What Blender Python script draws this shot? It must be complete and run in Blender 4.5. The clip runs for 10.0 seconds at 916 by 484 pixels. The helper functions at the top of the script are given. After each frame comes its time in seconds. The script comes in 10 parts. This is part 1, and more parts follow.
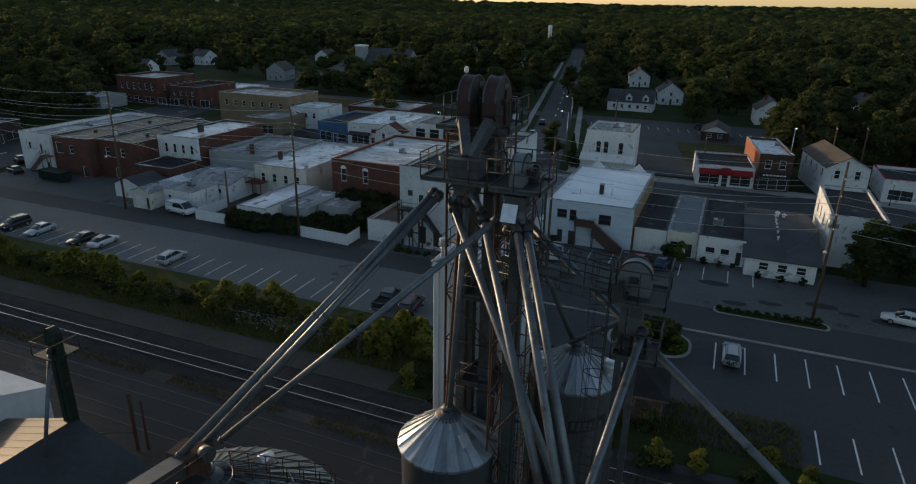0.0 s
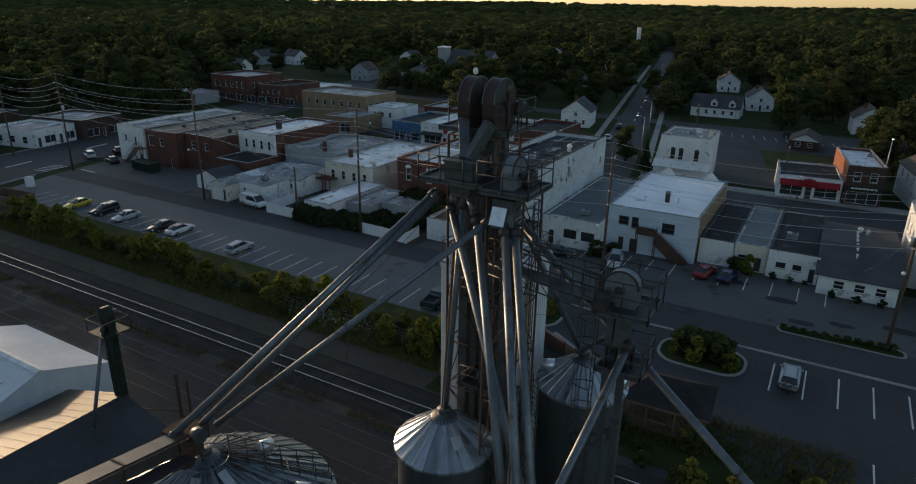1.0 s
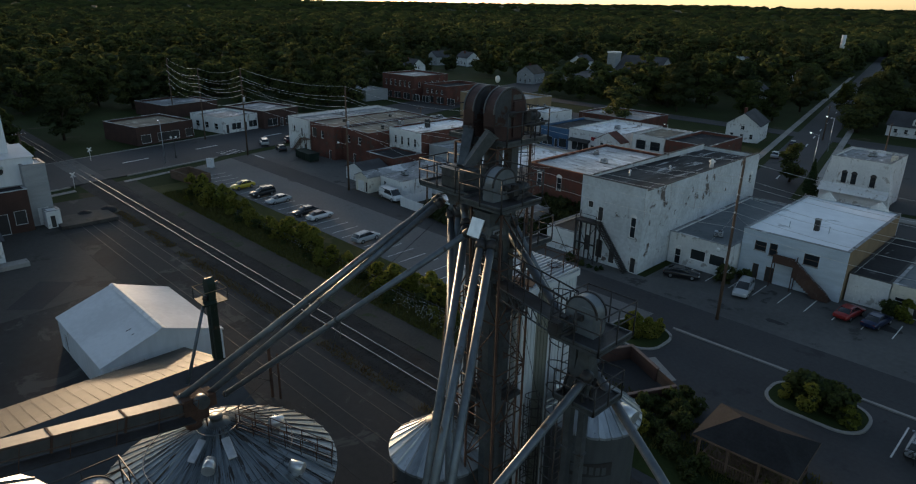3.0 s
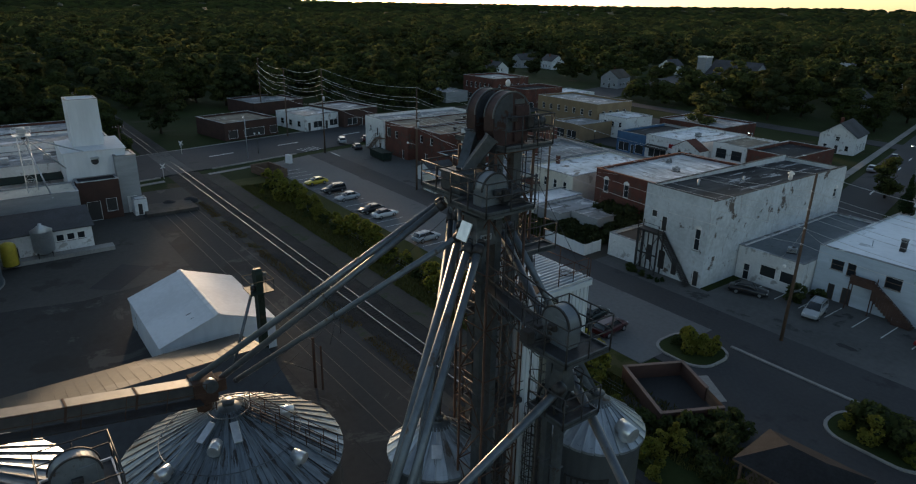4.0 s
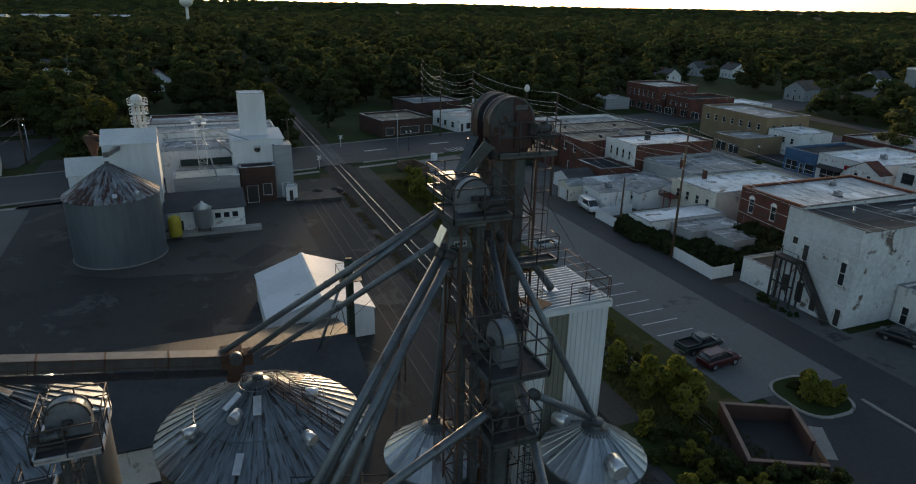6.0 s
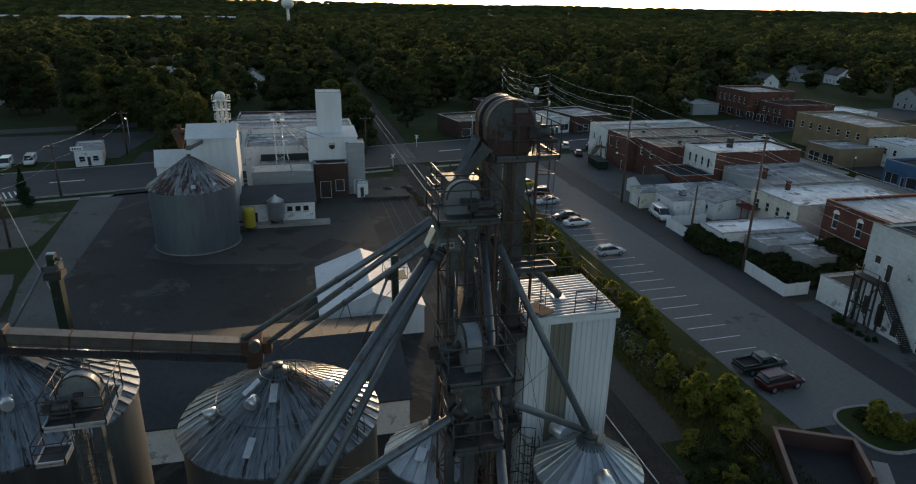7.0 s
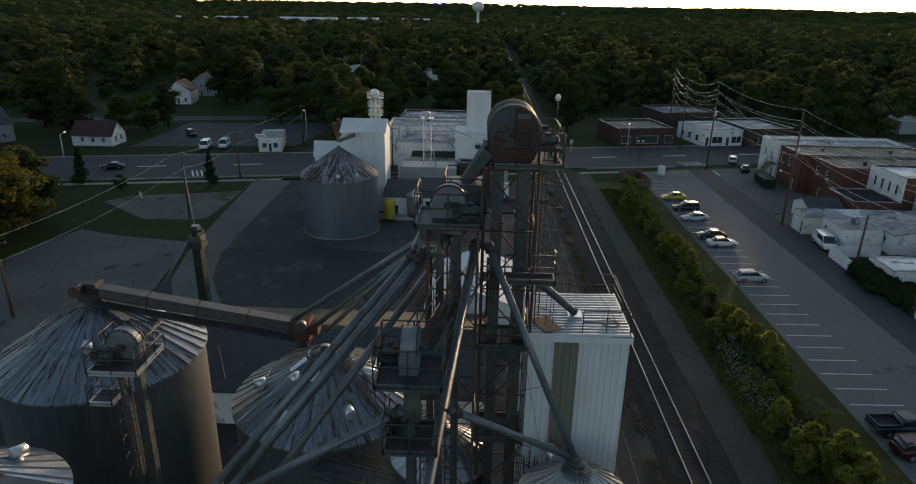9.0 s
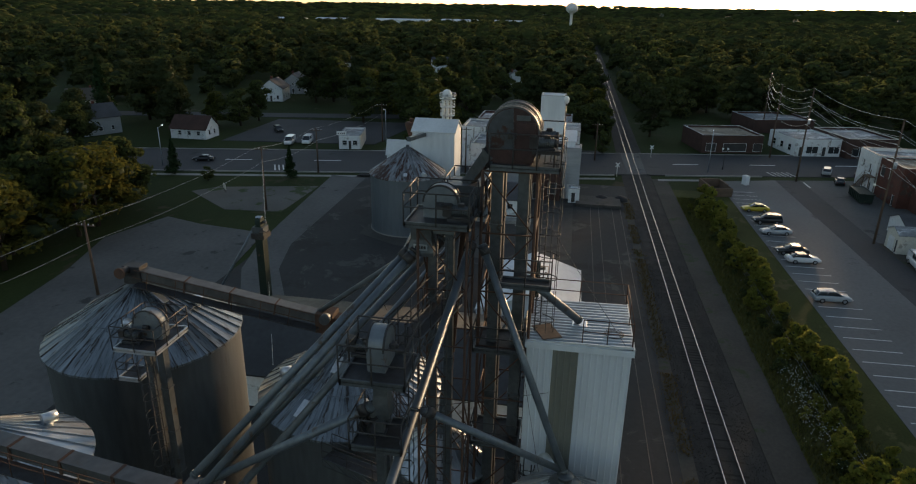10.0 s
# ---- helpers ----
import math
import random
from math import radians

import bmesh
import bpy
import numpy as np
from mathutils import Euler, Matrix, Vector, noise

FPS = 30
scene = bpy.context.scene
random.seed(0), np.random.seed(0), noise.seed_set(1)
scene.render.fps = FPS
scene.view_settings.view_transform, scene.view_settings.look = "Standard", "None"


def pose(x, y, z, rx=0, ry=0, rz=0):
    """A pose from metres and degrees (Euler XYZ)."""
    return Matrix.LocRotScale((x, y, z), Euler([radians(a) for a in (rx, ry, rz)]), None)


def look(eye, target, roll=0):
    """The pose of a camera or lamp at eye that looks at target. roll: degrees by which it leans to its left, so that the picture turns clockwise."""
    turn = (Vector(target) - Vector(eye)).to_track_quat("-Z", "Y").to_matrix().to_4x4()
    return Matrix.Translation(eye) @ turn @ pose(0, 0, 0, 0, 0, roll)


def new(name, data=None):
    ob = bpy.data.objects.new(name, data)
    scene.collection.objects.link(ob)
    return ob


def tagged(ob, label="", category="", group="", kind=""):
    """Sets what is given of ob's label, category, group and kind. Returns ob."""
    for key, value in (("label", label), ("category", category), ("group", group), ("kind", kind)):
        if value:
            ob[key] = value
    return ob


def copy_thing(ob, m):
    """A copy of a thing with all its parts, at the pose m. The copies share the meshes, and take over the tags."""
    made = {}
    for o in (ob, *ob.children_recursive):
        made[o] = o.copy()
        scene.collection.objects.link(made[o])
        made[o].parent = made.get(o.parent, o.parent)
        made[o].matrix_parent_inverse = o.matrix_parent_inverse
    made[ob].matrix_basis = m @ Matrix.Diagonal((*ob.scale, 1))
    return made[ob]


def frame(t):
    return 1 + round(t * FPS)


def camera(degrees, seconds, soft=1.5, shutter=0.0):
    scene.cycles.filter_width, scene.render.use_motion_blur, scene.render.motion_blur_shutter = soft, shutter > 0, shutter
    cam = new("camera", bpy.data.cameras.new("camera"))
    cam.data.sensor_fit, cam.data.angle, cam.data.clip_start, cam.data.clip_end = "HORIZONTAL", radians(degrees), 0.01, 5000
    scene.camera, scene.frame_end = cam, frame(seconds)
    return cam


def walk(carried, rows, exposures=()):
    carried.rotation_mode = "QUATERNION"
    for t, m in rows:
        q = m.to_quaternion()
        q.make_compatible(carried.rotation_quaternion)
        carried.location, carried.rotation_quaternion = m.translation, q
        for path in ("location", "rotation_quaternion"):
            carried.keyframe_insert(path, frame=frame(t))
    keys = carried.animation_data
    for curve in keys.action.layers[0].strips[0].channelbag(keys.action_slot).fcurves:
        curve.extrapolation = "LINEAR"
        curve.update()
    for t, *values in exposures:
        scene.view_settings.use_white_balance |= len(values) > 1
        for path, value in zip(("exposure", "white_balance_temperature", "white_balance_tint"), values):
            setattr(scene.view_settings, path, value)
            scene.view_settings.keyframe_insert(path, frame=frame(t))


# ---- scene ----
cam = camera(70.2, 10.0, soft=1.15)
PATH = [
    (0, (0.572, 0.354, 33.911), (-0.139, 2.09, 33.219), 1.0),
    (0.5, (2.165, 1.12, 33.91), (1.341, 2.805, 33.218), 0.9),
    (1, (3.66, 1.974, 33.931), (2.726, 3.602, 33.24), 0.9),
    (1.5, (5.134, 2.899, 34.001), (4.095, 4.462, 33.311), 0.9),
    (2, (6.508, 3.959, 34.072), (5.364, 5.447, 33.383), 0.9),
    (2.5, (7.787, 5.104, 34.132), (6.546, 6.513, 33.442), 1.0),
    (4, (11.223, 8.916, 34.281), (9.726, 10.05, 33.593), 1.1),
    (4.5, (12.157, 10.337, 34.298), (10.587, 11.37, 33.611), 1.1),
    (5, (12.957, 11.836, 34.32), (11.322, 12.76, 33.633), 1.1),
    (5.5, (13.639, 13.396, 34.326), (11.946, 14.21, 33.64), 1.1),
    (7, (15.225, 18.237, 34.382), (13.402, 18.693, 33.697), 1.0),
    (7.5, (15.524, 19.901, 34.455), (13.675, 20.23, 33.769), 1.0),
    (8, (15.689, 21.544, 34.468), (13.821, 21.743, 33.782), 1.0),
    (8.5, (15.749, 23.213, 34.475), (13.872, 23.281, 33.789), 1.0),
    (9, (15.714, 24.858, 34.493), (13.836, 24.797, 33.807), 1.0),
    (9.5, (15.537, 26.491, 34.488), (13.668, 26.301, 33.802), 1.0),
    (10, (15.25, 28.133, 34.472), (13.399, 27.815, 33.787), 1.0),
]
walk(cam, [(t, look(eye, target, roll)) for t, eye, target, roll in PATH], exposures=[(0.0, 1.03, 6000, 10.0), (2.5, 1.1, 6000, 10.0), (5.0, 1.25, 6100, 10.0), (7.5, 1.33, 6300, 10.0), (10.0, 1.3, 6450, 10.0)])

# ---- world and sun ----
SUN_AZ, SUN_EL = 71.0, 3.5     # degrees counter-clockwise from +y, and above the horizon
world = bpy.data.worlds.new("evening_sky")
scene.world = world
world.use_nodes = True
wn, wl = world.node_tree.nodes, world.node_tree.links
sky = wn.new("ShaderNodeTexSky")
sky.sky_type, sky.sun_disc = "NISHITA", False
sky.sun_elevation, sky.sun_rotation = radians(SUN_EL), radians(360 - SUN_AZ)
sky.air_density, sky.dust_density, sky.ozone_density = 0.8, 0.5, 1.2
wn["Background"].inputs["Strength"].default_value = 0.145
haze = wn.new("ShaderNodeHueSaturation")
haze.inputs["Saturation"].default_value = 0.82
wl.new(sky.outputs[0], haze.inputs["Color"])
wl.new(haze.outputs[0], wn["Background"].inputs[0])
sun_data = bpy.data.lights.new("sun", "SUN")
sun_data.energy, sun_data.angle, sun_data.color = 2.0, radians(2.6), (1.0, 0.68, 0.38)
sun = new("sun", sun_data)
toward = Vector((-math.sin(radians(SUN_AZ)) * math.cos(radians(SUN_EL)), math.cos(radians(SUN_AZ)) * math.cos(radians(SUN_EL)), math.sin(radians(SUN_EL))))
sun.matrix_world = look(toward * 300, (0, 0, 0))

# ---- materials ----
MATS = {}


def mat(name, col, col2=None, rough=0.8, metal=0.0, big=0.25, small=6.0, amount=0.6, bump=0.15, dirt=None, dirt_scale=0.6, dirt_edge=0.55, stretch=(1, 1, 1), rand=0.0, spec=0.22, scatter=False, stain=None, stain_scale=0.2, stain_edge=0.6, stain_stretch=(1, 1, 1)):
    """A worn surface: two colours mixed by fine and broad noise, patches of dirt, fine relief, and a difference from piece to piece."""
    m = bpy.data.materials.new(name)
    m.use_nodes = True
    n, l = m.node_tree.nodes, m.node_tree.links
    b = n["Principled BSDF"]
    b.inputs["Roughness"].default_value = rough
    b.inputs["Metallic"].default_value = metal
    b.inputs["Specular IOR Level"].default_value = spec
    col2 = col2 or tuple(c * 0.72 for c in col)
    tc = n.new("ShaderNodeTexCoord")
    mp = n.new("ShaderNodeMapping")
    mp.inputs["Scale"].default_value = stretch
    l.new(tc.outputs["Object"], mp.inputs[0])
    if scatter:
        oi, sv = n.new("ShaderNodeObjectInfo"), n.new("ShaderNodeVectorMath")
        sv.operation = "SCALE"
        sv.inputs[0].default_value = (37.0, 71.0, 13.0)
        l.new(oi.outputs["Random"], sv.inputs["Scale"])
        l.new(sv.outputs[0], mp.inputs["Location"])
    fine, broad = n.new("ShaderNodeTexNoise"), n.new("ShaderNodeTexNoise")
    fine.inputs["Scale"].default_value, fine.inputs["Detail"].default_value = small, 5
    broad.inputs["Scale"].default_value, broad.inputs["Detail"].default_value = big, 4
    l.new(mp.outputs[0], fine.inputs["Vector"])
    l.new(mp.outputs[0], broad.inputs["Vector"])
    add = n.new("ShaderNodeMath")
    add.operation = "MULTIPLY_ADD"
    l.new(broad.outputs[0], add.inputs[0])
    add.inputs[1].default_value = 1.6
    mul = n.new("ShaderNodeMath")
    mul.operation = "MULTIPLY_ADD"
    l.new(fine.outputs[0], mul.inputs[0])
    mul.inputs[1].default_value, mul.inputs[2].default_value = 1.0, -0.8
    l.new(mul.outputs[0], add.inputs[2])
    ramp = n.new("ShaderNodeMapRange")
    ramp.inputs[1].default_value, ramp.inputs[2].default_value = 0.5 - amount * 0.5, 0.5 + amount * 0.5
    l.new(add.outputs[0], ramp.inputs[0])
    mix = n.new("ShaderNodeMix")
    mix.data_type = "RGBA"
    mix.inputs[6].default_value, mix.inputs[7].default_value = (*col2, 1), (*col, 1)
    l.new(ramp.outputs[0], mix.inputs[0])
    out = mix.outputs[2]
    if dirt:
        d = n.new("ShaderNodeTexNoise")
        d.inputs["Scale"].default_value, d.inputs["Detail"].default_value, d.inputs["Roughness"].default_value = dirt_scale, 6, 0.65
        l.new(mp.outputs[0], d.inputs["Vector"])
        dr = n.new("ShaderNodeMapRange")
        dr.inputs[1].default_value, dr.inputs[2].default_value = dirt_edge, dirt_edge + 0.05
        l.new(d.outputs[0], dr.inputs[0])
        dm = n.new("ShaderNodeMix")
        dm.data_type = "RGBA"
        dm.inputs[7].default_value = (*dirt, 1)
        l.new(dr.outputs[0], dm.inputs[0])
        l.new(out, dm.inputs[6])
        out = dm.outputs[2]
    if stain:
        d = n.new("ShaderNodeTexNoise")
        d.inputs["Scale"].default_value, d.inputs["Detail"].default_value, d.inputs["Roughness"].default_value, d.inputs["Distortion"].default_value = stain_scale, 7, 0.7, 0.8
        sm = n.new("ShaderNodeMapping")
        sm.inputs["Scale"].default_value, sm.inputs["Location"].default_value = stain_stretch, (7.3, 2.1, 5.7)
        l.new(tc.outputs["Object"], sm.inputs[0])
        l.new(sm.outputs[0], d.inputs["Vector"])
        dr = n.new("ShaderNodeMapRange")
        dr.inputs[1].default_value, dr.inputs[2].default_value = stain_edge, stain_edge + 0.04
        l.new(d.outputs[0], dr.inputs[0])
        dm = n.new("ShaderNodeMix")
        dm.data_type = "RGBA"
        dm.inputs[7].default_value = (*stain, 1)
        l.new(dr.outputs[0], dm.inputs[0])
        l.new(out, dm.inputs[6])
        out = dm.outputs[2]
    if rand:
        info = n.new("ShaderNodeObjectInfo")
        rr = n.new("ShaderNodeMapRange")
        rr.inputs[3].default_value, rr.inputs[4].default_value = 1 - rand, 1 + rand
        l.new(info.outputs["Random"], rr.inputs[0])
        hs = n.new("ShaderNodeHueSaturation")
        l.new(rr.outputs[0], hs.inputs["Value"])
        l.new(out, hs.inputs["Color"])
        out = hs.outputs[0]
    l.new(out, b.inputs["Base Color"])
    if bump:
        bp = n.new("ShaderNodeBump")
        bp.inputs["Strength"].default_value, bp.inputs["Distance"].default_value = bump, 0.03
        l.new(fine.outputs[0], bp.inputs["Height"])
        l.new(bp.outputs[0], b.inputs["Normal"])
    MATS[name] = m
    return m


def leaf_mat(name, a, c, trans=0.35):
    m = bpy.data.materials.new(name)
    m.use_nodes = True
    n, l = m.node_tree.nodes, m.node_tree.links
    n.remove(n["Principled BSDF"])
    geo, info = n.new("ShaderNodeNewGeometry"), n.new("ShaderNodeObjectInfo")
    mix = n.new("ShaderNodeMix")
    mix.data_type = "RGBA"
    mix.inputs[6].default_value, mix.inputs[7].default_value = (*a, 1), (*c, 1)
    av = n.new("ShaderNodeMath")
    av.operation = "MULTIPLY_ADD"
    l.new(geo.outputs["Random Per Island"], av.inputs[0])
    av.inputs[1].default_value = 0.3
    sc = n.new("ShaderNodeMath")
    sc.operation = "MULTIPLY"
    sc.inputs[1].default_value = 0.6
    l.new(info.outputs["Random"], sc.inputs[0])
    l.new(sc.outputs[0], av.inputs[2])
    l.new(av.outputs[0], mix.inputs[0])
    df, tr, mx = n.new("ShaderNodeBsdfDiffuse"), n.new("ShaderNodeBsdfTranslucent"), n.new("ShaderNodeMixShader")
    mx.inputs[0].default_value = trans
    l.new(mix.outputs[2], df.inputs[0])
    l.new(mix.outputs[2], tr.inputs[0])
    l.new(df.outputs[0], mx.inputs[1])
    l.new(tr.outputs[0], mx.inputs[2])
    l.new(mx.outputs[0], n["Material Output"].inputs[0])
    MATS[name] = m
    return m


def glass_mat(name, col, rough=0.08):
    m = bpy.data.materials.new(name)
    m.use_nodes = True
    b = m.node_tree.nodes["Principled BSDF"]
    b.inputs["Base Color"].default_value = (*col, 1)
    b.inputs["Roughness"].default_value = rough
    b.inputs["Specular IOR Level"].default_value = 0.6
    MATS[name] = m
    return m


def lamp_mat(name, col, strength):
    m = bpy.data.materials.new(name)
    m.use_nodes = True
    b = m.node_tree.nodes["Principled BSDF"]
    b.inputs["Base Color"].default_value = (*col, 1)
    b.inputs["Emission Color"].default_value = (*col, 1)
    b.inputs["Emission Strength"].default_value = strength
    MATS[name] = m
    return m


# ground
M_GRASS = mat("grass", (0.034, 0.046, 0.015), (0.02, 0.029, 0.009), 0.95, big=0.06, small=3.0, amount=0.8, bump=0.6, dirt=(0.055, 0.048, 0.027), dirt_scale=0.09, dirt_edge=0.6, spec=0.08)
M_LAWN = mat("mown_lawn", (0.068, 0.07, 0.022), (0.036, 0.042, 0.013), 0.95, big=0.15, small=5.0, amount=0.8, bump=0.5, dirt=(0.085, 0.075, 0.032), dirt_scale=0.25, dirt_edge=0.57, spec=0.08)
M_VERGE = mat("dry_verge_grass", (0.085, 0.08, 0.028), (0.045, 0.05, 0.018), 0.95, big=0.3, small=4.0, amount=0.8, bump=0.6, dirt=(0.09, 0.075, 0.05), dirt_scale=0.3, dirt_edge=0.62, spec=0.08)
M_FIELD = mat("field", (0.12, 0.15, 0.06), (0.08, 0.11, 0.045), 0.95, big=0.004, small=0.05, bump=0.0, spec=0.08)
M_SOIL = mat("ploughed_soil", (0.05, 0.042, 0.035), None, 0.95, big=0.01, small=0.3, bump=0.0, spec=0.08)
M_ASPHALT = mat("worn_asphalt", (0.055, 0.055, 0.056), (0.036, 0.036, 0.038), 0.8, big=0.07, small=2.5, amount=0.8, bump=0.25, dirt=(0.03, 0.03, 0.032), dirt_scale=0.16, dirt_edge=0.6, spec=0.25)
M_LOT = mat("pale_asphalt", (0.145, 0.145, 0.143), (0.105, 0.105, 0.104), 0.85, big=0.06, small=2.0, amount=0.7, bump=0.2, dirt=(0.07, 0.068, 0.065), dirt_scale=0.14, dirt_edge=0.6, spec=0.25)
M_REARLOT = mat("rear_lot_asphalt", (0.105, 0.105, 0.102), (0.07, 0.07, 0.068), 0.85, big=0.09, small=1.6, amount=0.7, bump=0.2, dirt=(0.04, 0.04, 0.04), dirt_scale=0.22, dirt_edge=0.6, spec=0.25)
M_YARD = mat("yard_asphalt", (0.038, 0.038, 0.037), (0.024, 0.024, 0.0235), 0.85, big=0.045, small=1.5, amount=0.9, bump=0.4, dirt=(0.024, 0.023, 0.021), dirt_scale=0.12, dirt_edge=0.55, stain=(0.06, 0.058, 0.054), stain_scale=0.13, stain_edge=0.575, spec=0.25)
M_APRON = mat("apron_concrete", (0.07, 0.066, 0.06), (0.043, 0.041, 0.037), 0.85, big=0.07, small=1.5, amount=0.8, bump=0.3, dirt=(0.036, 0.033, 0.029), dirt_scale=0.16, dirt_edge=0.57, spec=0.25)
M_GRAVEL = mat("yard_gravel", (0.12, 0.115, 0.105), (0.08, 0.078, 0.07), 0.95, big=0.12, small=4.0, amount=0.9, bump=0.5, dirt=(0.04, 0.055, 0.02), dirt_scale=0.2, dirt_edge=0.56, spec=0.25)
M_OLDRAIL = mat("rusty_rail", (0.12, 0.10, 0.09), (0.08, 0.06, 0.05), 0.6, 0.4, big=0.4, small=6.0, bump=0.0)
M_PATCH = mat("fresh_asphalt_patch", (0.035, 0.035, 0.036), None, 0.8, big=0.2, small=3.0)
M_BALLAST = mat("ballast", (0.046, 0.041, 0.036), (0.022, 0.02, 0.018), 0.95, big=0.5, small=7.0, amount=0.9, bump=1.0, spec=0.25)
M_DIRT = mat("gravel_track", (0.075, 0.066, 0.054), (0.042, 0.037, 0.03), 0.95, big=0.15, small=3.0, amount=0.9, bump=0.6, dirt=(0.04, 0.05, 0.02), dirt_scale=0.25, dirt_edge=0.58, spec=0.25)
M_CONC = mat("concrete", (0.30, 0.29, 0.27), (0.20, 0.195, 0.185), 0.85, big=0.2, small=4.0, bump=0.2, dirt=(0.12, 0.115, 0.105), dirt_scale=0.4, dirt_edge=0.6)
M_PAINT = mat("road_paint", (0.72, 0.72, 0.70), (0.5, 0.5, 0.48), 0.7, big=0.5, small=5.0, amount=0.8, bump=0.0, dirt=(0.2, 0.2, 0.2), dirt_scale=1.2, dirt_edge=0.6)
M_TIE = mat("tarred_timber", (0.024, 0.02, 0.017), None, 0.9, big=1.0, small=8.0, rand=0.3)
M_RAIL = mat("worn_rail_steel", (0.66, 0.62, 0.57), (0.46, 0.42, 0.38), 0.24, 0.9, big=0.4, small=6.0, bump=0.0)
# elevator
M_GALV = mat("galvanised_sheet", (0.46, 0.49, 0.52), (0.33, 0.355, 0.385), 0.42, 0.6, big=0.5, small=5.0, amount=0.8, bump=0.05, dirt=(0.2, 0.2, 0.2), dirt_scale=0.8, dirt_edge=0.66, rand=0.12)
M_BINROOF = mat("galvanised_roof_sheet", (0.42, 0.455, 0.49), (0.23, 0.25, 0.27), 0.33, 0.65, big=0.8, small=3.0, amount=0.8, bump=0.03, dirt=(0.13, 0.12, 0.11), dirt_scale=1.0, dirt_edge=0.62, stretch=(0.3, 2.2, 1), rand=0.2, scatter=True)
M_OLDBINROOF = mat("streaked_roof_sheet", (0.25, 0.285, 0.315), (0.115, 0.13, 0.143), 0.36, 0.6, big=0.8, small=3.0, amount=0.7, bump=0.04, dirt=(0.06, 0.055, 0.052), dirt_scale=1.3, dirt_edge=0.55, stretch=(0.14, 4.0, 1), rand=0.15, scatter=True)
M_HEADGREY = mat("blue_grey_head_sheet", (0.2, 0.222, 0.24), (0.13, 0.145, 0.16), 0.45, 0.4, big=0.8, small=4.0, amount=0.8, bump=0.04, dirt=(0.09, 0.06, 0.045), dirt_scale=1.2, dirt_edge=0.61)
M_RUSTROOF = mat("rusted_roof_sheet", (0.24, 0.26, 0.28), (0.1, 0.098, 0.1), 0.42, 0.45, big=0.5, small=2.0, amount=0.6, bump=0.08, dirt=(0.06, 0.033, 0.027), dirt_scale=0.6, dirt_edge=0.52, stretch=(0.15, 1.6, 1), rand=0.2, scatter=True)
M_BINWALL = mat("bin_wall_steel", (0.15, 0.163, 0.173), (0.085, 0.092, 0.098), 0.42, 0.6, big=0.3, small=3.0, amount=0.8, bump=0.0, dirt=(0.1, 0.088, 0.076), dirt_scale=0.5, dirt_edge=0.6, stretch=(1, 1, 0.2))
M_STEEL = mat("weathered_steel", (0.12, 0.13, 0.138), (0.06, 0.066, 0.07), 0.5, 0.5, big=0.7, small=5.0, amount=0.8, bump=0.08, dirt=(0.065, 0.045, 0.034), dirt_scale=1.1, dirt_edge=0.6)
M_SIDESTEEL = mat("dark_side_sheet", (0.085, 0.095, 0.11), (0.045, 0.05, 0.058), 0.38, 0.5, big=0.8, small=4.0, amount=0.8, bump=0.04, dirt=(0.06, 0.035, 0.03), dirt_scale=1.2, dirt_edge=0.58)
M_BINBLUE = mat("blue_grey_bin_wall", (0.125, 0.145, 0.165), (0.085, 0.1, 0.115), 0.5, 0.4, big=0.25, small=2.0, amount=0.8, bump=0.0, dirt=(0.1, 0.085, 0.075), dirt_scale=0.4, dirt_edge=0.61, stretch=(1, 1, 0.15))
M_PIPE = mat("spout_pipe_steel", (0.155, 0.178, 0.2), (0.085, 0.098, 0.112), 0.42, 0.4, big=0.6, small=4.0, amount=0.8, bump=0.05, dirt=(0.085, 0.072, 0.062), dirt_scale=1.0, dirt_edge=0.6)
M_RUST = mat("rusted_steel", (0.105, 0.06, 0.042), (0.055, 0.035, 0.028), 0.85, 0.2, big=0.8, small=6.0, amount=0.9, bump=0.3)
M_MAROON = mat("maroon_head_paint", (0.065, 0.036, 0.033), (0.038, 0.024, 0.023), 0.55, 0.2, big=0.9, small=5.0, dirt=(0.085, 0.09, 0.098), dirt_scale=0.9, dirt_edge=0.6)
M_DARKSTEEL = mat("dark_rail_steel", (0.06, 0.06, 0.062), (0.04, 0.035, 0.033), 0.6, 0.4, big=0.9, small=6.0)
M_CONVEY = mat("dusty_conveyor_sheet", (0.125, 0.125, 0.125), (0.07, 0.07, 0.072), 0.5, 0.45, big=0.6, small=3.0, amount=0.8, bump=0.05, dirt=(0.085, 0.076, 0.068), dirt_scale=0.8, dirt_edge=0.62)
M_GREENSTEEL = mat("dark_green_steel", (0.01925, 0.033, 0.02475), (0.01375, 0.022, 0.0176), 0.55, 0.2, big=0.8, small=5.0, dirt=(0.06, 0.045, 0.03), dirt_scale=1.0, dirt_edge=0.64)
M_BRIGHT = mat("new_zinc", (0.66, 0.68, 0.70), (0.5, 0.52, 0.54), 0.3, 0.7, big=1.0, small=4.0, bump=0.03)
M_CORRWHITE = mat("white_wall_sheet", (0.62, 0.65, 0.68), (0.5, 0.53, 0.56), 0.5, 0.1, big=0.25, small=2.0, amount=0.8, bump=0.03, dirt=(0.4, 0.4, 0.39), dirt_scale=0.5, dirt_edge=0.66, stretch=(1, 1, 0.2), rand=0.05)
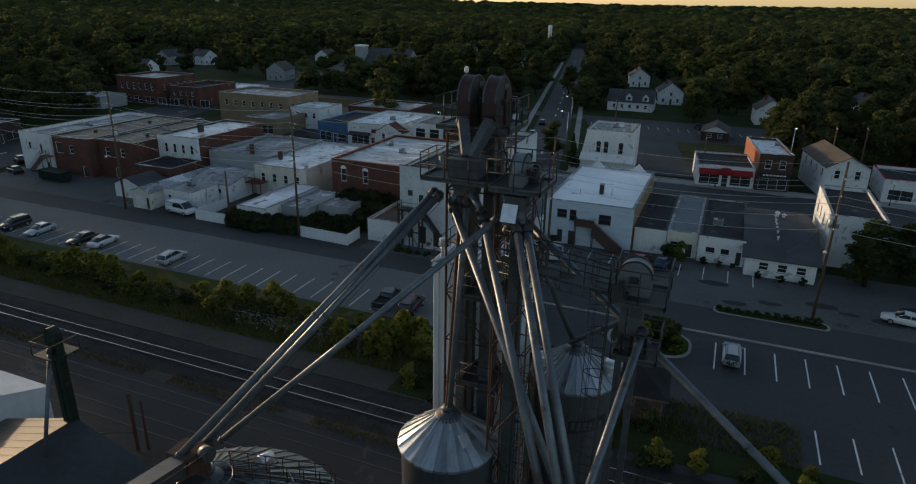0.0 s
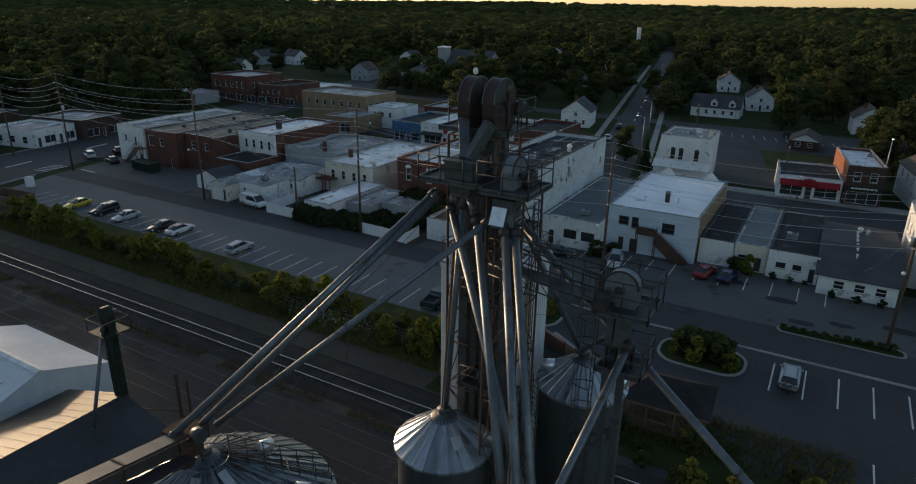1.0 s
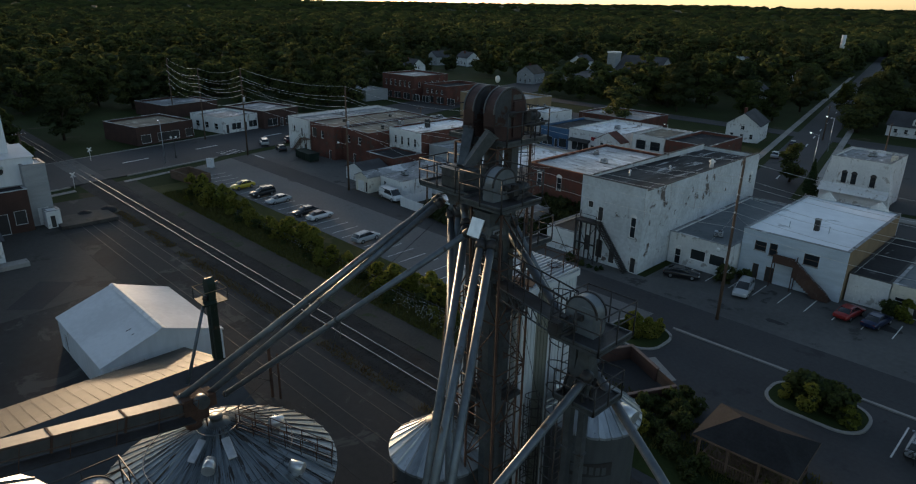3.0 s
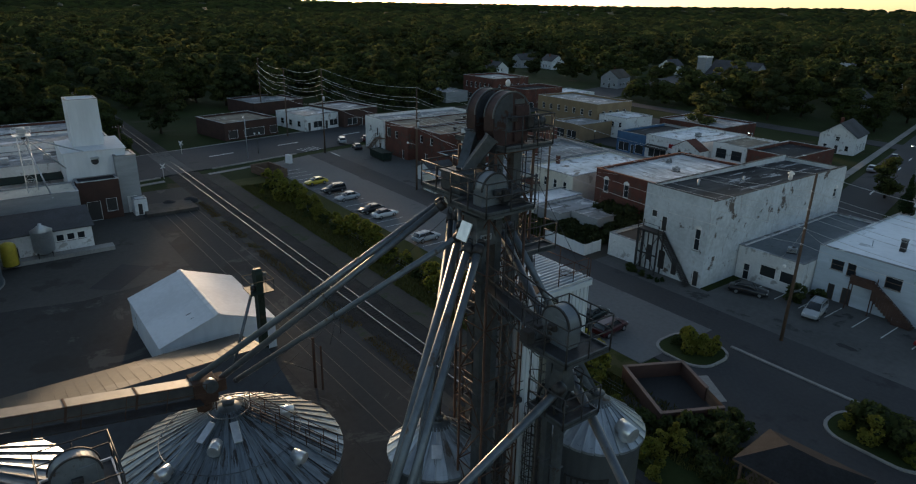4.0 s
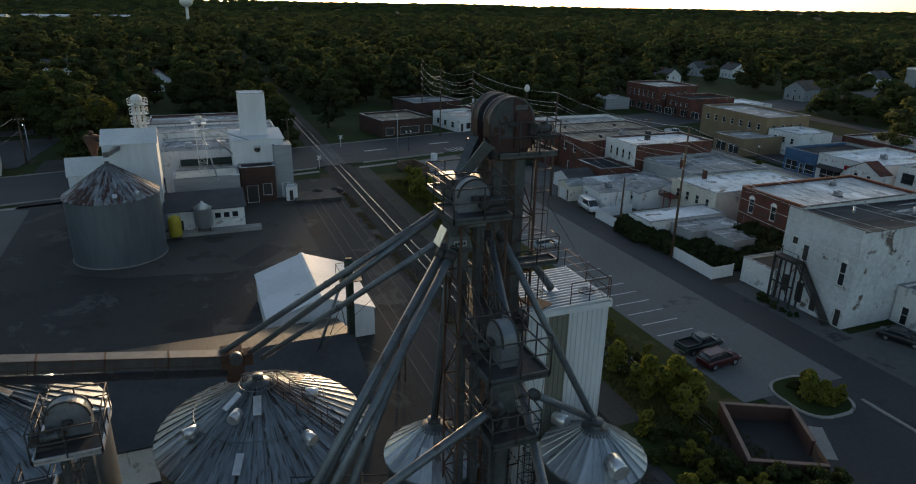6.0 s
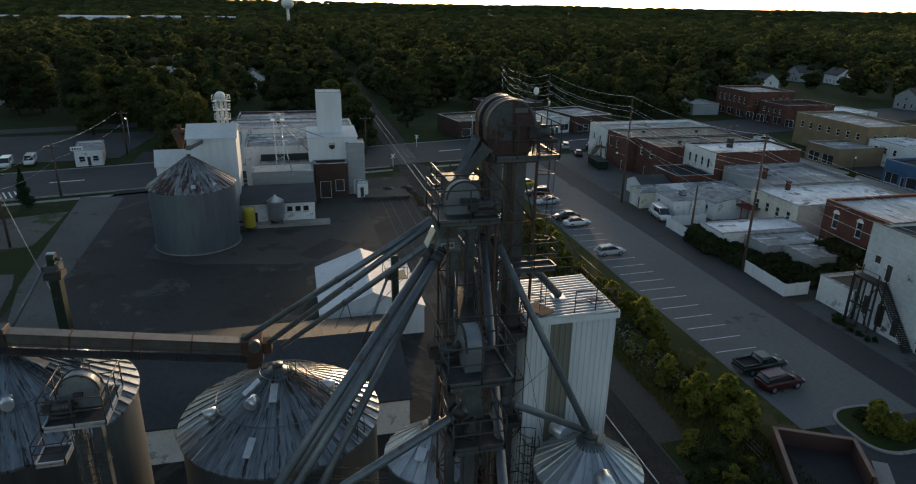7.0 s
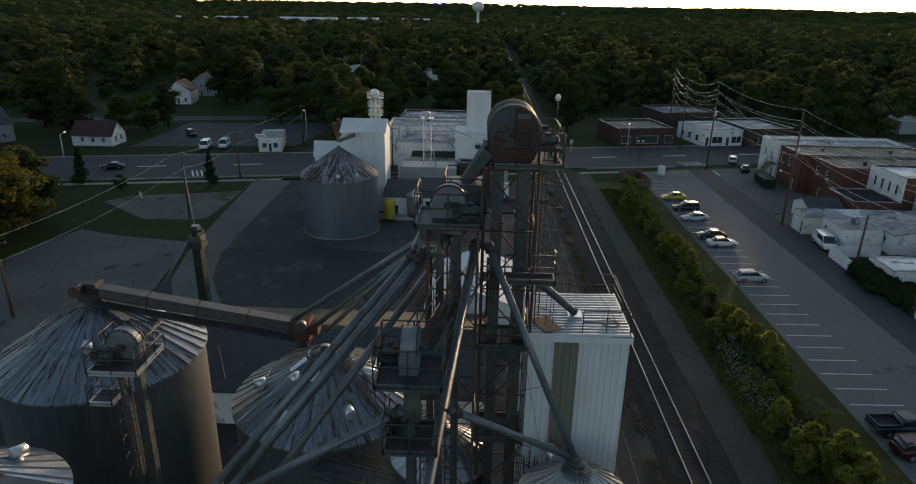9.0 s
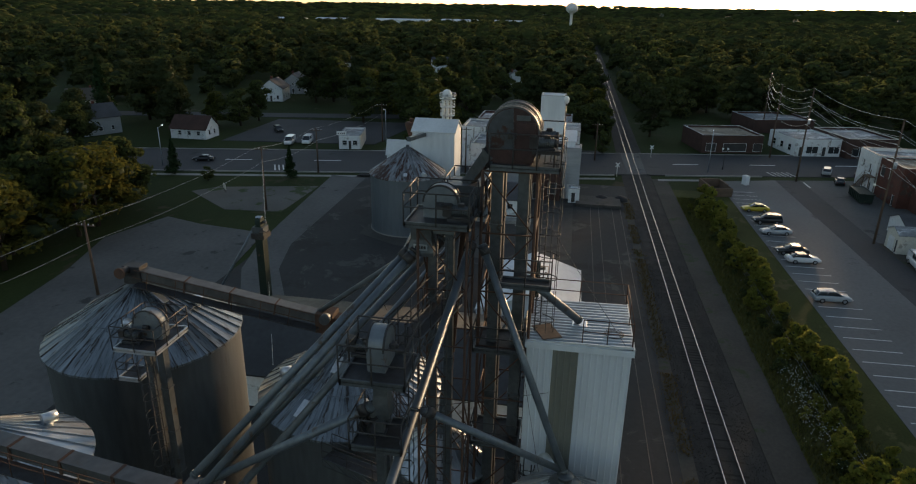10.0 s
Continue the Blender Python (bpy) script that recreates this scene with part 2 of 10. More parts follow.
M_DARKBRICK = mat("dark_brown_brick", (0.075, 0.042, 0.033), (0.045, 0.028, 0.024), 0.9, big=0.5, small=9.0, amount=0.9, bump=0.4)
M_CORROLIVE = mat("olive_wall_sheet", (0.20, 0.20, 0.165), (0.155, 0.155, 0.13), 0.6, 0.1, big=0.25, small=2.0, bump=0.03, stretch=(1, 1, 0.2))
M_WHITEROOF = mat("white_metal_roof", (0.60, 0.62, 0.64), (0.5, 0.52, 0.54), 0.62, 0.0, big=0.2, small=2.0, bump=0.02, rand=0.05)
M_DARKROOF = mat("dark_metal_roof", (0.055, 0.058, 0.06), (0.04, 0.041, 0.043), 0.6, 0.3, big=0.2, small=2.0, bump=0.05)
# roof slope with the warm evening sun mixed into its tan
M_SUNSLOPE = mat("sunlit_tan_roof", (0.052, 0.042, 0.03), (0.034, 0.029, 0.022), 0.6, 0.1, big=0.2, small=2.0, bump=0.05, dirt=(0.07, 0.06, 0.05), dirt_scale=0.2, dirt_edge=0.57)
M_YELLOW = mat("yellow_tank_paint", (0.42, 0.34, 0.04), None, 0.5, big=0.8, small=4.0)
# town
M_PEEL = mat("peeling_white_paint", (0.55, 0.585, 0.605), (0.4, 0.425, 0.44), 0.85, big=0.25, small=2.0, amount=0.6, bump=0.2, dirt=(0.12, 0.098, 0.085), dirt_scale=0.36, dirt_edge=0.612, stain=(0.36, 0.36, 0.355), stain_scale=0.8, stain_edge=0.605, stain_stretch=(1, 1, 0.22))
M_WHITEWALL = mat("white_painted_wall", (0.68, 0.69, 0.69), (0.54, 0.55, 0.55), 0.8, big=0.3, small=3.0, bump=0.1, dirt=(0.36, 0.355, 0.34), dirt_scale=0.6, dirt_edge=0.575, stain=(0.26, 0.24, 0.215), stain_scale=0.6, stain_edge=0.6, stain_stretch=(1.4, 1.4, 0.25))
M_BLUEWALL = mat("pale_blue_wall", (0.5, 0.57, 0.64), (0.4, 0.46, 0.52), 0.8, big=0.3, small=3.0, bump=0.1, stretch=(1, 1, 6), stain=(0.28, 0.3, 0.32), stain_scale=0.5, stain_edge=0.6, stain_stretch=(1.4, 1.4, 0.25))
M_CREAM = mat("cream_stucco", (0.62, 0.59, 0.51), (0.48, 0.46, 0.4), 0.85, big=0.3, small=3.0, amount=0.6, bump=0.15, dirt=(0.32, 0.3, 0.26), dirt_scale=0.5, dirt_edge=0.59)
M_BRICK = mat("red_brick", (0.125, 0.05, 0.036), (0.068, 0.032, 0.025), 0.9, big=0.4, small=9.0, amount=0.7, bump=0.4, dirt=(0.075, 0.052, 0.043), dirt_scale=0.5, dirt_edge=0.56, rand=0.1, stain=(0.2, 0.15, 0.125), stain_scale=0.5, stain_edge=0.61)
# orange coping brick, and evening sun coloured onto one shop's west wall
M_ORANGEBRICK_SUNWALL = mat("orange_brick_and_sunlit_wall", (0.3, 0.12, 0.06), (0.2, 0.08, 0.045), 0.9, big=0.4, small=9.0, amount=0.9, bump=0.4)
M_TANBRICK = mat("tan_brick", (0.24, 0.18, 0.105), (0.17, 0.125, 0.08), 0.9, big=0.4, small=9.0, amount=0.9, bump=0.3)
M_GREYWALL = mat("grey_siding", (0.30, 0.31, 0.32), (0.24, 0.25, 0.26), 0.8, big=0.3, small=3.0, stretch=(1, 1, 5))
M_BLUEPAINT = mat("blue_shopfront", (0.06, 0.13, 0.24), None, 0.6, big=0.5, small=4.0)
M_REDAWN = mat("red_canvas", (0.26, 0.018, 0.025), None, 0.8, big=0.6, small=6.0)
M_ROOFGREY = mat("grey_membrane_roof", (0.29, 0.3, 0.31), (0.15, 0.157, 0.163), 0.6, big=0.15, small=1.2, amount=0.5, bump=0.1, dirt=(0.09, 0.087, 0.083), dirt_scale=0.35, dirt_edge=0.56, stain=(0.56, 0.57, 0.58), stain_scale=0.35, stain_edge=0.57, stain_stretch=(1, 0.35, 1))
M_ROOFWHITE = mat("white_coated_roof", (0.8, 0.82, 0.84), (0.5, 0.52, 0.54), 0.5, big=0.2, small=1.0, amount=0.6, bump=0.12, dirt=(0.25, 0.245, 0.24), dirt_scale=0.45, dirt_edge=0.57, stain=(0.13, 0.1, 0.078), stain_scale=0.22, stain_edge=0.575, stain_stretch=(1, 0.5, 1))
M_ROOFSILVER = mat("patched_silver_roof", (0.6, 0.62, 0.64), (0.3, 0.31, 0.32), 0.5, big=0.25, small=1.0, amount=0.5, bump=0.12, dirt=(0.17, 0.165, 0.16), dirt_scale=0.5, dirt_edge=0.55, stretch=(0.5, 1.4, 1), stain=(0.74, 0.76, 0.78), stain_scale=0.4, stain_edge=0.56, stain_stretch=(0.3, 1.2, 1))
M_ROOFSLATE = mat("plain_blue_grey_roof", (0.16, 0.178, 0.188), (0.11, 0.124, 0.132), 0.7, big=0.25, small=2.0, amount=0.7, bump=0.1, dirt=(0.09, 0.095, 0.1), dirt_scale=0.3, dirt_edge=0.6)
M_PAVROOF = mat("dark_pavilion_shingles", (0.03, 0.03, 0.032), (0.019, 0.019, 0.02), 0.9, big=0.5, small=5.0, bump=0.3, spec=0.08)
M_ROOFDARK = mat("dark_tar_roof", (0.042, 0.042, 0.044), (0.022, 0.022, 0.024), 0.8, big=0.2, small=2.0, amount=0.6, bump=0.2, dirt=(0.1, 0.1, 0.1), dirt_scale=0.4, dirt_edge=0.6, stain=(0.2, 0.2, 0.205), stain_scale=0.5, stain_edge=0.64, stain_stretch=(1, 0.25, 1), spec=0.1)
M_ROOFTAN = mat("tan_gravel_roof", (0.24, 0.205, 0.155), (0.15, 0.13, 0.1), 0.85, big=0.2, small=3.0, amount=0.5, bump=0.2, dirt=(0.1, 0.09, 0.075), dirt_scale=0.3, dirt_edge=0.57, stain=(0.36, 0.33, 0.28), stain_scale=0.3, stain_edge=0.58)
M_ROOFSTREAK = mat("streaked_tar_roof", (0.066, 0.068, 0.07), (0.02, 0.02, 0.021), 0.8, big=0.25, small=0.9, amount=0.5, bump=0.15, stretch=(1.0, 0.2, 1), stain=(0.4, 0.41, 0.42), stain_scale=1.0, stain_edge=0.585, stain_stretch=(1, 0.1, 1), spec=0.1)
M_SHINGLE = mat("asphalt_shingles", (0.075, 0.075, 0.08), (0.05, 0.05, 0.053), 0.85, big=0.3, small=5.0, bump=0.3)
M_SHINGLEBR = mat("brown_shingles", (0.10, 0.085, 0.07), (0.07, 0.06, 0.05), 0.85, big=0.3, small=5.0, bump=0.3)
M_TRIM = mat("white_trim", (0.78, 0.78, 0.76), None, 0.7, big=0.8, small=6.0, bump=0.05)
M_DARKTRIM = mat("dark_trim", (0.05, 0.048, 0.046), None, 0.7, big=0.8, small=6.0, bump=0.05)
M_WOOD = mat("weathered_wood", (0.15, 0.10, 0.07), (0.1, 0.068, 0.05), 0.85, big=0.6, small=5.0, bump=0.3, stretch=(1, 1, 3))
M_STAIRWOOD = mat("dark_red_brown_wood", (0.085, 0.05, 0.038), (0.055, 0.034, 0.027), 0.85, big=0.6, small=5.0, bump=0.3, stretch=(1, 1, 3))
M_ROOFCLEAN = mat("clean_white_roof", (0.82, 0.84, 0.86), (0.68, 0.7, 0.72), 0.5, big=0.12, small=0.8, amount=0.7, bump=0.08, dirt=(0.45, 0.46, 0.47), dirt_scale=0.25, dirt_edge=0.6, stain=(0.1, 0.1, 0.1), stain_scale=0.3, stain_edge=0.66, stain_stretch=(0.3, 1.4, 1))
M_COPING = mat("pale_brick_coping", (0.2, 0.145, 0.125), (0.14, 0.105, 0.09), 0.85, big=0.6, small=6.0, bump=0.2)
M_POLE = mat("utility_pole_wood", (0.12, 0.08, 0.055), (0.075, 0.052, 0.04), 0.9, big=0.5, small=6.0, bump=0.3, stretch=(1, 1, 0.3))
M_GLASS = glass_mat("window_glass", (0.018, 0.022, 0.026))
M_SHOPGLASS = glass_mat("shop_glass", (0.03, 0.034, 0.036))
M_VINYL = mat("white_vinyl", (0.68, 0.69, 0.70), (0.6, 0.61, 0.62), 0.5, big=0.5, small=4.0, bump=0.02, rand=0.04)
M_RUBBER = mat("tyre_rubber", (0.02, 0.02, 0.02), None, 0.8, big=1.0, small=8.0)
M_CHROME = mat("bright_rim", (0.5, 0.5, 0.51), None, 0.3, 0.8, big=1.0, small=8.0, bump=0.0)
M_HEADLAMP = glass_mat("headlamp_lens", (0.6, 0.6, 0.58), 0.15)
M_TAILLAMP = glass_mat("tail_lens", (0.25, 0.01, 0.01), 0.2)
M_WIRE = mat("wire_aluminium", (0.72, 0.7, 0.66), None, 0.4, 0.7, big=1.0, small=4.0, bump=0.0)
M_LAMPON = lamp_mat("lit_street_lamp", (1.0, 0.92, 0.78), 3.0)
M_DRYGRASS = leaf_mat("dry_golden_grass", (0.08, 0.06, 0.025), (0.17, 0.12, 0.05), 0.3)
M_BARK = mat("bark", (0.06, 0.045, 0.032), None, 0.95, big=0.8, small=6.0, bump=0.5)
M_LEAF = leaf_mat("tree_leaves", (0.046, 0.062, 0.022), (0.088, 0.1, 0.036), 0.45)
M_LEAFDEEP = leaf_mat("deep_green_leaves", (0.028, 0.038, 0.018), (0.06, 0.066, 0.027), 0.35)
M_LEAFPALE = leaf_mat("pale_green_leaves", (0.07, 0.084, 0.03), (0.12, 0.122, 0.045), 0.5)
M_LEAFDARK = leaf_mat("conifer_leaves", (0.018, 0.035, 0.016), (0.035, 0.055, 0.022), 0.2)
M_LEAFGOLD = leaf_mat("yellowing_leaves", (0.055, 0.066, 0.016), (0.115, 0.105, 0.026), 0.45)
# shade between the leaves is put into this darker green
M_CORE = mat("shaded_inner_foliage", (0.036, 0.048, 0.018), (0.022, 0.03, 0.012), 1.0, big=0.3, small=2.0, bump=0.0)
M_BLOOM = mat("pale_blossom", (0.6, 0.6, 0.52), None, 0.9, big=1.0, small=4.0, bump=0.0)


# ---- mesh helpers ----
def part(name, bm, material, parent=None, label=""):
    """Links a bmesh as one mesh object, under a thing where one is given."""
    me = bpy.data.meshes.new(name)
    bm.to_mesh(me)
    bm.free()
    me.materials.append(material)
    ob = new(name, me)
    if parent is not None:
        ob.parent = parent
    if label:
        ob["label"] = label
    return ob


def share(name, ob, m, parent):
    """Another object on the same mesh."""
    o = new(name, ob.data)
    o.matrix_basis = m
    o.parent = parent
    return o


def thing(name, label, category, at=(0, 0, 0), rz=0.0, group="", kind=""):
    e = new(name)
    e.matrix_basis = pose(*at, 0, 0, rz)
    e.empty_display_size = 0.3
    return tagged(e, label, category, group, kind)


def box(bm, x0, y0, z0, x1, y1, z1):
    v = [bm.verts.new(p) for p in ((x0, y0, z0), (x1, y0, z0), (x1, y1, z0), (x0, y1, z0), (x0, y0, z1), (x1, y0, z1), (x1, y1, z1), (x0, y1, z1))]
    for f in ((3, 2, 1, 0), (4, 5, 6, 7), (0, 1, 5, 4), (1, 2, 6, 5), (2, 3, 7, 6), (3, 0, 4, 7)):
        bm.faces.new([v[i] for i in f])
    return v


def B(*b):
    """A bmesh of boxes, each (x0, y0, z0, x1, y1, z1)."""
    bm = bmesh.new()
    for c in b:
        box(bm, *c)
    return bm


def soft_box(x0, y0, z0, x1, y1, z1, r=0.03, seg=2):
    bm = B((x0, y0, z0, x1, y1, z1))
    bmesh.ops.bevel(bm, geom=bm.edges[:], offset=r, segments=seg, affect="EDGES")
    return bm


def tube(bm, p, q, r, seg=10, r2=None, caps=True):
    p, q = Vector(p), Vector(q)
    d = (q - p).normalized()
    a = d.orthogonal().normalized()
    c = d.cross(a)
    r2 = r if r2 is None else r2
    rings = []
    for o, rr in ((p, r), (q, r2)):
        rings.append([bm.verts.new(o + (a * math.cos(2 * math.pi * i / seg) + c * math.sin(2 * math.pi * i / seg)) * rr) for i in range(seg)])
    for i in range(seg):
        bm.faces.new((rings[0][i], rings[0][(i + 1) % seg], rings[1][(i + 1) % seg], rings[1][i])).smooth = True
    if caps:
        bm.faces.new(rings[0][::-1])
        bm.faces.new(rings[1])
    return bm


def bent(pts, r, seg=5):
    """A bmesh of one tube bent through the points."""
    bm = bmesh.new()
    pts = [Vector(p) for p in pts]
    rings = []
    a = None
    for i, p in enumerate(pts):
        d = (pts[min(i + 1, len(pts) - 1)] - pts[max(i - 1, 0)]).normalized()
        a = d.orthogonal().normalized() if a is None else (a - d * a.dot(d)).normalized()
        c = d.cross(a)
        rings.append([bm.verts.new(p + (a * math.cos(2 * math.pi * k / seg) + c * math.sin(2 * math.pi * k / seg)) * r) for k in range(seg)])
    for u, v in zip(rings, rings[1:]):
        for k in range(seg):
            bm.faces.new((u[k], u[(k + 1) % seg], v[(k + 1) % seg], v[k])).smooth = True
    bm.faces.new(rings[0][::-1])
    bm.faces.new(rings[-1])
    return bm


def T(*t, seg=10):
    """A bmesh of tubes, each (p, q, r)."""
    bm = bmesh.new()
    for p, q, r in t:
        tube(bm, p, q, r, seg)
    return bm


def lathe(bm, prof, centre=(0, 0, 0), seg=32, smooth=True):
    """Turns a profile of (radius, z) about the upright axis."""
    cx, cy, cz = centre
    rings = []
    for r, z in prof:
        rings.append([bm.verts.new((cx + r * math.cos(2 * math.pi * i / seg), cy + r * math.sin(2 * math.pi * i / seg), cz + z)) for i in range(seg)])
    for a, b in zip(rings, rings[1:]):
        for i in range(seg):
            f = bm.faces.new((a[i], a[(i + 1) % seg], b[(i + 1) % seg], b[i]))
            f.smooth = smooth
    return rings


def prism(bm, pts, z0, z1):
    """An upright prism over a polygon given counter-clockwise from above."""
    lo = [bm.verts.new((x, y, z0)) for x, y in pts]
    hi = [bm.verts.new((x, y, z1)) for x, y in pts]
    n = len(pts)
    for i in range(n):
        bm.faces.new((lo[i], lo[(i + 1) % n], hi[(i + 1) % n], hi[i]))
    bm.faces.new(hi)
    bm.faces.new(lo[::-1])
    return bm


def extrude_y(bm, prof, y0, y1):
    """Extrudes a profile of (x, z) along y."""
    a = [bm.verts.new((x, y0, z)) for x, z in prof]
    b = [bm.verts.new((x, y1, z)) for x, z in prof]
    n = len(prof)
    for i in range(n):
        bm.faces.new((a[i], a[(i + 1) % n], b[(i + 1) % n], b[i]))
    bm.faces.new(a[::-1])
    bm.faces.new(b)
    bmesh.ops.recalc_face_normals(bm, faces=bm.faces[:])
    return bm


def extrude_x(bm, prof, x0, x1):
    """Extrudes a profile of (y, z) along x."""
    a = [bm.verts.new((x0, y, z)) for y, z in prof]
    b = [bm.verts.new((x1, y, z)) for y, z in prof]
    n = len(prof)
    for i in range(n):
        bm.faces.new((a[i], a[(i + 1) % n], b[(i + 1) % n], b[i]))
    bm.faces.new(a[::-1])
    bm.faces.new(b)
    bmesh.ops.recalc_face_normals(bm, faces=bm.faces[:])
    return bm


# ---- ground ----
def slab(name, pts, top, material, label, category, depth=0.12, kind="structure"):
    ob = part(name, prism(bmesh.new(), pts, top - depth, top), material)
    return tagged(ob, label, category, kind=kind)


def rect(x0, y0, x1, y1):
    return [(x0, y0), (x1, y0), (x1, y1), (x0, y1)]


def hill(x, y):
    """Height of the low far hills."""
    t = min(1.0, max(0.0, (math.hypot(x, y) - 1300) / 2200))
    return t * t * (3 - 2 * t) * (24.0 + 14.0 * noise.noise(Vector((x, y, 0)) * 0.0009))


bm = bmesh.new()
bmesh.ops.create_grid(bm, x_segments=170, y_segments=170, size=4500)
for v in bm.verts:
    d = math.hypot(v.co.x, v.co.y)
    v.co.z = -0.10 + hill(v.co.x, v.co.y)
tagged(part("ground", bm, M_GRASS), "wide flat ground of rough grass and earth reaching the horizon", "ground", kind="structure")

slab("yard", rect(-118, -16, 46, 39.6), -0.02, M_YARD, "patched grey asphalt yard round the grain bins", "pavement")
slab("yard_patch", [(-82, 22), (-75.5, 17), (-73, 20), (-79, 25)], 0.0, M_PATCH, "small dark patch in the asphalt yard", "pavement", 0.02)
slab("mill_apron", [(-96, -3), (-78.5, -4), (-74.5, 3), (-73.5, 10), (-72, 16), (-74, 29.4), (-108, 29.4)], -0.012, M_APRON, "worn grey-brown concrete apron round the mill", "pavement", 0.05)
slab("yard_lane", [(-113, -21.2), (-95, -19.6), (-81, -18.3), (-70.5, -17.2), (-61, -15), (-52, -10.5), (-52, -4.5), (-62, -10), (-71.5, -12.4), (-84, -12.8), (-112, -13.6)], -0.008, M_REARLOT, "pale worn driving lane across the yard", "pavement", 0.06)
slab("concrete_pad", [(46, -30), (46, -14), (-52, -14), (-61, -16.5), (-71, -18), (-75.5, -19.3), (-77.4, -31), (-79.7, -38), (-68, -41.3), (-56, -37.6), (-43, -35.5)], -0.03, M_REARLOT, "pale cracked concrete beside the lane", "pavement", 0.1)
slab("gravel_patch", [(-95, -42.9), (-85.6, -31), (-86.5, -20.8), (-104, -20.8), (-99, -39.5)], -0.05, M_GRAVEL, "grey gravel worn into the grass by the lane", "gravel", 0.1)
slab("siding_pavement", rect(-108, 29.6, 46, 39.0), -0.006, M_YARD, "worn pavement with rails set into it", "pavement", 0.03)
slab("service_track", rect(-126, 45.8, 60, 49.0), -0.04, M_DIRT, "brown gravel service track beside the railway", "track")
slab("weed_strip", rect(-108, 38.7, 60, 39.9), -0.002, M_DIRT, "strip of dry weeds beside the ballast", "verge", 0.05)
slab("rough_verge", rect(-118, 49.0, -25, 55.5), -0.045, M_VERGE, "rough dry grass between the track and the shrubs", "verge")
slab("verge_lawn", rect(-118, 55.5, -22, 59.3), -0.03, M_LAWN, "mown grass strip beside the parking lot", "lawn")
slab("parking_lot", [(-127, 59.3), (-24, 59.3), (-24, 72.0), (-131, 72.0)], 0.0, M_LOT, "pale grey asphalt parking lot with marked bays", "parking lot")
slab("alley", [(-131, 72.0), (90, 72.0), (90, 77.2), (-132, 77.2)], 0.004, M_ASPHALT, "dark asphalt back street behind the shops", "road")
slab("alley_edge", rect(-20.5, 70.36, 90, 71.99), 0.003, M_ASPHALT, "dark asphalt edge of the back street", "road")
slab("rear_lot", [(-132, 77.2), (-92, 77.2), (-92, 97), (-136, 97)], 0.0, M_REARLOT, "patched asphalt behind the brick shops", "parking lot")
slab("rear_lot", rect(-30.5, 77.2, 42, 95), 0.0, M_REARLOT, "stained asphalt behind the white shops", "parking lot")
slab("garage_apron", rect(-46.5, 77.2, -30.5, 81), 0.002, M_REARLOT, "stained concrete apron before a white garage", "pavement")
slab("back_alley_verge", rect(-92, 77.2, -46.5, 116), -0.02, M_DIRT, "worn earth and gravel behind the shops", "yard")
slab("east_lot", [(-21, 45), (62, 45), (62, 70.0), (-21, 70.0)], -0.002, M_ASPHALT, "dark asphalt parking lot with white bay lines", "parking lot")
slab("lot_crossing", rect(-24, 61.5, -14, 72.0), 0.002, M_ASPHALT, "dark asphalt joining the two parking lots", "road", 0.1)
slab("main_street", rect(-150, 118.6, 160, 135.4), 0.0, M_ASPHALT, "asphalt main street between two rows of shops", "road")
slab("pavement", rect(-128, 115.0, 160, 118.5), 0.12, M_CONC, "concrete pavement along the main street shops", "pavement", 0.24)
slab("pavement", rect(-30, 135.5, 160, 139.0), 0.12, M_CONC, "concrete pavement along the main street shops", "pavement", 0.24)
slab("pavement", rect(-135, 135.5, -42, 139.0), 0.12, M_CONC, "concrete pavement along the main street shops", "pavement", 0.24)


def slant(y, x):
    return (x - 0.2 * y, y)


slab("cross_road", [slant(-160, -142), slant(-160, -120), slant(420, -120), slant(420, -142)], 0.002, M_ASPHALT, "wide asphalt road crossing the railway", "road")
slab("side_street", [slant(135, -14.5), slant(135, -4.5), slant(900, -4.5), slant(900, -14.5)], 0.002, M_ASPHALT, "straight asphalt street leading away under trees", "road")
slab("pavement", [slant(139, -2.6), slant(139, -1.0), slant(420, -1.0), slant(420, -2.6)], 0.05, M_CONC, "narrow concrete footpath beside the street", "pavement")
slab("pavement", [slant(139, -18.0), slant(139, -16.4), slant(420, -16.4), slant(420, -18.0)], 0.05, M_CONC, "narrow concrete footpath beside the street", "pavement")
slab("church_lot", [slant(142, 9.5), slant(142, 37), slant(205, 52), slant(205, 0)], 0.0, M_ASPHALT, "dark asphalt parking lot beside a white hall", "parking lot")
slab("lawn", [(-7.3, 157.5), (8.5, 157.5), (5.5, 183), (-11.5, 181)], 0.03, M_LAWN, "mown lawn behind the shop with the awning", "lawn")
slab("north_lot", [(-118, 142), (-98, 142), (-104, 190), (-124, 190)], 0.0, M_ASPHALT, "asphalt lot behind the shops", "parking lot")
slab("side_street", [(-300, 205), (160, 205), (160, 213), (-300, 213)], 0.0, M_ASPHALT, "quiet residential street among trees", "road")
slab("south_lot", [(-176, -62), (-141, -62), (-146, -22), (-180, -18)], 0.0, M_ASPHALT, "asphalt lot of a small roadside business", "parking lot")
slab("far_road", [slant(-160, -200), slant(-160, -192), slant(40, -192), slant(40, -200)], 0.0, M_ASPHALT, "residential street south of the railway", "road")
slab("west_lot", rect(-152, -18, -133, 36), 0.0, M_YARD, "asphalt apron of the feed mill", "pavement")
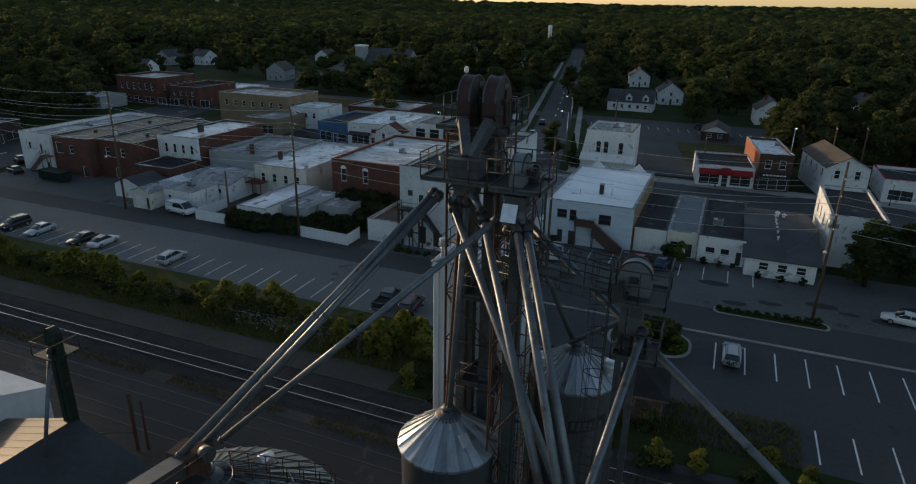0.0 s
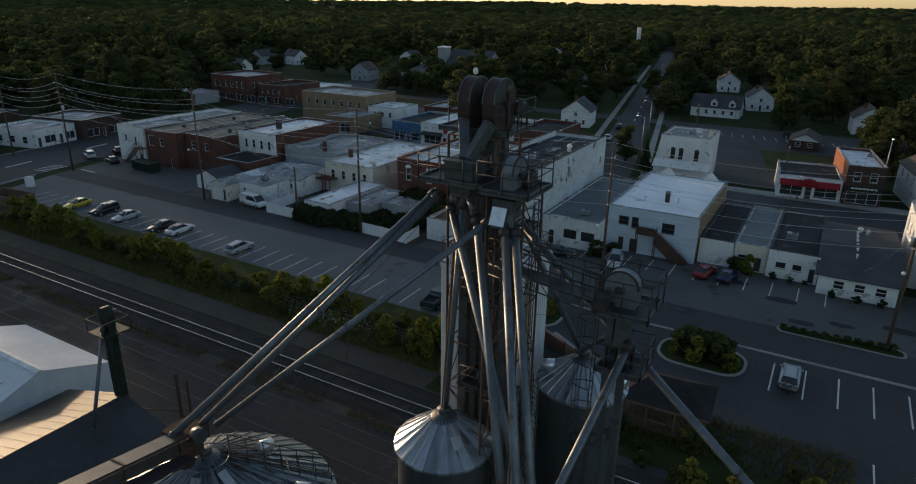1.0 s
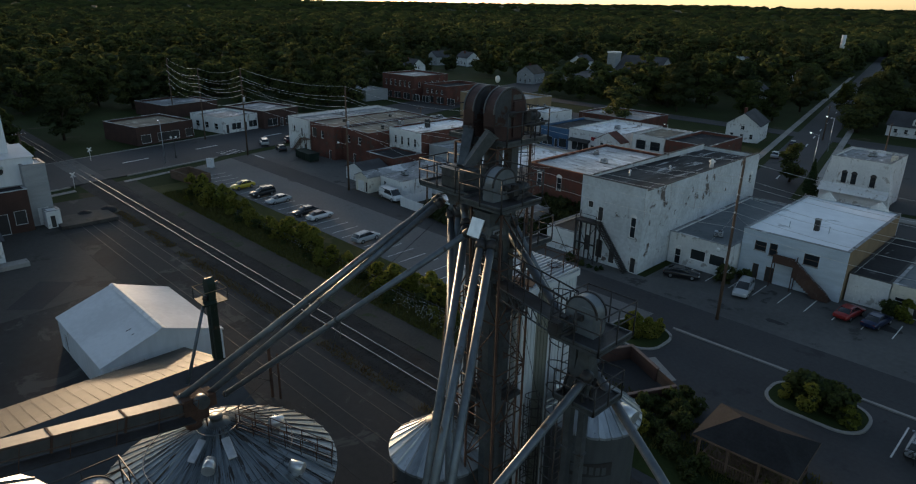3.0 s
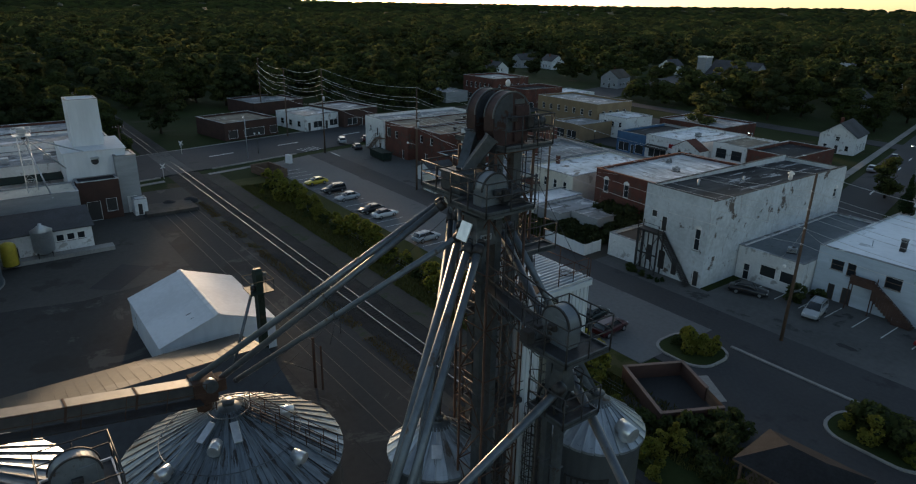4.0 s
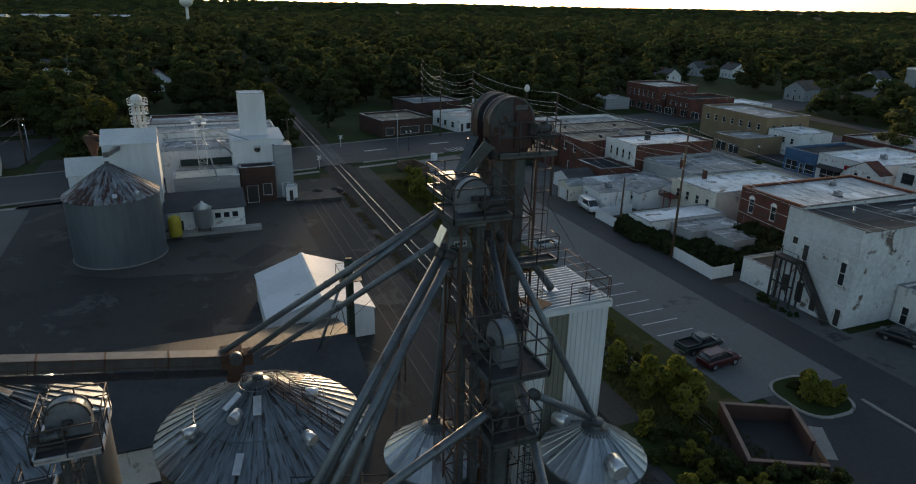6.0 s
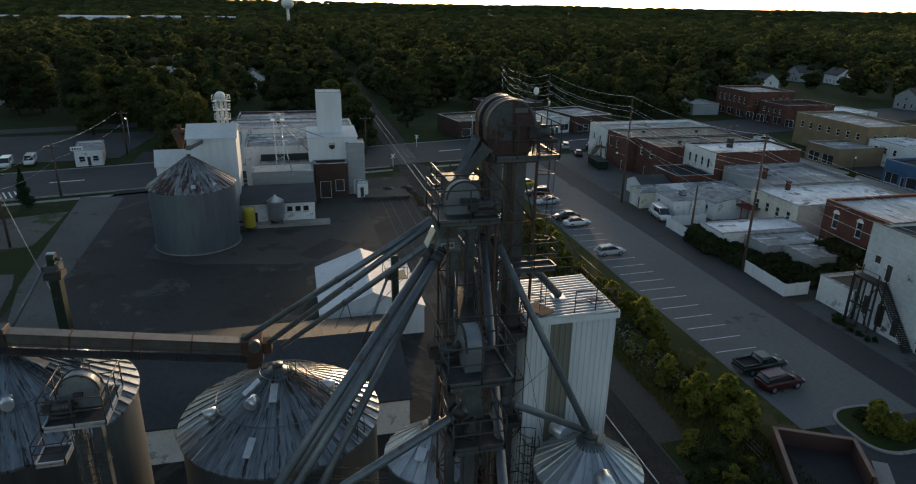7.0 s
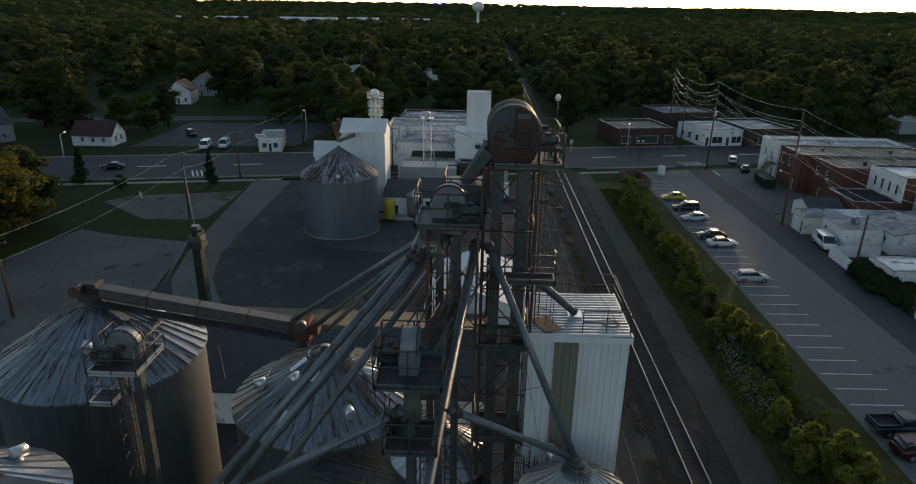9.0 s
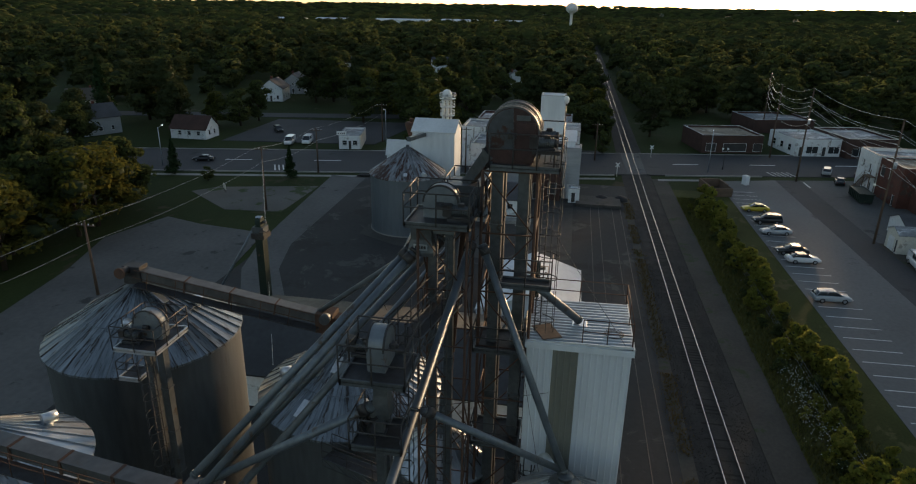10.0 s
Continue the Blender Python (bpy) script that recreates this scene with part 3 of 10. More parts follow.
slab("field", rect(-1250, -1000, -900, -560), 0.0, M_FIELD, "pale green far field", "field")
slab("field", rect(250, 1060, 800, 1180), 0.0, M_FIELD, "pale green far field", "field")
slab("field", rect(250, 900, 900, 1050), 0.0, M_SOIL, "dark ploughed far field", "field")

# kerbs and footpaths
for pts, lab in ((rect(-20.5, 70.0, 62, 70.35), "long concrete kerb beside the back street"), ([slant(-60, -119.9), slant(-60, -119.5), slant(38, -119.5), slant(38, -119.9)], "concrete kerb of the cross road"),
                 ([slant(49, -119.9), slant(49, -119.5), slant(70, -119.5), slant(70, -119.9)], "concrete kerb of the cross road"), ([slant(-160, -142.4), slant(-160, -142), slant(110, -142), slant(110, -142.4)], "concrete kerb of the cross road")):
    slab("kerb", pts, 0.13, M_CONC, lab, "kerb", 0.25)
slab("footpath", [slant(-60, -117.3), slant(-60, -116.0), slant(38, -116.0), slant(38, -117.3)], -0.02, M_CONC, "concrete footpath along the road", "pavement")
slab("footpath", [slant(47, -116.6), slant(47, -115.3), slant(60, -115.3), slant(60, -116.6)], -0.02, M_CONC, "concrete footpath along the road", "pavement")
slab("footpath", [(-19.2, 61.9), (-15.5, 59.3), (-14.9, 60.4), (-18.6, 62.9)], 0.03, M_CONC, "short concrete footpath beside the brick enclosure", "pavement")


def stripes(name, rects, label, top):
    e = thing(name, label, "road marking", kind="structure")
    for r in rects:
        part("stripe", prism(bmesh.new(), r, top - 0.003, top + 0.004), M_PAINT, e)
    return e


bays = []
for k in range(-16, 16):
    x = -75.6 + 2.717 * k
    if -124 < x < -27:
        bays.append([(x - 0.06, 59.9), (x + 0.06, 59.9), (x - 0.10, 65.0), (x - 0.22, 65.0)])
stripes("bay_lines", bays, "faded white parking bay lines on asphalt", 0.003)
stripes("bay_lines", [rect(2.85 + 2.87 * k - 0.07, 62.6, 2.85 + 2.87 * k + 0.07, 68.4) for k in range(0, 12)], "white parking bay lines on dark asphalt", 0.001)
stripes("bay_lines", [rect(11.3 + 2.87 * k - 0.07, 50.6, 11.3 + 2.87 * k + 0.07, 55.4) for k in range(0, 10)], "white parking bay lines on dark asphalt", 0.001)
stripes("bay_lines", [rect(-27.5 + 3.1 * k, 86.0, -27.38 + 3.1 * k, 90.5) for k in range(0, 12)], "worn parking bay lines behind the shops", 0.003)
stripes("bay_lines", [[slant(196, 2 + 2.8 * k), slant(196, 2.12 + 2.8 * k), slant(201, 2.12 + 2.8 * k), slant(201, 2 + 2.8 * k)] for k in range(0, 17)], "white bay lines in the church lot", 0.003)
stripes("lane_marks", [[slant(y, -131.2), slant(y, -130.7), slant(y + 6, -130.7), slant(y + 6, -131.2)] for y in (-50, -30, -10, 14, 52, 70, 90)], "white centre dashes on the cross road", 0.006)
stripes("lane_marks", [[slant(y, -9.7), slant(y, -9.4), slant(y + 4, -9.4), slant(y + 4, -9.7)] for y in range(150, 420, 14)], "centre dashes on the side street", 0.006)
stripes("hatch_marks", [[slant(72 + 1.1 * k, -124), slant(72.2 + 1.1 * k, -124), slant(73.2 + 1.1 * k, -119.8), slant(73.0 + 1.1 * k, -119.8)] for k in range(5)] + [rect(-130.5, 77.4, -126, 77.75)], "white hatching and stop line at the street mouth", 0.008)
stripes("crossing_marks", [[slant(-37 + 0.9 * k, -126), slant(-36.7 + 0.9 * k, -126), slant(-34.5 + 0.9 * k, -121), slant(-34.8 + 0.9 * k, -121)] for k in range(5)], "white hatching on the road", 0.006)

# seams and tar lines in the yard
cracks = thing("tar_seams", "dark tar seams and cracks in the yard pavement", "road marking", kind="structure")
random.seed(5)
for k in range(22):
    x, y = random.uniform(-100, -20), random.uniform(29.9, 38.4)
    bm = bmesh.new()
    for s in range(random.randint(2, 4)):
        L, w = random.uniform(2, 7), random.uniform(0.05, 0.12)
        dx, dy = (L, random.uniform(-0.3, 0.3)) if random.random() < 0.7 else (random.uniform(-0.2, 0.2), min(L, 38.5 - y))
        nx, ny = -dy / math.hypot(dx, dy) * w, dx / math.hypot(dx, dy) * w
        bm.faces.new([bm.verts.new(p) for p in ((x - nx, y - ny, 0.001 + 0.0006 * k), (x + dx - nx, y + dy - ny, 0.001 + 0.0006 * k), (x + dx + nx, y + dy + ny, 0.001 + 0.0006 * k), (x + nx, y + ny, 0.001 + 0.0006 * k))])
        x, y = x + dx, min(38.4, max(29.8, y + dy))
    bmesh.ops.recalc_face_normals(bm, faces=bm.faces[:])
    part("seam", bm, M_PATCH, cracks)
random.seed(15)
for k in range(14):
    x, y = random.uniform(-14, 30), random.uniform(79, 90)
    bm = bmesh.new()
    lathe(bm, [(0.02, 0.006), (random.uniform(0.6, 1.3), 0.006)], (x, y, 0.0), 12)
    bmesh.ops.scale(bm, vec=(1.5, 0.7, 1), space=Matrix.Translation((-x, -y, 0)), verts=bm.verts[:])
    for v in bm.verts:
        v.co.x += 0.25 * noise.noise(v.co * 1.3)
        v.co.y += 0.25 * noise.noise(v.co * 1.7 + Vector((9, 0, 0)))
    part("oil_stain", bm, M_PATCH, cracks)

# ---- railway ----
RAIL_S, RAIL_N = 41.85, 43.31
bm = bmesh.new()
extrude_x(bm, [(39.4, -0.12), (40.7, 0.042), (44.5, 0.042), (46.0, -0.12)], -2200, 140)
tagged(part("ballast_bed", bm, M_BALLAST), "dark stone ballast bed of the railway", "ballast", kind="structure")


def rail_line(y, label, x0=-2200, x1=140, base=0.04, head=0.15, m=None):
    bm = bmesh.new()
    extrude_x(bm, [(y - 0.07, base), (y + 0.07, base), (y + 0.07, base + 0.012), (y + 0.012, base + 0.03), (y + 0.012, base + head - 0.04), (y + 0.037, base + head - 0.03), (y + 0.037, base + head), (y - 0.037, base + head),
                   (y - 0.037, base + head - 0.03), (y - 0.012, base + head - 0.04), (y - 0.012, base + 0.03), (y - 0.07, base + 0.012)], x0, x1)
    ob = tagged(part("rail", bm, M_OLDRAIL), label, "rail", group="rails of the main track", kind="structure")
    if not m:
        part("running_surface", B((x0, y - 0.03, base + head, x1, y + 0.03, base + head + 0.004)), M_RAIL, ob, "polished running surface")
    return ob


rail_line(RAIL_S, "polished steel rail spiked to dark sleepers")
rail_line(RAIL_N, "polished steel rail spiked to dark sleepers")
for y in (32.5, 33.95, 36.35, 37.8):
    rail_line(y, "dull steel rail sunk in the yard pavement", -106, 60, -0.11, 0.125, M_OLDRAIL)

slab("level_crossing", [slant(40.6, -142), slant(40.6, -120), slant(45.0, -120), slant(45.0, -142)], 0.17, M_REARLOT, "worn concrete panels of the level crossing", "road", 0.3)
for (a, b2), lab in (((36.5, 40.55), "asphalt ramp to the crossing"), ((45.05, 49.0), "asphalt ramp to the crossing")):
    bm = bmesh.new()
    za, zb = (0.0, 0.165) if a < 40 else (0.165, 0.0)
    q = [(*slant(a, -142), za), (*slant(a, -120), za), (*slant(b2, -120), zb), (*slant(b2, -142), zb)]
    lo = [bm.verts.new((x, y, -0.1)) for x, y, z in q]
    hi = [bm.verts.new(p) for p in [(x, y, z + 0.004) for x, y, z in q]]
    bm.faces.new(hi)
    for i in range(4):
        bm.faces.new((lo[i], lo[(i + 1) % 4], hi[(i + 1) % 4], hi[i]))
    tagged(part("crossing_ramp", bm, M_ASPHALT), lab, "road", kind="structure")

# ballast stones, loose
random.seed(9)
verts, faces = [], []
for k in range(9000):
    x, y = random.uniform(-75, 20), random.choice((random.gauss(40.6, 0.5), random.gauss(45.0, 0.5), random.uniform(41.0, 44.6)))
    z = 0.042 if 40.7 < y < 44.5 else (0.042 - 0.12 * (40.7 - y) if y < 40.7 else 0.042 - 0.11 * (y - 44.5))
    s = random.uniform(0.035, 0.075)
    n0 = len(verts)
    a = random.uniform(0, 6.3)
    for i in range(3):
        verts.append((x + s * math.cos(a + 2.1 * i), y + s * math.sin(a + 2.1 * i), z - 0.01))
    verts.append((x + random.uniform(-0.3, 0.3) * s, y, z + s))
    faces += [(n0, n0 + 1, n0 + 3), (n0 + 1, n0 + 2, n0 + 3), (n0 + 2, n0, n0 + 3)]
me = bpy.data.meshes.new("ballast_stones")
me.from_pydata(verts, [], faces)
me.materials.append(M_BALLAST)
tagged(new("ballast_stones", me), "loose grey-brown ballast stones along the track", "gravel", kind="stuff")


# ---- grain bins ----
def grain_bin(cx, cy, r, eave, apex, n, wall_m, roof_m, label, seg=64, dz=0.11, collar=0.55, name="grain_bin"):
    e = thing(name, label, "grain bin", (cx, cy, 0), group="grain bins")
    bm = bmesh.new()
    k = int(eave / dz)
    lathe(bm, [(r - 0.02 + (0.02 if i % 2 else -0.012), i * eave / k) for i in range(k + 1)], seg=seg)
    part("wall", bm, wall_m, e)
    bm = bmesh.new()
    lathe(bm, [(r + 0.02, -0.02), (r + 0.14, -0.02), (r + 0.14, 0.12), (r + 0.02, 0.12), (r + 0.02, -0.02)], seg=seg, smooth=False)
    part("base_ring", bm, M_CONC, e)
    # roof sheets: each a wedge with a raised seam
    bm = bmesh.new()
    half, ro, ri = math.pi / n, r + 0.16, collar
    slope = (apex - eave) / (r - collar)
    rows = []
    for rr in (ri, (ri + ro) / 2, ro):
        z = apex - slope * (rr - ri)
        d = min(0.06, half * rr * 0.5)
        row = []
        for s, h in ((-half * rr, 0.0), (-half * rr + 0.002, 0.075), (-half * rr + d * 0.6, 0.075), (-half * rr + d, 0.012), (0, -0.01), (half * rr, 0.0)):
            ang = s / rr
            row.append(bm.verts.new((rr * math.cos(ang), rr * math.sin(ang), z + h)))
        rows.append(row)
    lip = [bm.verts.new(v.co + Vector((0, 0, -0.12))) for v in rows[-1]]
    rows.append(lip)
    for a, b in zip(rows, rows[1:]):
        for i in range(5):
            bm.faces.new((a[i], a[i + 1], b[i + 1], b[i]))
    bmesh.ops.recalc_face_normals(bm, faces=bm.faces[:])
    sheet = part("roof_sheet", bm, roof_m, e)
    for i in range(1, n):
        share("roof_sheet", sheet, pose(0, 0, 0, 0, 0, 360 * i / n), e)
    bm = bmesh.new()
    lathe(bm, [(collar + 0.1, -0.1), (collar + 0.04, 0.05), (0.32, 0.13), (0.27, 0.16), (0.27, 0.34), (0.31, 0.35), (0.31, 0.4), (0.02, 0.42)], (0, 0, apex), 20)
    part("peak_cap", bm, M_STEEL, e, "dark collar at the peak")
    return e, slope


def bin_point(cx, cy, r, eave, apex, collar, ang, rad, lift=0.0):
    slope = (apex - eave) / (r - collar)
    a = radians(ang)
    return Vector((cx + rad * math.cos(a), cy + rad * math.sin(a), apex - slope * (rad - collar) + lift))


BIN_A = (-9.21, 23.39, 2.13, 15.13, 16.35)
BIN_B = (-4.68, 28.85, 2.06, 16.85, 17.95)
BIN_C = (-16.7, 16.36, 5.19, 13.15, 15.75)
BIN_D = (-15.42, 4.3, 5.24, 16.28, 19.05)
BIN_E = (-3.3, 5.05, 3.94, 16.0, 17.9)
BIN_R = (-84.1, 2.7, 6.0, 9.2, 13.0)
grain_bin(*BIN_A, 24, M_BINWALL, M_BINROOF, "small silver galvanised grain bin with a ribbed cone roof", 48)
grain_bin(*BIN_B, 26, M_BINWALL, M_BINROOF, "silver galvanised grain bin with a dark oval mark on its wall", 48)
grain_bin(*BIN_C, 44, M_BINWALL, M_OLDBINROOF, "wide galvanised grain bin with a streaked, railed cone roof", 72)
grain_bin(*BIN_D, 40, M_BINWALL, M_OLDBINROOF, "tall wide galvanised grain bin under the end of a conveyor", 72)
grain_bin(*BIN_E, 34, M_BINWALL, M_BINROOF, "galvanised grain bin with a pale ribbed roof", 64)
grain_bin(*BIN_R, 40, M_BINBLUE, M_RUSTROOF, "big grey grain bin with a rust-streaked cone roof", 64, 0.2)

# the dark oval mark on bin B, a plain shape with bars
mark = thing("wall_mark", "dark oval painted mark with pale bars on the bin wall", "painted mark")
cx, cy, r = BIN_B[:3]


def on_wall(ang, z, off):
    return Vector((cx + (r + off) * math.cos(radians(ang)), cy + (r + off) * math.sin(radians(ang)), z))


def wall_patch(a0, a1, z0, z1, off, lean=0.0):
    bm = bmesh.new()
    cols = []
    for i in range(9):
        a = a0 + (a1 - a0) * i / 8
        s = lean * (a - (a0 + a1) / 2)
        cols.append([bm.verts.new(on_wall(a, z0 + s, off)), bm.verts.new(on_wall(a, z1 + s, off)), bm.verts.new(on_wall(a, z1 + s, off - 0.02)), bm.verts.new(on_wall(a, z0 + s, off - 0.02))])
    for c, d in zip(cols, cols[1:]):
        for i in range(4):
            bm.faces.new((c[i], d[i], d[(i + 1) % 4], c[(i + 1) % 4]))
    bmesh.ops.recalc_face_normals(bm, faces=bm.faces[:])
    return bm


part("plate", wall_patch(-82, -28, 14.55, 15.25, 0.045, 0.004), M_DARKSTEEL, mark, "dark oval ground of the mark")
for k in range(6):
    part("bar", wall_patch(-78 + 7.6 * k, -73 + 7.6 * k, 14.7, 15.1, 0.065, 0.004), M_BINWALL, mark)

# things on the bin roofs
def roof_vent(binp, ang, rad, size=0.32):
    p = bin_point(*binp, 0.55, ang, rad)
    e = thing("roof_vent", "bright zinc gooseneck vent on a bin roof", "vent", p, ang, group="bin roof vents")
    bm = bmesh.new()
    tube(bm, (0, 0, -0.1), (0, 0, size * 1.1), size * 0.8, 12)
    part("neck", bm, M_BRIGHT, e)
    bm = bmesh.new()
    tube(bm, (-size * 0.9, 0, size * 1.35), (size * 1.5, 0, size * 1.1), size, 14, size * 1.05)
    part("hood", bm, M_BRIGHT, e)
    return e


def roof_hatch(binp, ang, rad, w=0.35, l=1.1):
    p = bin_point(*binp, 0.55, ang, rad)
    slope = math.degrees(math.atan((binp[4] - binp[3]) / (binp[2] - 0.55)))
    e = thing("roof_hatch", "pale zinc hatch lying on a bin roof", "hatch", p, 0, group="bin roof hatches")
    e.matrix_basis = pose(*p, 0, 0, ang) @ pose(0, 0, 0, 0, slope, 0)
    part("frame", soft_box(-l / 2, -w / 2, -0.05, l / 2, w / 2, 0.13, 0.02, 1), M_GALV, e)
    part("lid", soft_box(-l / 2 - 0.03, -w / 2 - 0.03, 0.13, l / 2 + 0.03, w / 2 + 0.03, 0.18, 0.015, 1), M_BRIGHT, e)
    return e


for ang, rad in ((-35, 2.2), (-70, 3.6), (30, 3.9), (75, 2.6)):
    roof_vent(BIN_C, ang, rad, 0.27)
for ang, rad in ((-8, 1.5), (-60, 1.5), (-20, 4.1)):
    roof_hatch(BIN_C, ang, rad, 0.32, 1.0)
for ang, rad in ((20, 2.9), (110, 3.0)):
    roof_vent(BIN_D, ang, rad, 0.25)
for ang, rad in ((75, 1.4), (210, 1.5)):
    roof_hatch(BIN_D, ang, rad, 0.32, 1.2)
roof_hatch(BIN_A, -35, 1.35, 0.4, 0.55)
roof_vent(BIN_B, -5, 1.75, 0.33)
roof_vent(BIN_B, 205, 1.6, 0.28)
roof_hatch(BIN_E, 60, 2.0, 0.4, 0.9)
roof_vent(BIN_E, 150, 2.6, 0.25)
roof_hatch(BIN_R, 10, 5.2, 0.5, 0.6)
roof_vent(BIN_R, 40, 5.6, 0.3)


def ring_rail(binp, rad, label):
    e = thing("ring_rail", label, "handrail", (binp[0], binp[1], 0))
    z = bin_point(*binp, 0.55, 0, rad).z + 0.22
    bm = bmesh.new()
    lathe(bm, [(rad + 0.028 * math.cos(a), z + 0.028 * math.sin(a)) for a in [math.pi * i / 3 for i in range(7)]], seg=48)
    bmesh.ops.remove_doubles(bm, verts=bm.verts[:], dist=0.0005)
    part("ring", bm, M_PIPE, e)
    for i in range(0, 48, 4):
        a = 2 * math.pi * i / 48
        part("stub", T(((rad * math.cos(a), rad * math.sin(a), z - 0.25), (rad * math.cos(a), rad * math.sin(a), z), 0.02), seg=6), M_PIPE, e)
    return e


ring_rail(BIN_C, 3.3, "thin steel ring rail standing on the bin roof")
ring_rail(BIN_C, 0.95, "small steel ring round the bin's peak")
ring_rail(BIN_D, 3.1, "thin steel ring rail standing on the bin roof")


def ladder(p, q, out, label, w=0.42, cage=False, name="ladder", material=None):
    """A ladder from p to q; out: the way the climber stands."""
    material = material or M_DARKSTEEL
    e = thing(name, label, "ladder")
    p, q, out = Vector(p), Vector(q), Vector(out).normalized()
    up = (q - p).normalized()
    side = up.cross(out).normalized() * w / 2
    for s in (side, -side):
        part("stile", T((p + s, q + s, 0.025), seg=6), material, e)
    n = max(2, int((q - p).length / 0.32))
    first = part("rung", T((-side, side, 0.014), seg=4), material, e)
    for i in range(1, n):
        c = p + (q - p) * i / n
        if i == 1:
            first.matrix_basis = pose(*c)
        else:
            share("rung", first, pose(*c), e)
    if cage:
        m = int((q - p).length / 0.9)
        for i in range(m + 1):
            c = p + (q - p) * i / m
            pts = [c + side * 1.6 * math.cos(a) + out * 0.72 * math.sin(a) for a in [math.pi * j / 10 for j in range(11)]]
            part("hoop", bent(pts, 0.02), material, e)
        for a in (0.25, 0.5, 0.75):
            o = side * 1.6 * math.cos(math.pi * a) + out * 0.72 * math.sin(math.pi * a)
            part("cage_bar", T((p + o, q + o, 0.014), seg=5), material, e)
    return e


ladder(bin_point(*BIN_C, 0.55, 52, 5.15, 0.12), bin_point(*BIN_C, 0.55, 52, 0.8, 0.12), (0, 0, 1), "steel roof ladder lying up the wide bin's roof", 0.5)
def roof_stair_rail(binp, ang, label):
    e = thing("roof_stair_rail", label, "handrail")
    a = Vector((-math.sin(radians(ang)), math.cos(radians(ang)), 0)) * 0.32
    lo, hi = bin_point(*binp, 0.55, ang, binp[2] - 0.05), bin_point(*binp, 0.55, ang, 0.95)
    for s in (-1, 1):
        for h in (0.45, 0.9):
            part("rail", T((lo + a * s + Vector((0, 0, h)), hi + a * s + Vector((0, 0, h)), 0.022), seg=6), M_RUST, e)
        for k in range(7):
            c = lo.lerp(hi, k / 6) + a * s
            part("post", T((c, c + Vector((0, 0, 0.9)), 0.024), seg=6), M_RUST, e)
    return e


roof_stair_rail(BIN_C, 52, "rusty handrail on both sides of the roof ladder")
ladder(bin_point(*BIN_D, 0.55, 60, 5.2, 0.12), bin_point(*BIN_D, 0.55, 60, 0.8, 0.12), (0, 0, 1), "steel roof ladder on the tall bin", 0.5)
ladder(bin_point(*BIN_D, 0.55, -65, 5.2, 0.12), bin_point(*BIN_D, 0.55, -65, 0.8, 0.12), (0, 0, 1), "steel roof ladder on the tall bin", 0.5)
ladder(bin_point(*BIN_A, 0.55, 60, 2.1, 0.1), bin_point(*BIN_A, 0.55, 60, 0.7, 0.1), (0, 0, 1), "short roof ladder on the small bin", 0.4)
ladder((BIN_B[0] - 1.7, BIN_B[1] - 1.75, 8), (BIN_B[0] - 1.7, BIN_B[1] - 1.75, 17.4), (-0.6, -0.8, 0), "caged ladder up the bin's wall", 0.45, True)


# ---- platforms ----
def platform(x0, y0, x1, y1, z, label, h=1.1, sides="NESW", deck=0.14, material=None, name="service_platform", step=0.95):
    material = material or M_STEEL
    e = thing(name, label, "platform", ((x0 + x1) / 2, (y0 + y1) / 2, z), group="service platforms")
    hx, hy = (x1 - x0) / 2, (y1 - y0) / 2
    part("deck", soft_box(-hx, -hy, -0.05, hx, hy, 0, 0.01, 1), M_DARKSTEEL, e, "open grating deck")
    for b in ((-hx, -hy, -deck, hx, -hy + 0.06, 0.08), (-hx, hy - 0.06, -deck, hx, hy, 0.08), (-hx, -hy, -deck, -hx + 0.06, hy, 0.081), (hx - 0.06, -hy, -deck, hx, hy, 0.081)):
        part("edge_beam", B(b), material, e)
    ends = {"S": ((-hx, -hy), (hx, -hy)), "E": ((hx, -hy), (hx, hy)), "N": ((hx, hy), (-hx, hy)), "W": ((-hx, hy), (-hx, -hy))}
    for s in sides:
        (ax, ay), (bx, by) = ends[s]
        for zz in (h, h * 0.55):
            part("rail", T(((ax, ay, zz), (bx, by, zz), 0.026), seg=6), M_DARKSTEEL, e)
        n = max(1, round(math.hypot(bx - ax, by - ay) / step))
        for i in range(n):
            px, py = ax + (bx - ax) * i / n, ay + (by - ay) * i / n
            part("post", T(((px, py, -0.05), (px, py, h), 0.028), seg=6), M_DARKSTEEL, e)
    return e


PLAT_TOP, PLAT_A, PLAT_3 = 29.02, 27.36, 24.03
platform(-10.75, 25.3, -7.5, 27.85, PLAT_TOP, "high steel service platform round the twin leg heads", 1.2, "NEW")
platform(-7.45, 22.68, -5.36, 24.95, PLAT_A, "steel platform round the single leg head", 1.12)
platform(-10.6, 23.5, -7.47, 25.1, PLAT_A - 0.12, "steel platform round the upper distributor", 1.0, "SWN")
platform(-7.62, 25.9, -6.9, 27.8, 24.72, "small rest platform beside the caged ladder", 1.05, "NE")
platform(-2.38, 21.95, -0.48, 23.95, PLAT_3, "steel platform round the lower leg head", 1.2)
platform(-2.2, 22.15, -0.55, 23.8, 21.7, "small platform under the lower leg head", 1.0, "SEN")
platform(-9.3, 24.9, -7.4, 26.9, 21.6, "steel landing between the twin legs", 1.0, "SEN")
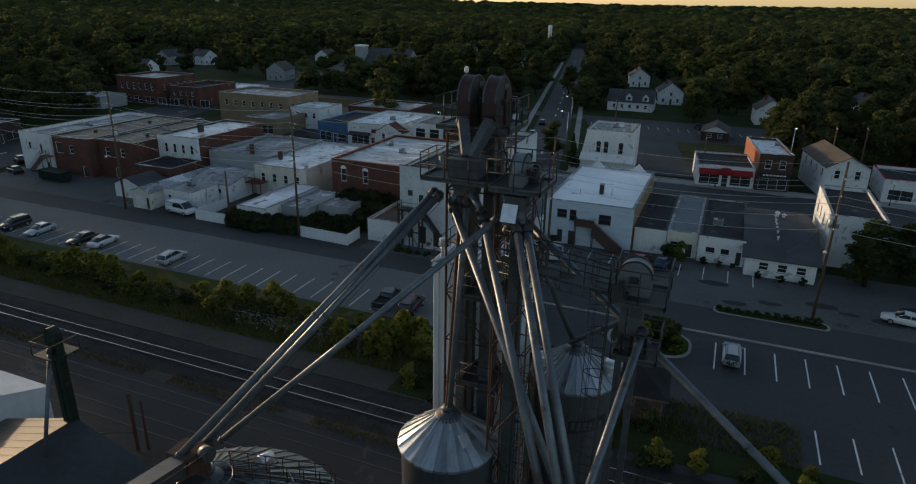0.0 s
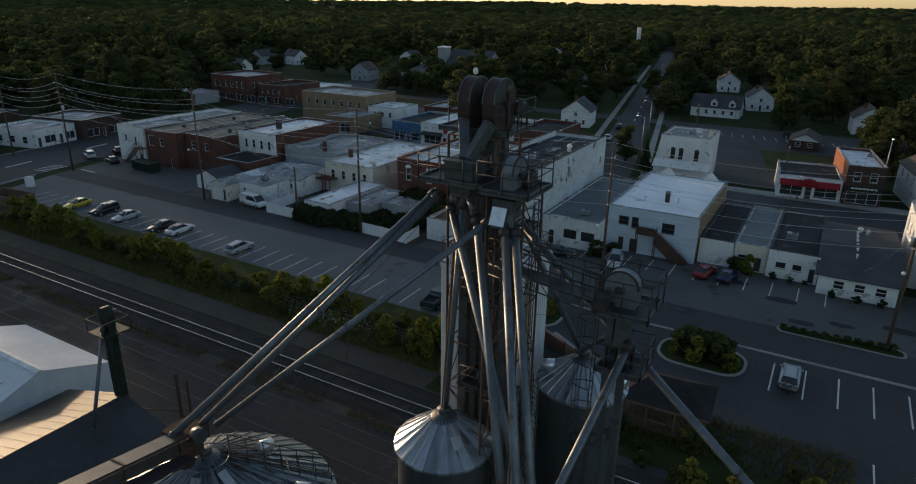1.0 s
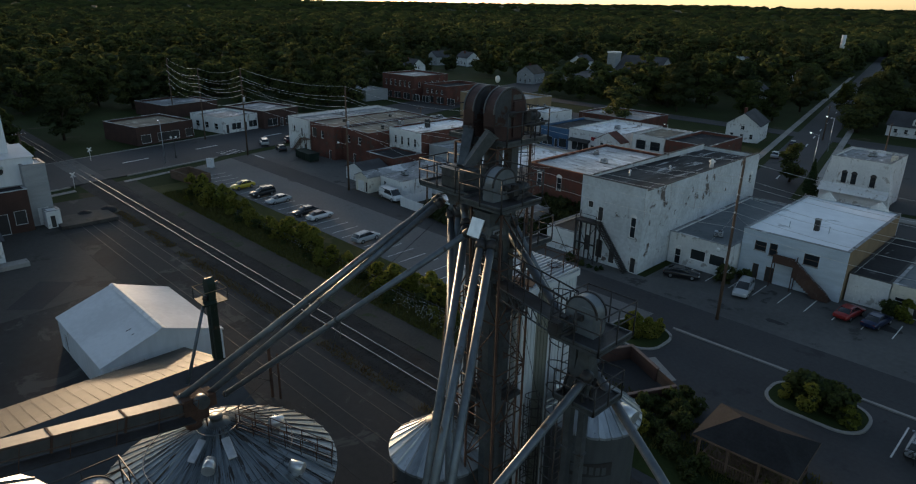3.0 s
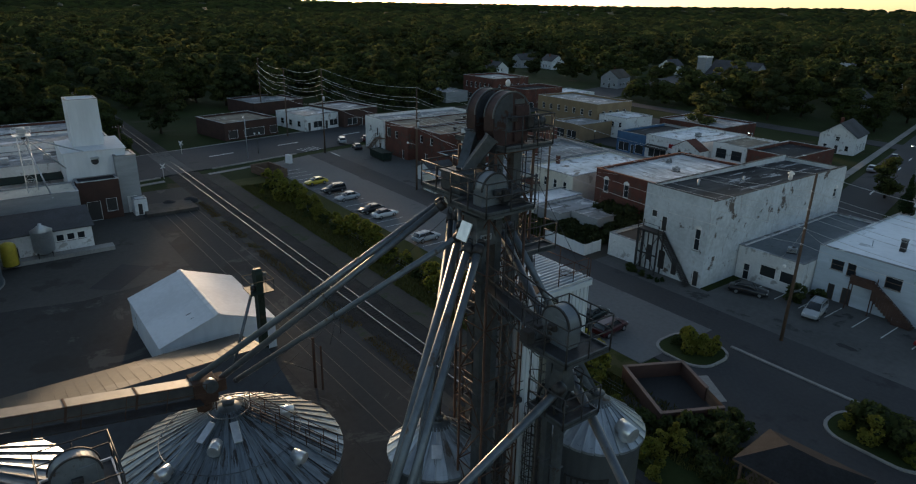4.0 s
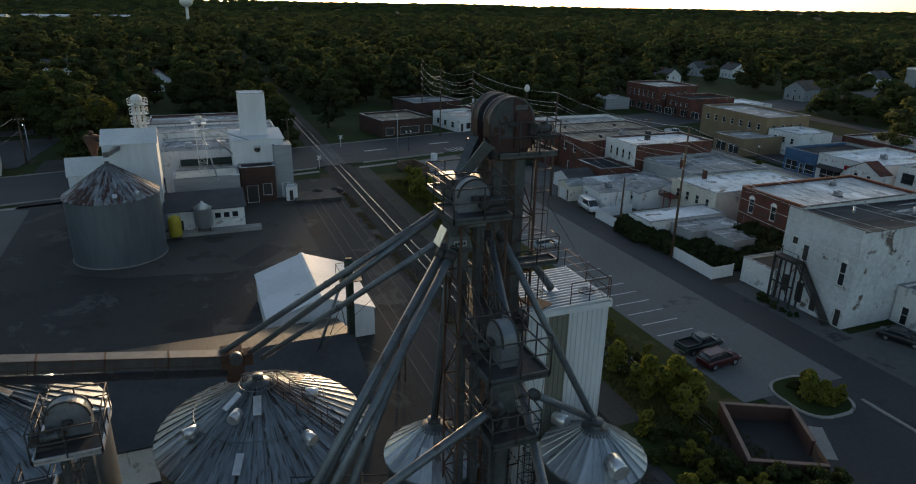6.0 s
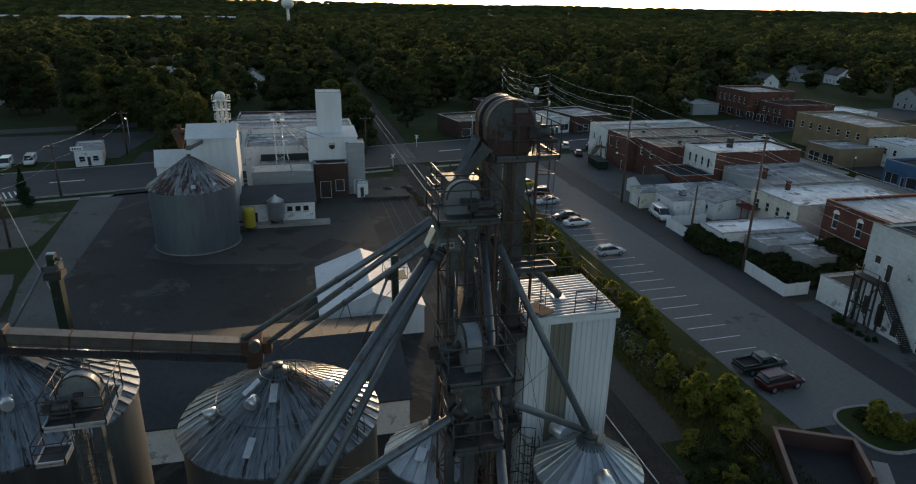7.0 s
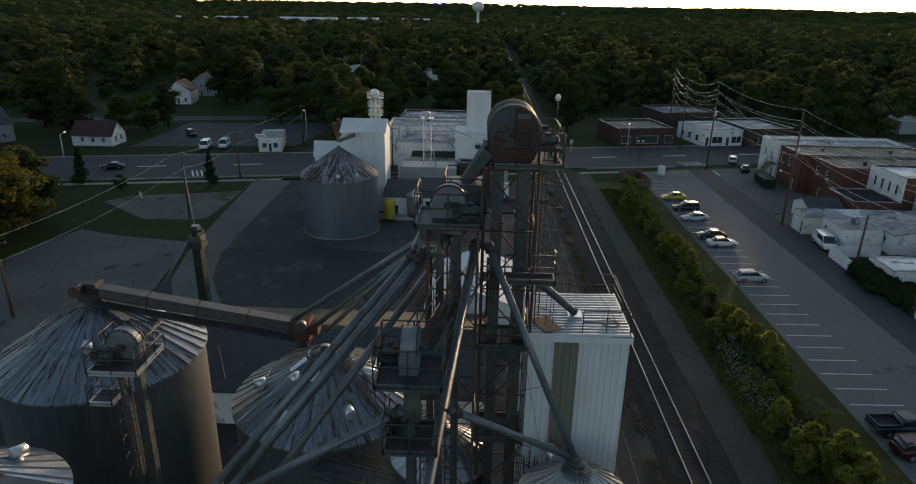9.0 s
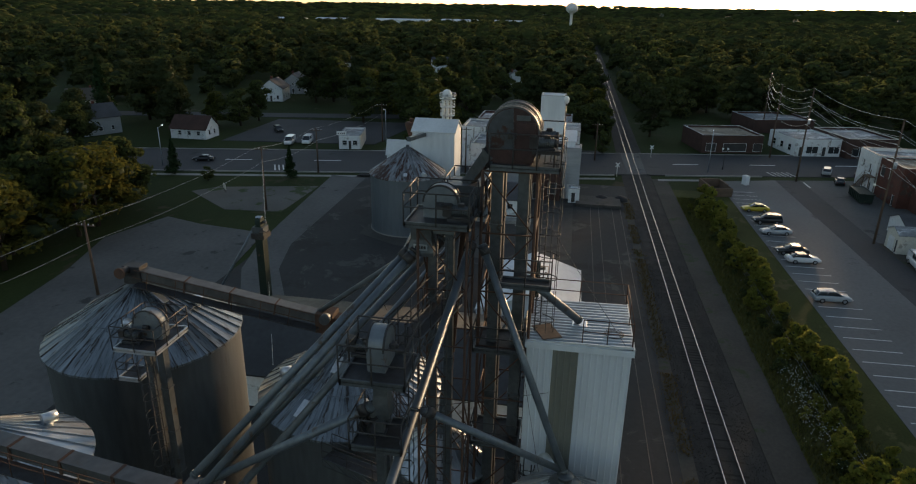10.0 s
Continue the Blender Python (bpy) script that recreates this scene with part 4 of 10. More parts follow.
platform(-9.3, 24.9, -7.4, 26.9, 17.2, "steel landing low on the twin legs", 1.0, "SE")


# ---- bucket elevator legs ----
def leg(cx, cy, gap, w, head_r, head_z, label, thick=0.84, head_m=None, tw=0.42, rz=0.0, side_m=None):
    """A bucket elevator: two trunks, a rounded head whose shaft runs along x, and a boot on the ground."""
    e = thing("bucket_elevator", label, "grain leg", (cx, cy, 0), rz, group="bucket elevator legs")
    for s in (-1, 1):
        y = s * gap / 2
        bm = B((-w / 2, y - tw / 2, 0.8, w / 2, y + tw / 2, head_z - 0.9))
        z = 2.2
        while z < head_z - 1.2:
            box(bm, -w / 2 - 0.05, y - tw / 2 - 0.05, z, w / 2 + 0.04, y + tw / 2 + 0.04, z + 0.06)
            z += 2.44
        part("trunk", bm, M_STEEL, e)
    bm = bmesh.new()
    prof = [(head_r * math.cos(a), head_z + head_r * math.sin(a)) for a in [math.pi * i / 18 for i in range(19)]]
    prof += [(-head_r, head_z - 0.5), (-gap / 2 - tw / 2 - 0.02, head_z - 1.15), (gap / 2 + tw / 2 + 0.02, head_z - 1.15), (head_r, head_z - 0.5)]
    extrude_x(bm, prof, -thick / 2, thick / 2)
    part("head_casing", bm, head_m or M_MAROON, e)
    bm = bmesh.new()
    for s in (-1, 1):
        extrude_x(bm, [((head_r + 0.035) * math.cos(a), head_z + (head_r + 0.035) * math.sin(a)) for a in [math.pi * i / 18 for i in range(19)]] + [((head_r - 0.03) * math.cos(a), head_z + (head_r - 0.03) * math.sin(a)) for a in [math.pi * (18 - i) / 18 for i in range(19)]], s * (thick / 2 - 0.02) - 0.02, s * (thick / 2 - 0.02) + 0.035)
    part("rim_flange", bm, M_STEEL if side_m else M_DARKSTEEL, e)
    part("shaft", T(((-thick / 2 - 0.28, 0, head_z - 0.05), (thick / 2 + 0.28, 0, head_z - 0.05), 0.06)), M_DARKSTEEL, e)
    for s in (-1, 1):
        part("bearing", soft_box(s * (thick / 2 + 0.12) - 0.07, -0.16, head_z - 0.17, s * (thick / 2 + 0.12) + 0.07, 0.16, head_z + 0.05, 0.02, 1), M_DARKSTEEL, e)
    if side_m:
        for s in (-1, 1):
            bm = bmesh.new()
            extrude_x(bm, [(0.05, head_z - 0.6)] + [((head_r - 0.06) * math.cos(a), head_z + (head_r - 0.06) * math.sin(a)) for a in [math.pi / 2 + math.pi * i / 16 for i in range(9)]] + [(-head_r + 0.06, head_z - 0.45)], s * thick / 2, s * (thick / 2 + 0.012))
            bmesh.ops.recalc_face_normals(bm, faces=bm.faces[:])
            part("side_sheet", bm, side_m, e, "blue-grey sheet on half of the head's side")
        part("hood", soft_box(thick / 2, 0.12, head_z - 1.0, thick / 2 + 0.1, head_r * 0.86, head_z + 0.42, 0.02, 1), M_MAROON, e)
        part("name_plate", B((thick / 2, 0.12, head_z + 0.48, thick / 2 + 0.02, 0.62, head_z + 0.66)), M_STEEL, e, "small plate of unreadable writing")
    else:
        part("inspection_door", soft_box(thick / 2, 0.02, head_z - 0.45, thick / 2 + 0.03, head_r * 0.8, head_z + 0.3, 0.01, 1), head_m, e)
    part("boot", soft_box(-w / 2 - 0.15, -gap / 2 - tw / 2 - 0.2, 0.0, w / 2 + 0.15, gap / 2 + tw / 2 + 0.2, 0.85, 0.03, 1), M_RUST, e)
    return e


leg(-8.33, 26.05, 0.98, 0.42, 0.95, 30.14, "twin grain leg with a maroon rounded head and grey trunks", thick=0.56, side_m=M_SIDESTEEL)
leg(-9.45, 26.05, 0.98, 0.42, 0.95, 30.14, "twin grain leg with a maroon rounded head and grey trunks", thick=0.56, side_m=M_SIDESTEEL)
leg(-6.48, 23.8, 0.62, 0.34, 0.62, 27.93, "slim grain leg with a blue-grey rounded head", thick=0.5, head_m=M_HEADGREY, tw=0.3)
leg(-1.68, 22.9, 0.56, 0.27, 0.6, 24.75, "lower grain leg with a blue-grey rounded head and lattice mast", thick=0.55, rz=-90, head_m=M_HEADGREY, tw=0.24)
leg(-9.1, 9.5, 0.7, 0.4, 0.72, 20.3, "grain leg with a grey rounded head beside the tall bin", thick=0.55, head_m=M_HEADGREY, tw=0.34)
platform(-10.2, 8.5, -7.6, 10.65, 19.62, "steel platform round a leg head over the bins", 1.15, material=M_GALV)
platform(-10.1, 7.4, -8.9, 8.5, 17.2, "small lower landing of the leg by the tall bin", 0.9, "SEN", material=M_GALV)


def motor(x, y, z, label, rz=0, s=1.0):
    e = thing("drive_motor", label, "motor", (x, y, z), rz, group="leg drive motors")
    part("foot", soft_box(-0.3 * s, -0.18 * s, -0.24 * s, 0.3 * s, 0.18 * s, -0.16 * s, 0.01, 1), M_DARKSTEEL, e)
    prof = [(0.001, -0.3), (0.17, -0.3)]
    for k in range(8):
        prof += [(0.17, -0.27 + 0.065 * k), (0.2, -0.265 + 0.065 * k), (0.2, -0.24 + 0.065 * k), (0.17, -0.235 + 0.065 * k)]
    bm = bmesh.new()
    lathe(bm, [(r * s, u * s) for r, u in prof + [(0.17, 0.26), (0.001, 0.26)]], seg=14, smooth=False)
    bmesh.ops.rotate(bm, verts=bm.verts[:], matrix=Matrix.Rotation(radians(90), 3, "Y"))
    part("housing", bm, M_STEEL, e)
    part("fan_cover", T(((0.26 * s, 0, 0), (0.38 * s, 0, 0), 0.15 * s), seg=14), M_DARKSTEEL, e)
    part("gearbox", soft_box(-0.62 * s, -0.2 * s, -0.2 * s, -0.3 * s, 0.2 * s, 0.24 * s, 0.03, 2), M_DARKSTEEL, e)
    part("terminal_box", soft_box(-0.1 * s, -0.1 * s, 0.16 * s, 0.12 * s, 0.1 * s, 0.28 * s, 0.01, 1), M_DARKSTEEL, e)
    return e


for x, y, z, lab in ((-7.95, 27.3, 29.89, "dark motor on the high platform rail"), (-9.4, 27.3, 29.89, "dark motor on the high platform"), (-6.1, 24.55, 27.72, "dark drive motor beside a leg head"), (-2.1, 22.3, 24.37, "dark drive motor beside the lower leg head"), (-8.4, 9.0, 20.02, "dark drive motor beside a leg head")):
    motor(x, y, z, lab, 90)
for x in (-7.95, -9.4):
    e = thing("motor_mount", "dark steel stand under a drive motor", "bracket", (x, 27.3, PLAT_TOP))
    for sx in (-0.22, 0.22):
        for sy in (-0.3, 0.3):
            part("strut", T(((sx, sy, 0), (sx, sy, 0.52), 0.03), seg=6), M_DARKSTEEL, e)
    part("plate", B((-0.3, -0.5, 0.5, 0.3, 0.5, 0.63)), M_DARKSTEEL, e)
for x, y, z in ((-6.1, 24.55, PLAT_A), (-2.1, 22.3, PLAT_3), (-8.4, 9.0, 19.62)):
    e = thing("motor_mount", "dark steel stand under a drive motor", "bracket", (x, y, z))
    part("plate", soft_box(-0.25, -0.45, 0.0, 0.25, 0.45, 0.13, 0.01, 1), M_DARKSTEEL, e)

# beacon on a thin mast
e = thing("mast_lamp", "round white dish on a thin mast above the platform", "aerial", (-10.42, 27.85, PLAT_TOP))
part("mast", T(((0, 0, 0), (0, 0, 1.95), 0.025), seg=6), M_DARKSTEEL, e)
bm = bmesh.new()
bmesh.ops.create_uvsphere(bm, u_segments=14, v_segments=8, radius=0.14)
bmesh.ops.transform(bm, matrix=Matrix.Translation((0, 0, 2.08)) @ Matrix.Diagonal((0.8, 0.8, 1.1, 1)), verts=bm.verts[:])
part("globe", bm, M_TRIM, e)

# chutes from the twin heads, and the distributors
def chute(p, q, w, label, name="grain_chute", m=None, w2=None):
    p, q = Vector(p), Vector(q)
    e = thing(name, label, "chute")
    bm = bmesh.new()
    d = (q - p).normalized()
    a = d.cross(Vector((0, 0, 1))).normalized()
    c = d.cross(a)
    w2 = w2 or w
    ring = [[bm.verts.new(o + a * s * k / 2 + c * t * k / 2) for s, t in ((-1, -1), (1, -1), (1, 1), (-1, 1))] for o, k in ((p, w), (q, w2))]
    for i in range(4):
        bm.faces.new((ring[0][i], ring[0][(i + 1) % 4], ring[1][(i + 1) % 4], ring[1][i]))
    bm.faces.new(ring[0])
    bm.faces.new(ring[1][::-1])
    bmesh.ops.recalc_face_normals(bm, faces=bm.faces[:])
    part("body", bm, m or M_STEEL, e)
    for o, k in ((p, w), (q, w2)):
        bm = bmesh.new()
        lo = [bm.verts.new(o - d * 0.03 + a * s * (k / 2 + 0.05) + c * t * (k / 2 + 0.05)) for s, t in ((-1, -1), (1, -1), (1, 1), (-1, 1))]
        hi = [bm.verts.new(v.co + d * 0.06) for v in lo]
        for i in range(4):
            bm.faces.new((lo[i], lo[(i + 1) % 4], hi[(i + 1) % 4], hi[i]))
        bm.faces.new(lo[::-1])
        bm.faces.new(hi)
        bmesh.ops.recalc_face_normals(bm, faces=bm.faces[:])
        part("flange", bm, M_STEEL, e)
    return e


chute((-8.3, 25.25, 29.35), (-8.75, 24.35, 28.05), 0.44, "sloping steel chute from a leg head to the distributor", w2=0.36)
chute((-9.5, 25.25, 29.35), (-8.95, 24.35, 28.05), 0.44, "sloping steel chute from a leg head to the distributor", w2=0.36)


def distributor(x, y, z0, z1, w_top, w_bot, label):
    e = thing("grain_distributor", label, "distributor", (x, y, z0), group="grain distributors")
    bm = bmesh.new()
    prev = None
    for z, w in ((0, w_bot), (0.15, w_bot), ((z1 - z0) * 0.55, w_top), (z1 - z0, w_top)):
        ring = [bm.verts.new((s * w / 2, t * w / 2, z)) for s, t in ((-1, -1), (1, -1), (1, 1), (-1, 1))]
        if prev:
            for i in range(4):
                bm.faces.new((prev[i], prev[(i + 1) % 4], ring[(i + 1) % 4], ring[i]))
        else:
            bm.faces.new(ring[::-1])
        prev = ring
    bm.faces.new(prev)
    part("hopper", bm, M_STEEL, e)
    part("top_flange", B((-w_top / 2 - 0.06, -w_top / 2 - 0.06, z1 - z0, w_top / 2 + 0.06, w_top / 2 + 0.06, z1 - z0 + 0.07)), M_STEEL, e)
    return e


distributor(-8.85, 24.3, 26.55, 28.0, 1.25, 0.85, "grey hopper-shaped grain distributor on its platform")
distributor(-6.35, 23.15, 26.0, 27.05, 0.75, 0.95, "grey grain distributor with a pale sloping cover plate")
distributor(-1.5, 22.95, 22.35, 23.75, 0.45, 0.6, "grey grain distributor under the lower leg head")
e = thing("cover_plate", "bright sloping sheet with a small plate of unreadable writing", "plate", (-6.35, 23.15, 26.5))
bm = B((-0.3, -0.02, -0.38, 0.3, 0.02, 0.32))
bmesh.ops.rotate(bm, verts=bm.verts[:], matrix=Matrix.Rotation(radians(-24), 3, "X"))
bmesh.ops.translate(bm, verts=bm.verts[:], vec=(-0.15, -0.52, 0.02))
part("sheet", bm, M_BRIGHT, e)
bm = B((0.445, -0.25, -0.28, 0.47, 0.25, -0.05))
part("name_plate", bm, M_GALV, e)
for k in range(4):
    part("bar", B((0.472, -0.2 + 0.105 * k, -0.22, 0.476, -0.12 + 0.105 * k, -0.11)), M_DARKSTEEL, e)


# ---- spouts ----
def spout(p, q, label, r=0.15, rings=5.0, m=None):
    e = thing("grain_spout", label, "spout pipe", group="grain spouts")
    p, q = Vector(p), Vector(q)
    part("pipe", T((p, q, r), seg=14), m or M_PIPE, e)
    d = (q - p).normalized()
    n = max(1, int((q - p).length / rings))
    for i in range(n + 1):
        c = p + (q - p) * (0.01 + 0.98 * i / n)
        part("joint_band", T((c - d * 0.05, c + d * 0.05, r + 0.025), seg=14), m or M_STEEL, e)
    c = p + d * 0.25
    part("elbow_band", T((c - d * 0.16, c + d * 0.16, r + 0.06), seg=14), M_DARKSTEEL, e)
    return e


def down(top, d, z):
    k = top[2] - z
    return (top[0] + d[0] * k, top[1] + d[1] * k, z)


LONG = "long grey spout pipe sloping down to a wide bin"
spout((-10.3, 24.5, 26.5), (-16.4, 14.75, 17.9), LONG)
spout((-10.02, 24.35, 26.45), (-16.45, 15.9, 17.5), LONG)
spout((-6.9, 22.92, 26.25), (-16.16, 16.66, 17.4), LONG, 0.13)
STEEP = "grey spout pipe descending steeply from a distributor"
for top, d, z in (((-9.55, 24.3, 26.05), (0.906, -0.862), 17.5), ((-7.91, 23.55, 26.0), (0.674, -0.929), 17.9), ((-6.24, 22.66, 26.1), (0.56, -0.906), 18.4), ((-5.92, 22.89, 26.1), (0.547, -0.856), 18.1)):
    spout(top, down(top, d, z), STEEP, 0.15, 9.0)
for p, q in (((-9.3, 24.3, 26.5), (-9.55, 24.3, 26.05)), ((-8.5, 24.0, 26.6), (-7.91, 23.55, 26.0)), ((-6.35, 23.0, 26.4), (-6.24, 22.66, 26.1)), ((-6.2, 23.1, 26.4), (-5.92, 22.89, 26.1))):
    e = thing("spout_elbow", "grey steel elbow between a distributor and its spout", "spout elbow")
    part("pipe", T((p, q, 0.17), seg=14), M_PIPE, e)
    part("collar", T((Vector(p).lerp(Vector(q), 0.75), q, 0.21), seg=14), M_DARKSTEEL, e)
spout((-9.05, 24.2, 26.5), (-9.25, 23.45, 16.7), "rusty brown pipe dropping to the small bin", 0.13, 3.0, M_RUST)
spout((-8.75, 24.0, 26.5), (-9.1, 23.3, 16.7), "grey pipe dropping to the small bin", 0.13)
spout((-7.08, 25.2, 26.2), (-4.8, 28.8, 18.3), "grey spout pipe to the bin beside the white annex", 0.14)
spout((-7.2, 24.79, 26.2), down((-7.2, 24.79, 26.2), (1.349, -0.229), 0.15), "long blue-grey spout pipe slanting past the lower leg to the ground", 0.16, 6.0)
spout((-1.87, 24.15, 22.4), (-4.95, 28.75, 18.3), "grey spout pipe from the lower leg to a bin", 0.13)
spout((-1.16, 22.7, 22.8), (-2.1, 15.8, 17.92), "grey spout pipe sloping away from the lower leg", 0.15)
spout((-7.7, 26.9, 24.7), (-9.35, 29.0, 22.35), "dark pipe feeding the white annex through its roof", 0.16, 2.0)
e = thing("roof_flashing", "pale zinc plate where a pipe enters the annex roof", "flashing", (-9.4, 29.05, 22.18))
part("plate", soft_box(-0.35, -0.3, -0.1, 0.35, 0.3, 0.06, 0.02, 1), M_BRIGHT, e)
e = thing("pipe_brace", "thin steel brace under a long spout", "bracket")
mid = Vector((-6.9, 22.92, 26.15)).lerp(Vector((-16.16, 16.66, 17.3)), 0.5)
part("strut", T((mid, mid + Vector((0.3, -0.5, -1.0)), 0.02), (mid + Vector((0.1, 0.1, 0)), mid + Vector((-0.3, 0.3, -1.0)), 0.02), seg=5), M_DARKSTEEL, e)


for k, (x, y) in enumerate(((-1.9, 22.55), (-1.55, 22.5), (-1.2, 22.6), (-1.05, 22.9))):
    e = thing("bent_hose", "black ribbed hose looping under the lower distributor", "hose", group="hoses under the lower leg")
    part("hose", bent([(x, y, 22.5), (x + 0.02, y - 0.18, 22.35), (x + 0.03, y - 0.3, 22.05), (x + 0.02, y - 0.22, 21.8), (x, y - 0.05, 21.72)], 0.055, 7), M_RUBBER, e)


# ---- lattice masts, braces and bridge ----
def lattice(x0, y0, x1, y1, z0, z1, step, label, r=0.045, m=None):
    e = thing("lattice_tower", label, "lattice tower")
    m = m or M_STEEL
    c = [(x0, y0), (x1, y0), (x1, y1), (x0, y1)]
    for x, y in c:
        part("corner_post", T(((x, y, z0), (x, y, z1), r), seg=6), m, e)
    n = max(1, round((z1 - z0) / step))
    for i in range(n):
        za, zb = z0 + (z1 - z0) * i / n, z0 + (z1 - z0) * (i + 1) / n
        for k in range(4):
            (ax, ay), (bx, by) = c[k], c[(k + 1) % 4]
            part("girt", T(((ax, ay, zb), (bx, by, zb), r * 0.6), seg=5), m, e)
            part("brace", T(((ax, ay, za if (i + k) % 2 else zb), (bx, by, zb if (i + k) % 2 else za), r * 0.5), seg=5), m, e)
    return e


lattice(-10.1, 25.05, -7.75, 27.05, 0, 28.8, 2.4, "rusty steel lattice tower carrying the twin grain legs", 0.06, M_RUST)
lattice(-7.2, 23.1, -5.7, 24.85, 0, 27.1, 2.3, "rusty lattice tower carrying the slim leg", 0.05, M_RUST)
ladder((-8.6, 27.35, 9.0), (-8.6, 27.35, 30.0), (0.45, 0.9, 0), "tall caged ladder up the north side of the legs", 0.45, True)
ladder((-2.6, 23.3, 6.0), (-2.6, 23.3, 24.9), (-1, 0, 0), "caged ladder up the lower leg", 0.42, True)
ladder((-8.55, 9.5, 2.0), (-8.55, 9.5, 19.6), (1, 0, 0), "caged ladder up a leg by the tall bin", 0.42, True)
ladder((-5.55, 24.0, 4.0), (-5.55, 24.0, 26.9), (1, 0, 0), "ladder up the slim leg's tower", 0.4)


def truss_bridge(p, q, w, h, n, label):
    e = thing("catwalk_bridge", label, "catwalk")
    p, q = Vector(p), Vector(q)
    d = (q - p).normalized()
    a = d.cross(Vector((0, 0, 1))).normalized() * w / 2
    up = Vector((0, 0, h))
    bm = bmesh.new()
    v = [bm.verts.new(o + s * a + Vector((0, 0, t))) for o in (p, q) for s in (-1, 1) for t in (-0.04, 0)]
    for f in ((0, 2, 3, 1), (4, 5, 7, 6), (0, 1, 5, 4), (2, 6, 7, 3), (1, 3, 7, 5), (0, 4, 6, 2)):
        bm.faces.new([v[i] for i in f])
    part("deck", bm, M_DARKSTEEL, e)
    for s in (-1, 1):
        for z in (0, -0.45, h, h * 0.5):
            part("chord" if z <= 0 else "rail", T((p + a * s + Vector((0, 0, z)), q + a * s + Vector((0, 0, z)), 0.03), seg=6), M_STEEL if z <= 0 else M_DARKSTEEL, e)
        bm = bmesh.new()
        for i in range(n):
            c0, c1 = p.lerp(q, i / n) + a * s, p.lerp(q, (i + 1) / n) + a * s
            part("diagonal", T((c0, c1 - Vector((0, 0, 0.45)), 0.02), seg=5), M_STEEL, e)
            part("upright", T((c0 - Vector((0, 0, 0.45)), c0, 0.02), seg=5), M_STEEL, e)
        bm.free()
        for i in range(0, n + 1, 2):
            c = p.lerp(q, i / n) + a * s
            part("post", T((c, c + up, 0.022), seg=5), M_DARKSTEEL, e)
    return e


truss_bridge((-7.3, 24.1, 24.05), (-2.5, 23.1, 23.95), 0.75, 1.1, 10, "steel truss catwalk joining the two leg towers")
truss_bridge((-11.0, 17.0, 12.6), (-9.3, 21.5, 12.8), 0.8, 1.0, 6, "low steel catwalk between two bins")

# ---- conveyors ----
def conveyor(p, q, w, h, label, walk_side=1):
    e = thing("drag_conveyor", label, "conveyor")
    p, q = Vector(p), Vector(q)
    d = (q - p).normalized()
    a = d.cross(Vector((0, 0, 1))).normalized()
    up = a.cross(d)

    def beam(name, s0, s1, t0, t1, k0, k1, m, lab=""):
        bm = bmesh.new()
        v = [bm.verts.new(o + a * s + up * t) for o in (p.lerp(q, k0), p.lerp(q, k1)) for s, t in ((s0, t0), (s1, t0), (s1, t1), (s0, t1))]
        for i in range(4):
            bm.faces.new((v[i], v[(i + 1) % 4], v[4 + (i + 1) % 4], v[4 + i]))
        bm.faces.new(v[:4][::-1])
        bm.faces.new(v[4:])
        bmesh.ops.recalc_face_normals(bm, faces=bm.faces[:])
        return part(name, bm, m, e, lab)

    n = max(2, round((q - p).length / 2.4))
    for i in range(n):
        beam("trough", -w / 2, w / 2, 0, h, i / n + 0.002, (i + 1) / n - 0.002, M_CONVEY)
        beam("lid", -w / 2 - 0.04, w / 2 + 0.04, h, h + 0.05, i / n + 0.001, (i + 1) / n - 0.001, M_CONVEY, "folded lid sheet")
        beam("joint", -w / 2 - 0.05, w / 2 + 0.05, -0.05, h + 0.07, i / n - 0.004, i / n + 0.004, M_RUST)
    s = walk_side * (w / 2 + 0.35)
    beam("walkway", s - 0.33, s + 0.33, -0.12, -0.06, 0.0, 1.0, M_DARKSTEEL, "grating walkway")
    bm = bmesh.new()
    m = max(2, round((q - p).length / 0.8))
    for i in range(m + 1):
        c = p.lerp(q, i / m) + a * s
        tube(bm, c - a * 0.33 + up * -0.12, c + a * 0.33 + up * -0.5, 0.018, 5)
    part("brackets", bm, M_RUST, e)["kind"] = "stuff"
    for z in (0.5, 0.95):
        part("rail", T((p + a * (s + walk_side * 0.33) + up * z, q + a * (s + walk_side * 0.33) + up * z, 0.02), seg=5), M_RUST, e)
    for i in range(0, m + 1, 2):
        c = p.lerp(q, i / m) + a * (s + walk_side * 0.33)
        part("post", T((c - up * 0.12, c + up * 0.95, 0.02), seg=5), M_RUST, e)
    return e


conveyor((-16.25, 14.9, 17.3), (-15.5, 4.5, 19.4), 0.62, 0.6, "grey galvanised drag conveyor spanning two bin roofs", -1)
conveyor((-1.45, 15.2, 17.75), (-2.95, 1.2, 18.3), 0.6, 0.5, "galvanised drag conveyor passing over a bin", -1)
e = thing("inlet_box", "grey steel inlet box where four spouts meet the conveyor", "machine", (-1.75, 15.85, 0))
part("box", soft_box(-0.75, -0.7, 16.9, 0.75, 0.75, 17.9, 0.04, 1), M_STEEL, e)
for sx in (-0.65, 0.65):
    for sy in (-0.6, 0.6):
        part("leg", T(((sx, sy, 0), (sx, sy, 17.0), 0.06), seg=6), M_STEEL, e)
